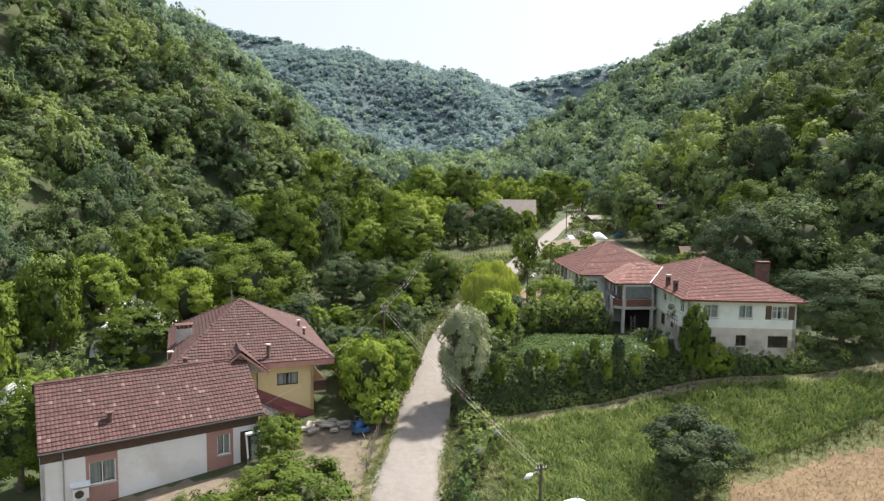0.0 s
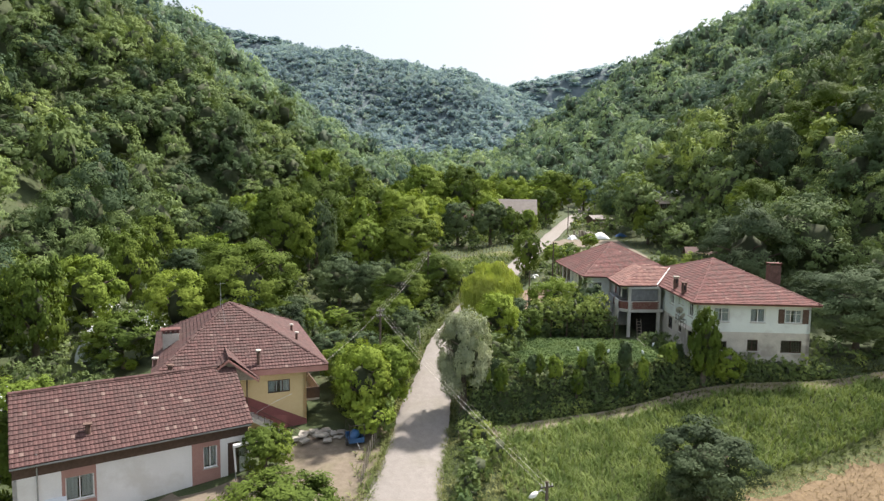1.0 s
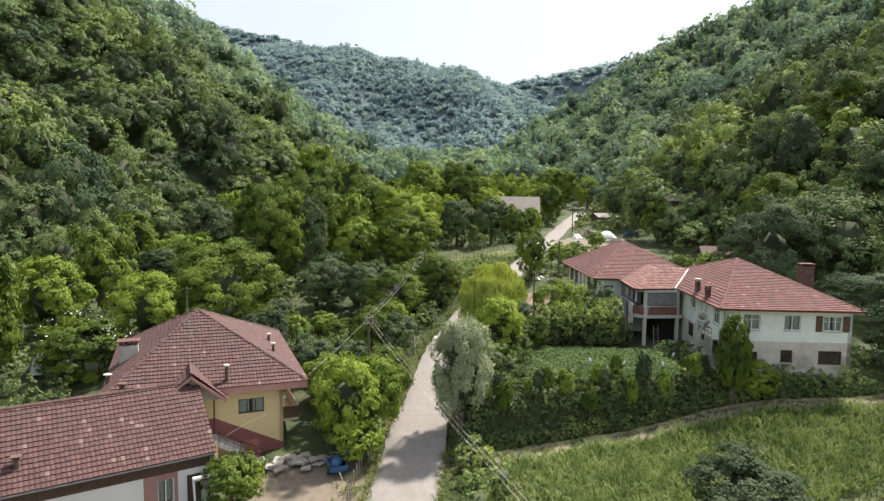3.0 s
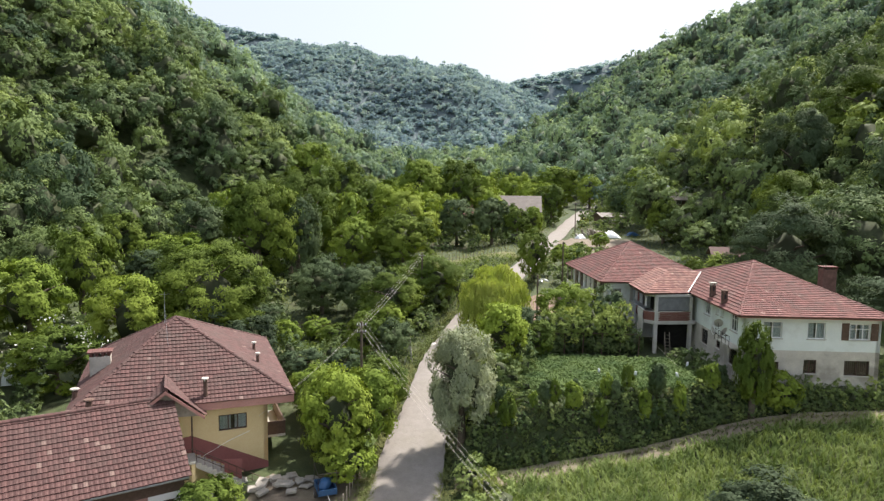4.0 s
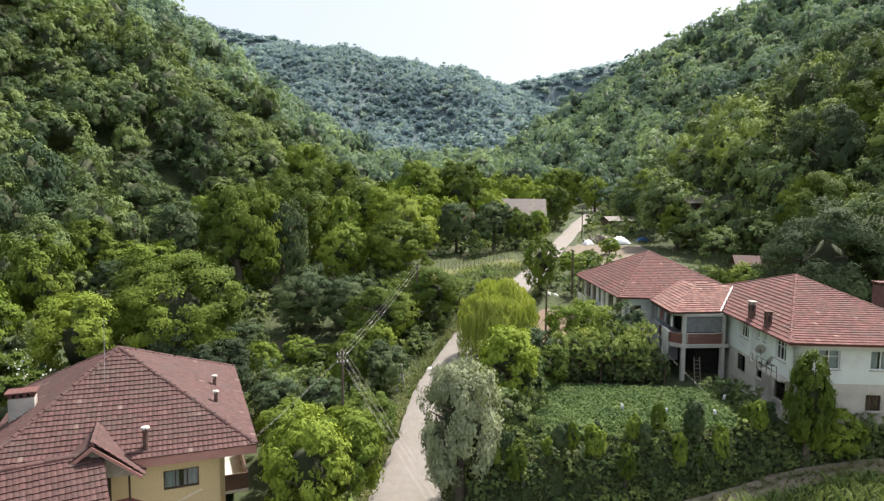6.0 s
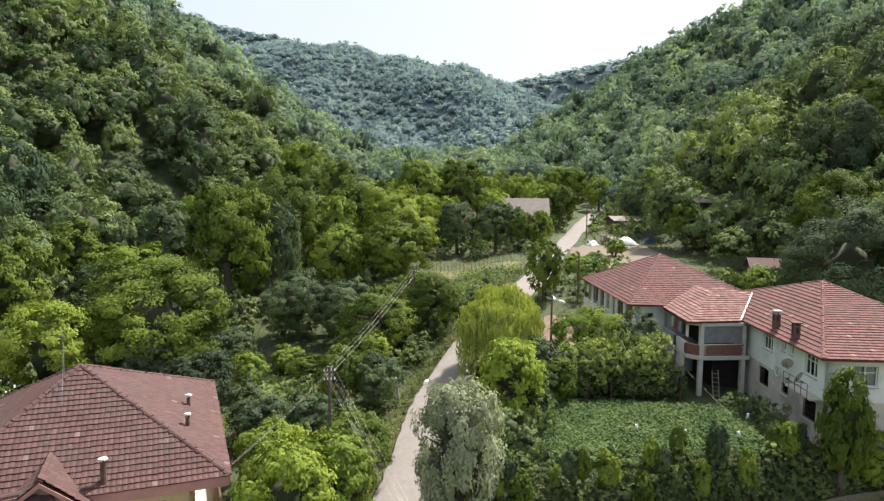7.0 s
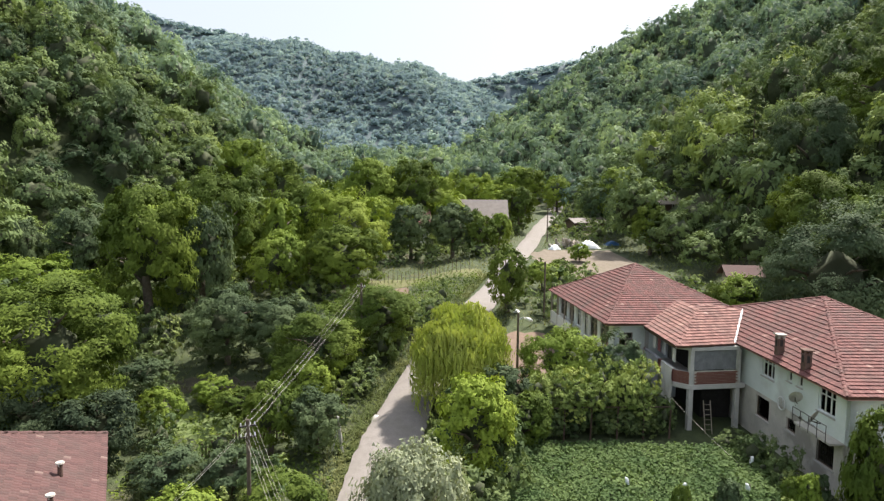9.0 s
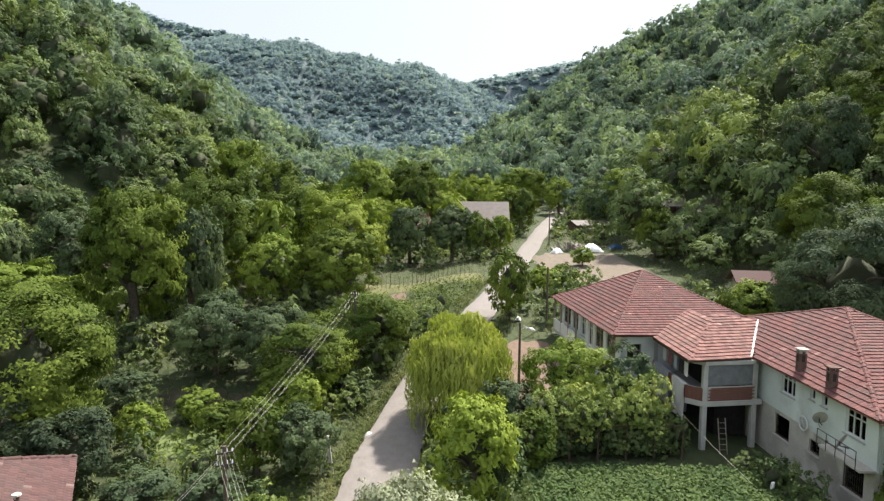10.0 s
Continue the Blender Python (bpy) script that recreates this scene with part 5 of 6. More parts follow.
part("gutter", Build().tube([(0.0, -0.05, 0.10), (LE, -0.05, 0.10)], [0.055, 0.055], 7), METAL, lroof, "galvanised rain gutter")
pot(long_house, pose(9.4, 4.9, 3.0), 0.5, 0.17, SOOTY, SOOTY)
panel = part("solar_panel", Build().prism([(12.3, -0.9, -2.5), (13.1, -0.9, -2.5), (13.1, -0.5, -1.1), (12.3, -0.5, -1.1)], (0, 0.06, 0.02)), GLASS, long_house, "tilted solar water panel")
part("panel_frame", Build().prism([(12.2, -0.86, -2.6), (12.3, -0.86, -2.6), (12.3, -0.44, -1.05), (12.2, -0.44, -1.05)], (0, 0.08, 0.02)).prism([(13.1, -0.86, -2.6), (13.2, -0.86, -2.6), (13.2, -0.44, -1.05), (13.1, -0.44, -1.05)], (0, 0.08, 0.02)).tube([(12.2, -0.45, -1.0), (13.2, -0.45, -1.0)], [0.14, 0.14], 10), WHITE, panel)
part("leg", Build().box(12.3, -0.5, -4.4, 12.36, -0.44, -1.1).box(13.06, -0.5, -4.4, 13.12, -0.44, -1.1), METAL, panel)
ac = thing("air_conditioner", LM @ pose(1.72, 0.5, -3.3), "white outdoor air conditioning unit on the house wall", "air conditioner")
part("casing", Build().box(0, -0.36, 0, 0.9, -0.06, 0.7), WHITE, ac, bevel=0.02)
part("fan_grille", Build().tube([(0.36, -0.375, 0.35), (0.36, -0.362, 0.35)], [0.26, 0.26], 16), IRON, ac)
part("bracket", Build().box(0.12, -0.4, -0.05, 0.17, 0.0, -0.005).box(0.72, -0.4, -0.05, 0.77, 0.0, -0.005), METAL, ac)
part("canopy", Build().prism([(-0.1, -0.5, 0.85), (1.0, -0.5, 0.85), (1.0, 0, 1.0), (-0.1, 0, 1.0)], (0, 0, 0.03)), PLASTIC, ac)

# ---- farmhouse fittings ----
def dish(x, y, z, turn, r):
    d = thing("satellite_dish", H @ pose(x, y, z, 0, 0, turn), "grey satellite dish on the farmhouse wall", "satellite dish", "dishes on the wall")
    V, F = [], []
    rings, n = 4, 16
    for j in range(rings + 1):
        q = r * j / rings
        for k in range(n):
            V.append((math.cos(k * math.tau / n) * q, 0.25 * (q / r) ** 2 * r - 0.45, math.sin(k * math.tau / n) * q * 1.1))
    F = [(j * n + k, j * n + (k + 1) % n, (j + 1) * n + (k + 1) % n, (j + 1) * n + k) for j in range(rings) for k in range(n)]
    bowl = part("bowl", put(Build().add(V, F).add([(p[0], p[1] + 0.012, p[2]) for p in V], [f[::-1] for f in F]), pose(0, 0, 0, -25)), CEMENT, d, smooth=True)
    part("arm", Build().tube([(0, -0.25, -r * 0.9), (0, -0.95, -0.1)], [0.015, 0.012], 5).box(-0.05, -1.0, -0.14, 0.05, -0.9, -0.04), IRON, bowl)
    part("mount", Build().tube([(0, 0.0, -0.1), (0, -0.4, -0.1), (0, -0.42, 0.1)], [0.03, 0.03, 0.03], 6), IRON, d)


dish(-0.45, 3.5, 4.15, 165, 0.34)
dish(-0.75, 1.0, 4.0, 215, 0.34)
rail = thing("wall_rail", H, "rusty iron guard rail over the lower wall ledge", "railing")
rb = Build()
for k in range(5):
    rb.tube([(-0.85, 0.4 + k * 0.7, 3.15), (-0.85, 0.4 + k * 0.7, 4.0)], [0.02, 0.02], 5)
part("rails", rb.tube([(-0.85, 0.4, 4.0), (-0.85, 3.2, 4.0)], [0.02, 0.02], 5).tube([(-0.85, 0.4, 3.6), (-0.85, 3.2, 3.6)], [0.016, 0.016], 5), IRON, rail)
part("ledge", Build().box(-0.70, 0.3, 3.07, -0.002, 3.3, 3.17), CEMENT, rail, "cracked concrete ledge")
wheel = thing("wheel", H @ pose(-0.1, 5.6, 3.35), "old spoked white wheel hung on the wall", "wheel")
wb = Build()
for k in range(20):
    a0, a1 = k * math.tau / 20, (k + 1) * math.tau / 20
    wb.tube([(0, math.cos(a0) * 0.36, math.sin(a0) * 0.36), (0, math.cos(a1) * 0.36, math.sin(a1) * 0.36)], [0.04, 0.04], 5, False)
part("rim", wb, WHITE, wheel)
sp = Build()
for k in range(8):
    a0 = k * math.tau / 8
    sp.tube([(0, 0, 0), (0, math.cos(a0) * 0.35, math.sin(a0) * 0.35)], [0.02, 0.015], 4)
part("spokes", sp, CEMENT, wheel)


def cloth(x, y0, y1, z0, z1, mat, label):
    """A sheet over the veranda rail, hanging in soft folds on both sides."""
    c = thing("hanging_sheet", HV, label, "laundry", "laundry on the veranda")
    b, n, mrows = Build(), 18, 8
    V = []
    for j in range(mrows + 1):
        for i in range(n + 1):
            t = i / n
            V.append((x - 0.05 - 0.05 * math.sin(t * 17) * (j / mrows) - 0.03 * math.sin(t * 7 + j), y0 + (y1 - y0) * t + 0.03 * math.sin(j * 1.3), z1 - (z1 - z0) * j / mrows + 0.04 * math.sin(t * 9) * j / mrows))
    F = [(j * (n + 1) + i, j * (n + 1) + i + 1, (j + 1) * (n + 1) + i + 1, (j + 1) * (n + 1) + i) for j in range(mrows) for i in range(n)]
    b.add(V, F).add([(p[0] + 0.012, p[1], p[2]) for p in V], [f[::-1] for f in F])
    part("sheet", b, mat, c, smooth=True)
    part("fold", Build().box(x - 0.07, y0, z1 - 0.01, x + 0.16, y1, z1 + 0.015), mat, c)


cloth(vx0 - 0.02, 8.5, 10.4, 2.35, 4.55, CLOTH_W, "pale cream sheet drying over the veranda rail")
cloth(vx0 - 0.02, 11.0, 13.7, 2.35, 4.55, CLOTH_G, "grey blanket drying over the veranda rail")
line = thing("washing_line", HV, "washing hung in the shaded veranda", "laundry")
part("line", Build().tube([(vx0 + 0.4, 8.6, 5.6), (vx0 + 0.4, 14.8, 5.6)], [0.01, 0.01], 4), IRON, line)
for k, (y, mat) in enumerate(((9.2, CLOTH_W), (10.0, DARK), (10.9, CLOTH_G), (11.9, MAROON), (12.8, CLOTH_W))):
    part("garment", Build().box(vx0 + 0.39, y, 4.75, vx0 + 0.42, y + 0.55, 5.6), mat, line, bevel=0.006)
ladder = thing("ladder", HV @ pose(-3.1, 7.1, 0.25, -14, 0, 0), "wooden ladder leaning by the veranda post", "ladder")
for x in (0, 0.42):
    part("rail", Build().tube([(x, 0, 0), (x, 0, 2.6)], [0.03, 0.03], 6), WOOD_GREY, ladder)
for k in range(8):
    part("rung", Build().tube([(0, 0, 0.25 + k * 0.3), (0.42, 0, 0.25 + k * 0.3)], [0.018, 0.018], 5), WOOD_GREY, ladder)


# ---- fields ----
WHEAT_X, WHEAT_Y = (10, 17, 18.7, 19.8, 25.5, 31.2, 35.5, 60), (36, 39.0, 40.0, 42.2, 44.6, 47.0, 49.0, 58)
path_y = lambda x: float(np.interp(x, PATH_X, PATH_Y))
wheat_y = lambda x: float(np.interp(x, WHEAT_X, WHEAT_Y))


def patch(name, xs, lo, hi, step, mat, lift, label, category, ragged=0.3):
    """A bed on the ground between two edge lines lo(x) and hi(x)."""
    rng = np.random.default_rng(9)
    V, n = [], 14
    for x in xs:
        a, c = lo(x) + rng.normal(0, ragged), hi(x) + rng.normal(0, ragged)
        for k in range(n):
            y = a + (c - a) * k / (n - 1)
            V.append((x, y, ground_z(x, y) + lift - (0.1 if k in (0, n - 1) else 0)))
    m = len(xs)
    F = np.array([(i * n + k, (i + 1) * n + k, (i + 1) * n + k + 1, i * n + k + 1) for i in range(m - 1) for k in range(n - 1)])
    return tagged(new(name, soup(name, np.array(V), F, mat, True)), label, category, kind="structure")


patch("field_path", np.arange(1.2, 60, 0.6), lambda x: path_y(x) - 0.85, lambda x: path_y(x) + 0.7, 0.6, TRACK, 0.06, "bare earth cart track along the cornfield", "path", 0.06)
patch("cornfield", np.arange(4.4, 62, 0.8), lambda x: 26.0, lambda x: path_y(x) - 1.15, 0.8, surface("weedy_field_soil", (0.075, 0.095, 0.034), (0.125, 0.140, 0.058), 0.8, 9, 0.95, 0.6), 0.04, "weedy soil under the young corn", "field", 0.12)
patch("stubble_field", np.arange(11, 60, 0.8), lambda x: 22.0, wheat_y, 0.8, surface("dry_straw_ground", (0.150, 0.106, 0.060), (0.212, 0.152, 0.088), 0.5, 9, 0.95, 0.6), 0.08, "mown golden stubble field", "field")
patch("yard", np.arange(-24, -3.2, 0.6), lambda x: 28.0, lambda x: min(52.0 + 0.2 * x, 36.4 + 0.67 * (x + 24.2)) if x < -11 else 52.0 + 0.2 * x, 0.6, EARTH, 0.06, "bare earth yard before the houses", "yard")
patch("yard", np.arange(8.2, 14.6, 0.6), lambda x: 75.0, lambda x: 85.5, 0.6, SOIL, 0.06, "reddish bare earth yard beside the house", "yard")
# soil darkened by colour in place of shade from the orchard trees
patch("orchard_floor", np.arange(-19.0, -5.2, 0.6), lambda x: 77.8, lambda x: 80.2, 0.6, surface("orchard_soil_painted_shade", (0.060, 0.058, 0.034), (0.105, 0.090, 0.058), 0.6, 9, 0.95, 0.6), 0.05, "bare soil under the orchard trees, shade put into its colour", "garden")
patch("lawn", np.arange(-14.5, -8.2, 0.5), lambda x: 70.6, lambda x: 75.4, 0.5, surface("mown_grass", (0.115, 0.165, 0.050), (0.165, 0.215, 0.075), 0.7, 12, 0.95, 0.5), 0.05, "short green lawn in the orchard", "grass")
patch("yard", np.arange(20.5, 34.5, 0.6), lambda x: 105.0, lambda x: 129.0, 0.6, EARTH, 0.06, "bare earth clearing above the house", "yard")
patch("soil_bed", np.arange(-2.0, 2.5, 0.5), lambda x: 100.0, lambda x: 106.5, 0.5, SOIL, 0.06, "freshly dug reddish soil bed", "garden")
patch("clearing", np.arange(-4, 12.0, 0.6), lambda x: 107.0, lambda x: 112.5, 0.6, surface("dry_grass", (0.115, 0.125, 0.045), (0.18, 0.175, 0.075), 0.6, 9, 0.95, 0.6), 0.06, "dry grass clearing beside the road", "grass")


def blades(name, pts, n, length, width, mat, label, category, spread_=0.5, seed=1, upright=0.7):
    """Tufts of bent blades at the given places, as one mesh."""
    rng = np.random.default_rng(seed)
    P = np.repeat(np.array([(x, y, ground_z(x, y)) for x, y in pts]), n, 0)
    k = len(P)
    a = rng.uniform(0, math.tau, k)
    L = length * rng.uniform(0.6, 1.25, k)
    out = np.stack([np.cos(a), np.sin(a), 0 * a], 1)
    sidew = np.stack([-np.sin(a), np.cos(a), 0 * a], 1) * (width * rng.uniform(0.7, 1.3, k))[:, None] * 0.5
    up = np.array((0, 0, 1.0))
    base = P + out * 0.03 + up * (L * rng.uniform(0.0, 0.35, k))[:, None]
    mid = base + up * (L * upright * 0.6)[:, None] + out * (L * spread_ * 0.4)[:, None]
    tip = mid + up * (L * (upright - 0.55) * 0.8)[:, None] + out * (L * spread_ * 0.8)[:, None]
    V = np.stack([base - sidew * 0.5, base + sidew * 0.5, mid + sidew, mid - sidew, tip + sidew * 0.15, tip - sidew * 0.15], 1).reshape(-1, 3)
    i = np.arange(k)[:, None] * 6
    F = np.concatenate([i + (0, 1, 2, 3), i + (3, 2, 4, 5)])
    return tagged(new(name, soup(name, V, F, mat)), label, category, kind="stuff")


rng = np.random.default_rng(31)
corn = poisson(rng, (4.2, 62), (27, 66), 0.35, lambda x, y: y < path_y(x) - 1.3 - 0.4 * math.sin(x) and y > (wheat_y(x) + 0.9 if x > 12.5 else 27) and (x > 5.5 or rng.random() < 0.5) and (x - 16.8) ** 2 + (y - 40.8) ** 2 > 5)
blades("corn", corn, 11, 0.85, 0.060, LEAF_CORN, "field of young green corn plants", "corn", 0.42, 41, 0.78)
straw = poisson(rng, (12, 44), (34, 52), 0.36, lambda x, y: y < wheat_y(x))
blades("stubble", straw, 4, 0.35, 0.035, STRAW, "short dry golden stubble", "stubble", 0.8, 42, 0.6)
edge_grass = [(x, wheat_y(x) + rng.normal(0.4, 0.5)) for x in np.arange(14, 50, 0.06)] + [(x, path_y(x) - 1.1 + rng.normal(0, 0.35)) for x in np.arange(1.5, 55, 0.07)] + [(x, path_y(x) + rng.uniform(0.6, 2.1)) for x in np.arange(2.0, 40, 0.05)] + [(x, path_y(x) - 0.1 + rng.normal(0, 0.14)) for x in np.arange(2.0, 50, 0.16)]
verge = [(road_x(y) + s * (2.1 + abs(rng.normal(0, 0.8))), y) for y in np.arange(28, 110, 0.055) for s in (-1, 1)] + [(road_x(y) + s * rng.uniform(1.85, 2.5), y) for y in np.arange(32, 80, 0.11) for s in (-1, 1)]
field_edge = [(rng.uniform(2.2, 5.4), rng.uniform(26, 49)) for _ in range(900)]
blades("verge_grass", edge_grass + verge + field_edge, 6, 0.42, 0.05, GRASS, "tufts of verge grass beside road and path", "grass", 0.7, 43)
meadow = poisson(rng, (-22, 46), (52, 165), 0.85, lambda x, y: not (x > 9 and y < 86) and not (20 < x < 35 and 104 < y < 130) and abs(x - road_x(y)) > 2.4 and not (-26 < x < -9 and y < 63))
blades("meadow_grass", meadow, 5, 0.45, 0.06, GRASS, "long grass under the orchard trees", "grass", 0.7, 44)


def leafy_bed(name, pts, n, hgt, size, mat, label, category, seed):
    """Low leafy plants, one mesh."""
    rng = np.random.default_rng(seed)
    P = np.repeat(np.array([(x, y, ground_z(x, y)) for x, y in pts]), n, 0)
    k = len(P)
    P = P + np.stack([rng.normal(0, 0.16, k), rng.normal(0, 0.16, k), hgt * rng.uniform(0.35, 1.0, k)], 1)
    N = rng.normal(size=(k, 3)) * 0.45 + (0, 0, 1)
    N /= np.linalg.norm(N, axis=1, keepdims=True)
    V, F = leaf_cards(rng, P, N, size, 0.75)
    return tagged(new(name, soup(name, V, F, mat)), label, category, kind="stuff")


garden = poisson(rng, (5.0, 21), (54.5, 65.5), 0.36, lambda x, y: y > path_y(x) + 2.05 and y < 64.5 - 0.12 * (x - 5))
leafy_bed("bean_garden", garden, 34, 0.55, 0.085, LEAF_BEAN, "dense bed of leafy bean plants in the garden", "garden", 51)

weeds = poisson(rng, (-4.5, 12), (93, 107), 0.75, lambda x, y: x < road_x(y) - 2.6 and not (-2.2 < x < 2.4 and 99.5 < y)) + poisson(rng, (-14, -2.4), (59.5, 74), 0.7, lambda x, y: x < road_x(y) - 2.8 and rng.random() < 0.75)
leafy_bed("weed_patch", weeds, 16, 0.75, 0.10, LEAF_MID, "tall weeds and vegetables in orchard and clearing", "weeds", 52)

# ---- shrubs ----
T_BUSH = [crown_arrays(80 + i, 10, 5, 560, 0.090, heart_level=1, heart=0.46, loose=0.4, low=1.8) for i in range(5)]
hedge_line = lambda x: path_y(x) + 3.0
rng = np.random.default_rng(61)
hedge = [(x + rng.normal(0, 0.2), path_y(x) + o + rng.normal(0, 0.22)) for o in (1.9,) for x in np.arange(2.6, 21.5, 0.9)] + [(rng.uniform(2.6, 6.5), path_y(4) + rng.uniform(2, 5)) for _ in range(16)]
face = [(x + rng.normal(0, 0.12), path_y(x) + o + rng.normal(0, 0.05)) for o in (1.08, 1.22, 1.36, 1.5, 1.64) for x in np.arange(2.6, 33.0, 0.62)]
# darker leaves on the bank face paint the hedge's deep shadow
forest("bank_hedge", face, rng.uniform(0.28, 0.74, len(face)), LEAF_HEDGE, T_BUSH, "overgrown hedge plants covering the steep bank", "hedge", 27, 0.35)
skirt = [(x, path_y(x) + 0.98 + rng.normal(0, 0.08)) for x in np.arange(2.4, 34, 0.42)]
forest("bank_weeds", skirt, rng.uniform(0.40, 0.62, len(skirt)), LEAF_SHRUB, T_BUSH, "weeds and brambles at the foot of the bank", "weeds", 17, 0.55)
for k in range(20):
    x = 3.2 + 0.92 * k + rng.normal(0, 0.3)
    hh = rng.uniform(1.4, 2.9)
    tree(x, path_y(x) + rng.uniform(1.3, 2.4), hh, hh * rng.uniform(0.42, 0.62), (LEAF_FRESH, LEAF_DARK, LEAF_MID)[k % 3], ("light green pointed shrub in the garden hedge", "dark pointed shrub in the garden hedge", "leafy shrub in the garden hedge")[k % 3], "column", k, leaf_m=0.10, category="shrub", name="shrub", group="hedge shrubs")
forest("garden_hedge", hedge, rng.uniform(0.30, 0.70, len(hedge)), LEAF_SHRUB, T_BUSH, "overgrown dark green hedge along the garden bank", "hedge", 7, 0.75)
bank = [(x, path_y(x) + 1.25 + rng.normal(0, 0.15)) for x in np.arange(21.5, 34, 0.55)] + [(x, hedge_line(x) - 1.0 + rng.normal(0, 0.5)) for x in np.arange(34, 56, 0.9)]
forest("bank_shrubs", bank, rng.uniform(0.5, 1.0, len(bank)), LEAF_SHRUB, T_BUSH, "low green shrubs on the bank below the house", "shrubs", 8, 0.6)


def shrubby(x, y):
    off = x - float(road_x(y))
    if abs(off) < 3.4 or on_hill(x, y) and y > 70:
        return False
    if off < 0:
        if -20 < x < -5 and 76.8 < y < 81 or -15 < x < -8 and 70 < y < 76:
            return False
        if y < 64:
            return (x < -27 and y > 44) or (-8.5 < x < -5 and 53 < y)
        return not (-4.5 < x and 92 < y < 119) and not (-12 < x < -3 and 63.5 < y < 74 and rng.random() < (0.6 if y < 67 else 0.9)) and rng.random() < 0.66
    if y < 54:
        return False
    if y < 73:
        return x < 7.5 and off > 3.6
    return not (7.8 < x < 29 and 70 < y < 88) and not (20 < x < 36 and 103 < y < 134) and rng.random() < (0.75 if y < 95 else 0.45)


T_SCRUB = [crown_arrays(90 + i, 9, 4, 240, 0.13, heart_level=1, heart=0.5, loose=0.4, low=1.8) for i in range(5)]
under_pts = poisson(rng, (-48, 60), (44, 178), 2.7, shrubby)
scrub_pts = [p for p in under_pts if p[1] > 92]
under_pts = [p for p in under_pts if p[1] <= 92]
forest("scrub", scrub_pts, rng.uniform(0.8, 1.9, len(scrub_pts)), LEAF_SHRUB, T_SCRUB, "green scrub further up the valley", "scrub", 19, 0.7)
forest("undergrowth", under_pts, rng.uniform(0.8, 1.8, len(under_pts)), LEAF_HEDGE, T_BUSH, "tangled green undergrowth between the trees", "undergrowth", 9, 0.7)
road_pts = [(road_x(y) + 3.6 + abs(rng.normal(0, 0.8)), y) for y in np.arange(30, 49, 0.9)] + [(road_x(y) - 3.4 - abs(rng.normal(0, 0.8)), y) for y in np.arange(53, 92, 0.9) if not 62 < y < 72] + [(road_x(y) + 3.2 + abs(rng.normal(0, 0.6)), y) for y in np.arange(53, 71, 0.8)] + [(-4.7, 50.6), (-5.3, 52.1), (-4.5, 49.2), (-5.9, 49.6)]
forest("roadside_shrubs", road_pts, rng.uniform(0.6, 1.4, len(road_pts)), LEAF_SHRUB, T_BUSH, "green shrubs and weeds along the road", "shrubs", 10, 0.7)
wall_pts = [(rng.uniform(19.6, 21.2), y + rng.normal(0, 0.3)) for y in np.arange(57.2, 63.6, 0.4)]
forest("wall_shrubs", wall_pts, rng.uniform(0.45, 0.85, len(wall_pts)), LEAF_HEDGE, T_BUSH, "dark shrubs growing along the farmhouse wall", "shrubs", 14, 0.75)
vine = [(rng.uniform(8.9, 16.4), rng.uniform(64.9, 67.4)) for _ in range(84)]
vine_ob = forest("vine_arbour", vine, rng.uniform(0.55, 1.0, len(vine)), LEAF_VINE, T_BUSH, "vine arbour with light green leaves before the veranda", "vine", 11, 2.25)
# dark leaves under the lighter vine paint the arbour's shaded underside
shade_pts = [(rng.uniform(9.0, 17.4), rng.uniform(65.1, 66.6)) for _ in range(60)]
forest("arbour_shrubs", shade_pts, rng.uniform(0.6, 1.0, len(shade_pts)), LEAF_HEDGE, T_BUSH, "shrubs under the arbour, darker leaves standing in for its shade", "shrubs", 18, 0.95)
arbour = thing("arbour_frame", pose(0, 0, 0), "rough wooden posts and rails carrying the vine", "arbour")
for x in np.arange(9.2, 17.6, 1.6):
    for y in (64.95, 67.3):
        part("post", Build().tube([(x, y, ground_z(x, y) - 0.3), (x + 0.05, y, ground_z(x, y) + 2.0)], [0.06, 0.045], 6), WOOD_DARK, arbour)
for y in (64.95, 67.3):
    part("rail", Build().tube([(9.0, y, ground_z(9.2, y) + 1.95), (13.2, y, ground_z(13.2, y) + 2.0), (17.5, y, ground_z(17.3, y) + 1.95)], [0.04] * 3, 5), WOOD_DARK, arbour)


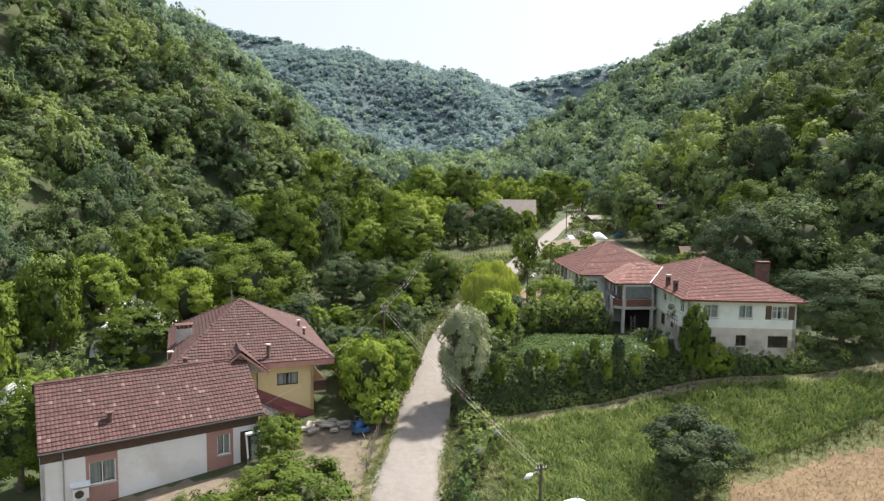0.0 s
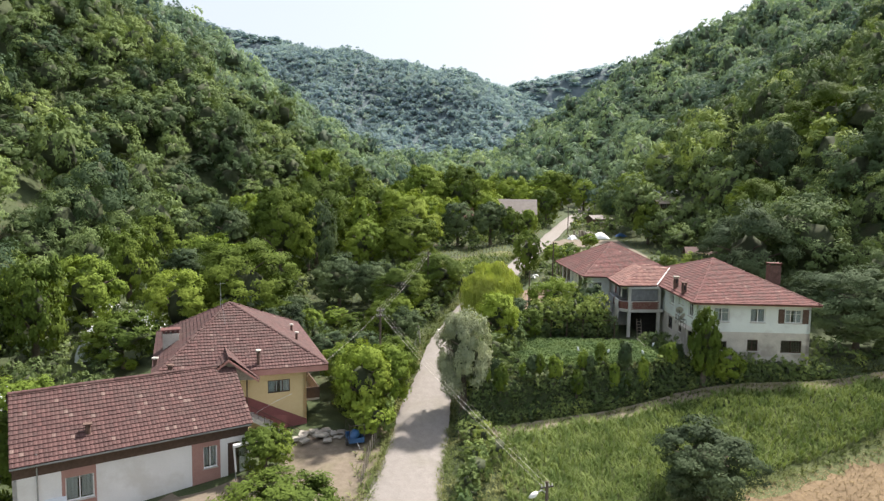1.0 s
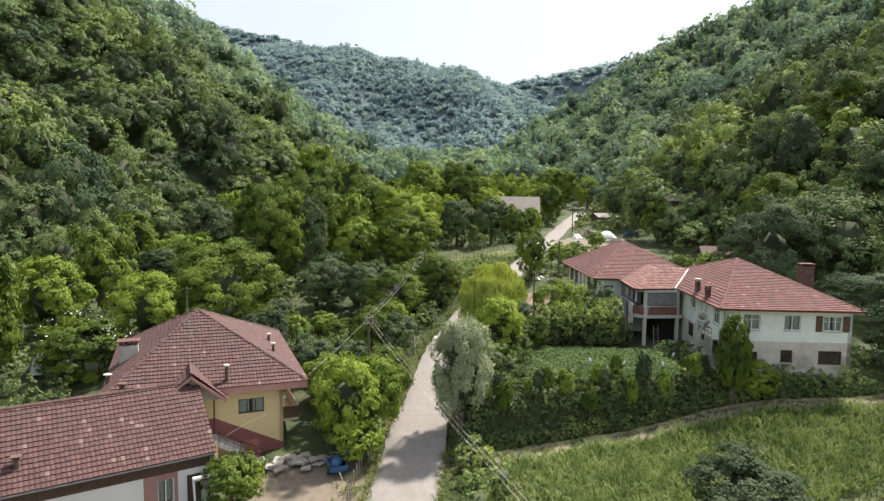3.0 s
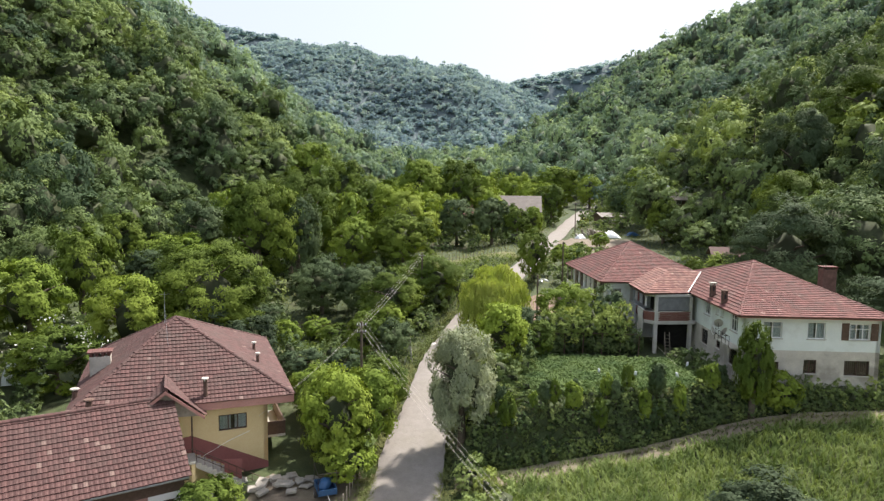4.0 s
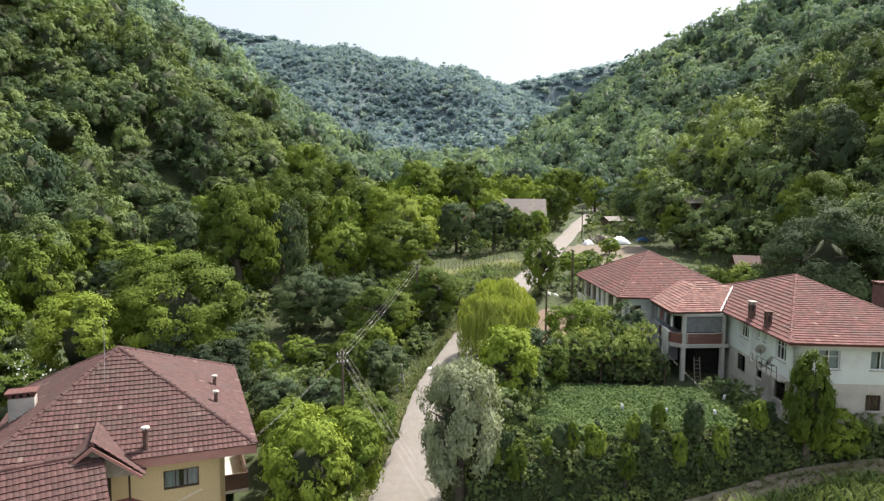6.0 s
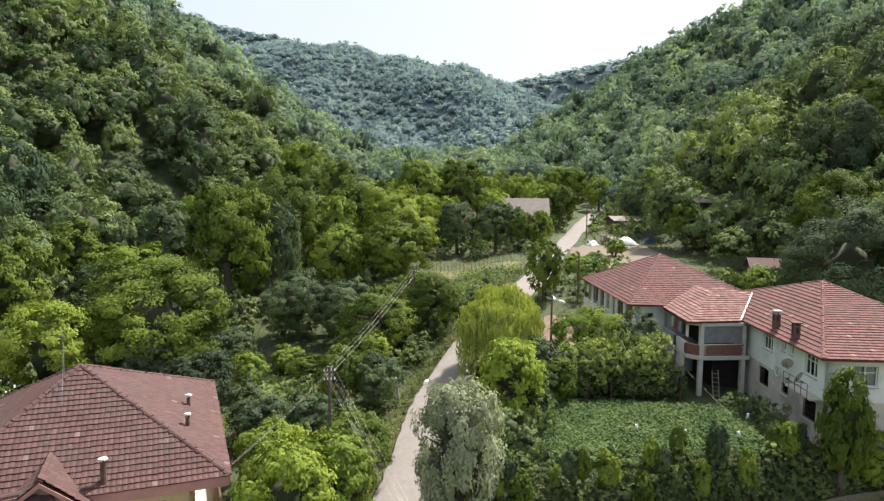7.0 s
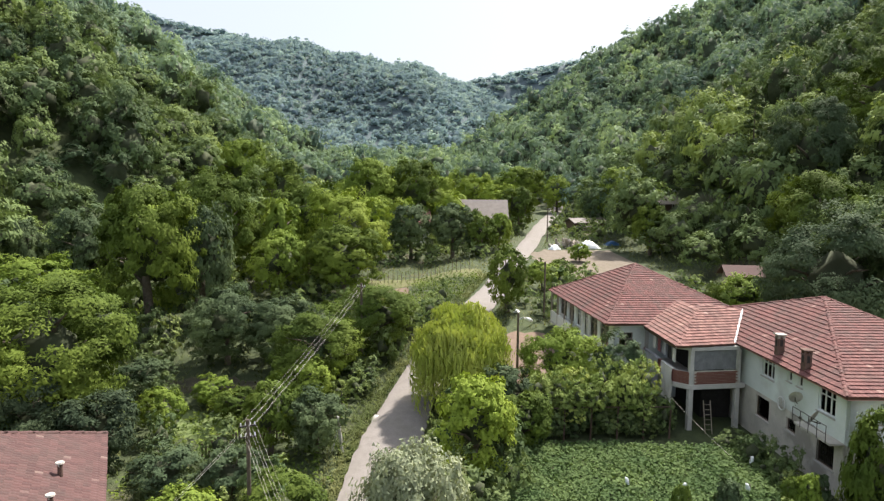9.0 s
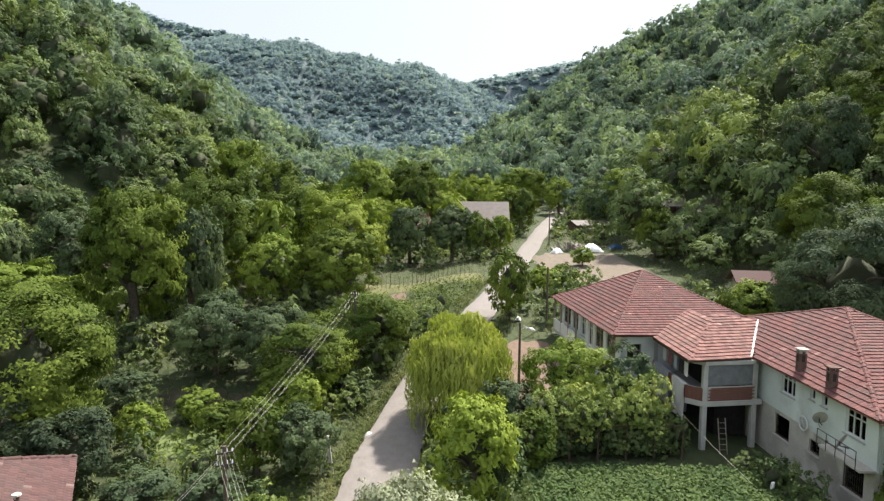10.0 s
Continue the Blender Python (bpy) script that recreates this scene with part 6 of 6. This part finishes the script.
# ---- weeping willow ----
def willow(x, y, h, w):
    t = thing("tree", pose(x, y, ground_z(x, y)), "weeping willow with drooping yellow green branches", "tree")
    rng = np.random.default_rng(71)
    C, N, T = [], [], []
    for head in range(60):  # boughs that arch outwards, each with a curtain of hanging twigs
        a, r = head * 2.39996, math.sqrt((head + 0.5) / 60) * w / 2 * rng.uniform(0.85, 1.08)
        top = h * (1 - 0.40 * (r / (w / 2)) ** 2) * rng.uniform(0.84, 1.06)
        hx, hy = math.cos(a) * r, math.sin(a) * r
        for _ in range(36):
            b2, q = rng.uniform(0, math.tau), math.sqrt(rng.uniform(0, 1)) * 0.72
            sx, sy, sz = hx + math.cos(b2) * q, hy + math.sin(b2) * q, top - 0.55 * q * q
            ln = min(rng.uniform(1.2, 2.2) + 2.6 * r / (w / 2) * rng.uniform(0.4, 1), sz - 0.3)
            for s in np.linspace(0, 1, 12):
                C.append((sx + 0.22 * math.sin(s * 1.5) * math.cos(b2), sy + 0.22 * math.sin(s * 1.5) * math.sin(b2), sz - ln * s * s - 0.10 * s))
                N.append((0.6 * math.cos(b2) + 0.6 * math.cos(a), 0.6 * math.sin(b2) + 0.6 * math.sin(a), 1.1 * (1 - s)))
    C = np.array(C) + rng.normal(0, 0.06, (len(C), 3))
    N = np.array(N) + 0.5 * rng.normal(size=(len(N), 3))
    N /= np.linalg.norm(N, axis=1, keepdims=True)
    down = np.array((0, 0, -1.0)) + 0.25 * rng.normal(size=C.shape)
    b = np.cross(N, down)
    b /= np.linalg.norm(b, axis=1, keepdims=True)
    L = 0.20 * rng.uniform(0.7, 1.3, len(C))[:, None]
    V = np.stack([C - down * L + b * L * 0.26, C - down * L - b * L * 0.26, C + down * L * 1.3], 1).reshape(-1, 3)
    part("crown", soup("crown", V, np.arange(len(V)).reshape(-1, 3), LEAF_WILLOW), LEAF_WILLOW, t)
    part("trunk", trunk_mesh(5, h * 0.95, w / 2), BARK, t)


willow(5.3, 72.4, 7.0, 6.4)


# ---- poles and wires ----
def pole(x, y, h, lamp=None, arms=1, turn=0, mat=None, r=0.11):
    z = ground_z(x, y)
    p = thing("utility_pole", pose(x, y, z, 0, 0, turn), "weathered wooden utility pole with wires" if not lamp else "wooden street lamp pole with wires", "utility pole", "utility poles")
    part("pole", Build().tube([(0, 0, -0.5), (0, 0, h)], [r, r * 0.75], 9), mat or POLE_WOOD, p)
    for k in range(arms):
        arm = part("crossarm", Build().box(-0.36, -0.04, h - 0.33 - k * 0.5, 0.36, 0.04, h - 0.26 - k * 0.5), IRON, p)
        for sx in (-0.3, -0.1, 0.1, 0.3):
            part("insulator", Build().tube([(sx, 0, h - 0.25 - k * 0.5), (sx, 0, h - 0.12 - k * 0.5)], [0.03, 0.02], 7), WHITE, arm)
    if lamp:
        l = part("lamp_arm", Build().tube([(0, 0, h - 0.6), (-0.35, -0.1, h - 0.35), (-0.7, -0.15, h - 0.45)], [0.03, 0.03, 0.03], 6), METAL, p)
        part("lamp_head", Build().tube([(-0.62, -0.14, h - 0.40), (-0.85, -0.16, h - 0.52), (-1.1, -0.18, h - 0.6)], [0.07, 0.15, 0.05], 9), WHITE, l, "white street lamp head", smooth=True)
    return Vector((x, y, z + h))


def wires(p, q, n, sag, spread_=0.32, label="overhead wires along the road", r=0.0036, drop=0.2):
    w = thing("overhead_wires", pose(0, 0, 0), label, "wires", "overhead wires")
    d = (q - p).normalized()
    sd = Vector((d.y, -d.x, 0))
    for k in range(n):
        u = -spread_ + 2 * spread_ * k / max(1, n - 1)
        pts = [p.lerp(q, s) + sd * u - Vector((0, 0, drop + sag * 4 * s * (1 - s) + (0.12 if k % 2 else 0))) for s in [i / 14 for i in range(15)]]
        part("wire", Build().tube(pts, [r] * 15, 4, False), CEMENT, w)


p0 = pole(5.3, 32.9, 6.0, True, turn=20)
p1 = pole(-5.6, 57.0, 7.2, turn=20, arms=2)
p2 = pole(-2.0, 79.2, 6.6, turn=-20)
p3 = pole(10.1, 76.4, 5.2, True, 0, turn=160)
p4 = pole(15.0, 89.0, 5.5, arms=0)
p5 = pole(26.3, 137.0, 6.0, arms=1)
wires(p0, p1, 5, 0.35)
wires(p1, p2, 5, 0.25)
wires(p1, YM @ Vector((8.6, -0.1, 1.3)), 2, 0.3, 0.15, "service cables to the yellow house", 0.006)
wires(p3, HV @ Vector((vx0, 13.0, 5.7)), 2, 0.2, 0.1, "service cables to the farmhouse")
wires(Vector((16.5, 64.5, 4.6)), Vector((19.0, 60.5, 1.8)), 1, 0.1, 0.0, "thin line from arbour to garden", 0.006, 0)
old = thing("concrete_post", pose(-2.4, 66.8, ground_z(-2.4, 66.8), 0, -6, 0), "leaning pale post with insulators at the roadside", "post")
part("shaft", Build().box(-0.09, -0.09, -0.3, 0.09, 0.09, 2.1), CONCRETE, old, bevel=0.02)
part("strut", Build().tube([(-0.7, 0, -0.2), (-0.05, 0, 1.7)], [0.05, 0.05], 6), WHITE, old)
part("insulator", Build().tube([(0, 0, 2.1), (0, 0, 2.28)], [0.09, 0.07], 8), WHITE, old)


# ---- distant buildings ----
def cottage(x, y, w, d, eave, ridge, turn, roof_mat, wall_mat, label, gable_x=True):
    """A small far house: walls, gable roof, window and door."""
    z = ground_z(x, y)
    c = thing("cottage", pose(x, y, z, 0, 0, turn), label, "house", "distant houses")
    part("wall", Build().prism([(-w / 2, -d / 2, -1), (w / 2, -d / 2, -1), (w / 2, -d / 2, eave), (-w / 2, -d / 2, eave)], (0, d, 0)), wall_mat, c)
    b = Build()
    for s in (-1, 1):
        b.prism([(-w / 2 - 0.5, s * (d / 2 + 0.5), eave - 0.1), (w / 2 + 0.5, s * (d / 2 + 0.5), eave - 0.1), (w / 2 + 0.5, 0, ridge), (-w / 2 - 0.5, 0, ridge)], (0, 0, 0.12))
    part("roof", b, roof_mat, c)
    part("gable", Build().prism([(-w / 2, -d / 2, eave), (-w / 2, d / 2, eave), (-w / 2, 0, ridge - 0.1)], (w, 0, 0)), wall_mat, c)
    for u in (-w * 0.25, w * 0.2):
        window(c, side(0, -d / 2 - 0.14, 0), u - 0.5, u + 0.5, eave * 0.45, eave * 0.45 + 1.1, bars=1, rail=0, curtain=False, sill=False)


TIN = surface("pale_roof_sheet", (0.105, 0.088, 0.078), (0.16, 0.135, 0.12), 1.2, 10, 0.7, 0.2)
cottage(16.6, 150.0, 8.6, 8.0, 4.0, 7.3, -6, TIN, WOOD_GREY, "distant house with a pale greyish brown roof")
cottage(2.8, 146.0, 6.0, 6.0, 3.8, 6.4, 8, TILE_RED, PLASTER, "distant house with a red tiled roof among trees")
cottage(48.3, 141.5, 5.6, 4.2, 1.7, 3.0, 15, WOOD_GREY, WOOD_DARK, "dark wooden shed on the slope")
cottage(18.0, 226.0, 9.0, 6.0, 5.0, 6.0, 0, PLASTIC, PLASTER, "distant white house among the trees")
cottage(51.8, 152.0, 5.0, 4.0, 2.6, 3.2, 10, PLASTIC, PLASTER, "distant white house on the slope")
cottage(-19.0, 172.0, 6.0, 5.0, 4.0, 5.6, 20, TILE_RED, WOOD_DARK, "distant house with a reddish roof under trees")
cottage(38.5, 155.5, 7.0, 4.0, 1.7, 2.5, 14, TIN, WOOD_DARK, "low shed with a pale sheet roof beside the road")
cottage(36.4, 92.0, 3.2, 2.6, 3.3, 4.2, -12, TILE_BROWN, WOOD_GREY, "low shed with an old tiled roof behind the farmhouse")


# ---- rubble, wall and sheets above the house ----
rubble = thing("rubble_heap", pose(28.6, 131.6, ground_z(28.6, 131.6)), "heap of rubble and planks beside the road", "rubble heap")
rr = random.Random(81)
for k in range(46):
    a, q = rr.uniform(0, math.tau), rr.uniform(0, 1) ** 0.6
    s = rr.uniform(0.25, 0.65)
    m = pose(math.cos(a) * q * 3.2, math.sin(a) * q * 1.8, 1.1 * (1 - q) + 0.1, rr.uniform(0, 90), rr.uniform(0, 90), rr.uniform(0, 360))
    part("plank" if k % 4 == 0 else "stone", put(Build().box(-s * (2 if k % 4 == 0 else 0.6), -s * 0.4, -s * 0.3, s * (2 if k % 4 == 0 else 0.6), s * 0.4, s * 0.3), m), (WOOD_GREY if k % 4 == 0 else STONE), rubble, bevel=0.05)


def tarp(x, y, w, d, h, turn, label, mat):
    t = thing("tarpaulin", pose(x, y, ground_z(x, y), 0, 0, turn), label, "tarpaulin", "sheets beside the road")
    n = 12
    rr = random.Random(int(x * 7))
    V = [((i / n - 0.5) * w, (j / n - 0.5) * d, h * math.sin(math.pi * i / n) ** 0.7 * math.sin(math.pi * j / n) ** 0.7 * (0.8 + 0.35 * rr.random()) + 0.02) for j in range(n + 1) for i in range(n + 1)]
    F = [(j * (n + 1) + i, j * (n + 1) + i + 1, (j + 1) * (n + 1) + i + 1, (j + 1) * (n + 1) + i) for j in range(n) for i in range(n)]
    part("sheet", Build().add(V, F), mat, t, smooth=True)


tarp(31.6, 130.4, 3.6, 2.4, 1.2, 10, "crumpled white tarpaulin over a heap", PLASTIC)
tarp(25.7, 129.0, 2.0, 1.4, 0.8, 40, "crumpled white plastic sheet", PLASTIC)
tarp(36.8, 134.0, 2.6, 1.8, 0.7, 0, "blue tarpaulin over a stack", BLUE)
retaining = thing("stone_wall", pose(0, 0, 0), "low dry stone wall beside the upper road", "wall")
rr = random.Random(83)
for row in range(4):
    for k in range(24):
        x = 34.5 + k * 0.55 + (0.27 if row % 2 else 0)
        y = 150 + k * 0.35
        part("stone", put(Build().box(-0.27, -0.22, -0.17, 0.27, 0.22, 0.17), pose(x, y, ground_z(x, y) + 0.15 + row * 0.33, rr.uniform(-6, 6), rr.uniform(-6, 6), 32 + rr.uniform(-8, 8))), STONE, retaining, bevel=0.06)


# ---- greenhouses, cart, fence ----
def polytunnel(x, y, w, ln, h, turn, label):
    t = thing("greenhouse", pose(x, y, ground_z(x, y), 0, 0, turn), label, "greenhouse", "polytunnels")
    n = 12
    V = [(math.cos(math.pi * i / n) * w / 2, yy, math.sin(math.pi * i / n) * h) for yy in (-ln / 2, -ln / 6, ln / 6, ln / 2) for i in range(n + 1)]
    F = [(j * (n + 1) + i, j * (n + 1) + i + 1, (j + 1) * (n + 1) + i + 1, (j + 1) * (n + 1) + i) for j in range(3) for i in range(n)]
    part("cover", Build().add(V, F).add(V[:n + 1], [tuple(range(n + 1))]), PLASTIC, t, smooth=True)
    for k in range(5):
        yy = -ln / 2 + ln * k / 4
        part("hoop", Build().tube([(math.cos(math.pi * i / n) * (w / 2 + 0.03), yy, math.sin(math.pi * i / n) * (h + 0.03)) for i in range(n + 1)], [0.025] * (n + 1), 5), METAL, t)


polytunnel(-34.6, 63.5, 3.0, 5.0, 2.3, 25, "plastic covered polytunnel behind the houses")
polytunnel(-33.5, 49.0, 4.0, 7.0, 2.4, 40, "pale plastic polytunnel beside the long house")
cart = thing("garden_cart", pose(-6.5, 47.6, ground_z(-6.5, 47.6), 0, 0, 20) @ Matrix.Scale(0.8, 4), "small blue metal cart parked in the yard", "cart")
part("tray", Build().box(-0.7, -1.0, 0.45, 0.7, 1.0, 0.52).box(-0.7, -1.0, 0.52, -0.64, 1.0, 0.9).box(0.64, -1.0, 0.52, 0.7, 1.0, 0.9).box(-0.64, -1.0, 0.52, 0.64, -0.94, 0.9).box(-0.64, 0.94, 0.52, 0.64, 1.0, 0.9), BLUE, cart, bevel=0.01)
part("load", Build().tube([(-0.4, -0.6, 0.75), (0.0, 0.0, 0.98), (0.35, 0.6, 0.75)], [0.3, 0.45, 0.3], 9), BLUE, cart, "blue plastic sheet", smooth=True)
for x in (-0.78, 0.78):
    wh = part("wheel", Build().tube([(x - 0.07, -0.1, 0.32), (x + 0.07, -0.1, 0.32)], [0.32, 0.32], 16), IRON, cart)
    part("hub", Build().tube([(x - 0.09, -0.1, 0.32), (x + 0.09, -0.1, 0.32)], [0.12, 0.12], 10), METAL, wh)
fr = Build()
for x in (-0.68, 0.68):
    for y in (-0.98, 0.98):
        fr.tube([(x, y, 0.5), (x, y, 2.1)], [0.025, 0.025], 5)
    fr.tube([(x, -0.98, 2.1), (x, 0.98, 2.1)], [0.025, 0.025], 5)
part("frame", fr.tube([(-0.68, -0.98, 2.1), (0.68, -0.98, 2.1)], [0.025, 0.025], 5).tube([(-0.68, 0.98, 2.1), (0.68, 0.98, 2.1)], [0.025, 0.025], 5), IRON, cart)
part("drawbar", Build().tube([(0, -1.0, 0.5), (0, -2.2, 0.4)], [0.03, 0.03], 6), METAL, cart)
slabs = thing("stone_heap", pose(-9.2, 48.4, ground_z(-9.2, 48.4) + 0.05, 0, 0, 20), "pale stone slabs and blocks heaped beside the stair", "stone heap")
rr = random.Random(97)
for k in range(22):
    a, q = rr.uniform(0, math.tau), rr.uniform(0, 1) ** 0.5
    w, d, h = rr.uniform(0.2, 0.5), rr.uniform(0.15, 0.35), rr.uniform(0.08, 0.2)
    part("stone", put(Build().box(-w, -d, 0, w, d, h), pose(math.cos(a) * q * 2.0, math.sin(a) * q * 1.2, 0.02 + 0.25 * (1 - q), rr.uniform(-9, 9), rr.uniform(-9, 9), rr.uniform(0, 180))), STONE, slabs, bevel=0.03)
fence = thing("fence", pose(0, 0, 0), "old wire and stake fence at the edge of the yard", "fence")
for k in range(14):
    y = 42.2 + k * 0.75
    x = float(road_x(y)) - 3.0 - 0.02 * k
    part("stake", Build().tube([(x, y, ground_z(x, y) - 0.2), (x + 0.04 * math.sin(k), y, ground_z(x, y) + 1.15)], [0.045, 0.035], 6), WOOD_GREY, fence)
for h in (0.35, 0.7, 1.05):
    part("wire", Build().tube([(float(road_x(42.2 + k * 0.75)) - 3.0 - 0.02 * k, 42.2 + k * 0.75, ground_z(float(road_x(42.2 + k * 0.75)) - 3.0, 42.2 + k * 0.75) + h) for k in range(14)], [0.008] * 14, 4, False), IRON, fence)
paling = thing("fence", pose(0, 0, 0), "dark wooden paling fence beside the orchard", "fence")
rr = random.Random(91)
for k in range(44):
    x, y = -10.9 + k * 0.19, 67.2 + k * 0.075
    hh = rr.uniform(0.9, 1.4)
    part("paling", put(Build().box(-0.05, -0.012, -0.2, 0.05, 0.012, hh), pose(x, y, ground_z(x, y), rr.uniform(-5, 5), rr.uniform(-5, 5), 15)), WOOD_DARK, paling)
stakes = thing("stake_fence", pose(0, 0, 0), "row of thin stakes along the clearing", "fence")
for k in range(30):
    x, y = -6 + k * 0.55, 110.5 + 0.1 * math.sin(k)
    part("stake", Build().tube([(x, y, ground_z(x, y) - 0.2), (x, y, ground_z(x, y) + rr.uniform(1.3, 2.0))], [0.03, 0.02], 5), WOOD_DARK, stakes)
shade = thing("parasol", pose(6.9, 31.0, ground_z(6.9, 31.0)), "white canvas parasol at the field edge", "parasol")
part("pole", Build().tube([(0, 0, -0.2), (0, 0, 5.3)], [0.03, 0.03], 6), METAL, shade)
part("canopy", Build().tube([(0, 0, 4.3), (0, 0, 4.45), (0, 0, 4.95), (0, 0, 5.15)], [1.25, 1.25, 0.5, 0.06], 10), PLASTIC, shade)
for k, (x, y) in enumerate(((14.6, 57.5), (19.5, 60.2), (21.0, 60.9), (12.2, 58.0), (17.8, 57.2))):
    f = thing("plastic_bag", pose(x, y, ground_z(x, y) + 0.55, 0, 0, k * 50), "white plastic bag on a garden stake", "plastic bag", "bags in the garden")
    part("bag", put(Build().tube([(0, 0, 0), (0.02, 0, 0.15), (-0.03, 0.04, 0.32), (0, 0, 0.4)], [0.03, 0.11, 0.08, 0.02], 8), pose(0, 0, 0, 20, 30, 0)), PLASTIC, f)
    part("stake", Build().tube([(0, 0, -0.8), (0, 0, 0.3)], [0.015, 0.015], 5), WOOD_GREY, f)
tarp(-0.5, 71.0, 0.8, 0.6, 0.35, 20, "crumpled yellowish sack on the verge", CLOTH_W)
tarp(12.6, 90.5, 0.8, 0.6, 0.3, 70, "white sheet beside the road", PLASTIC)
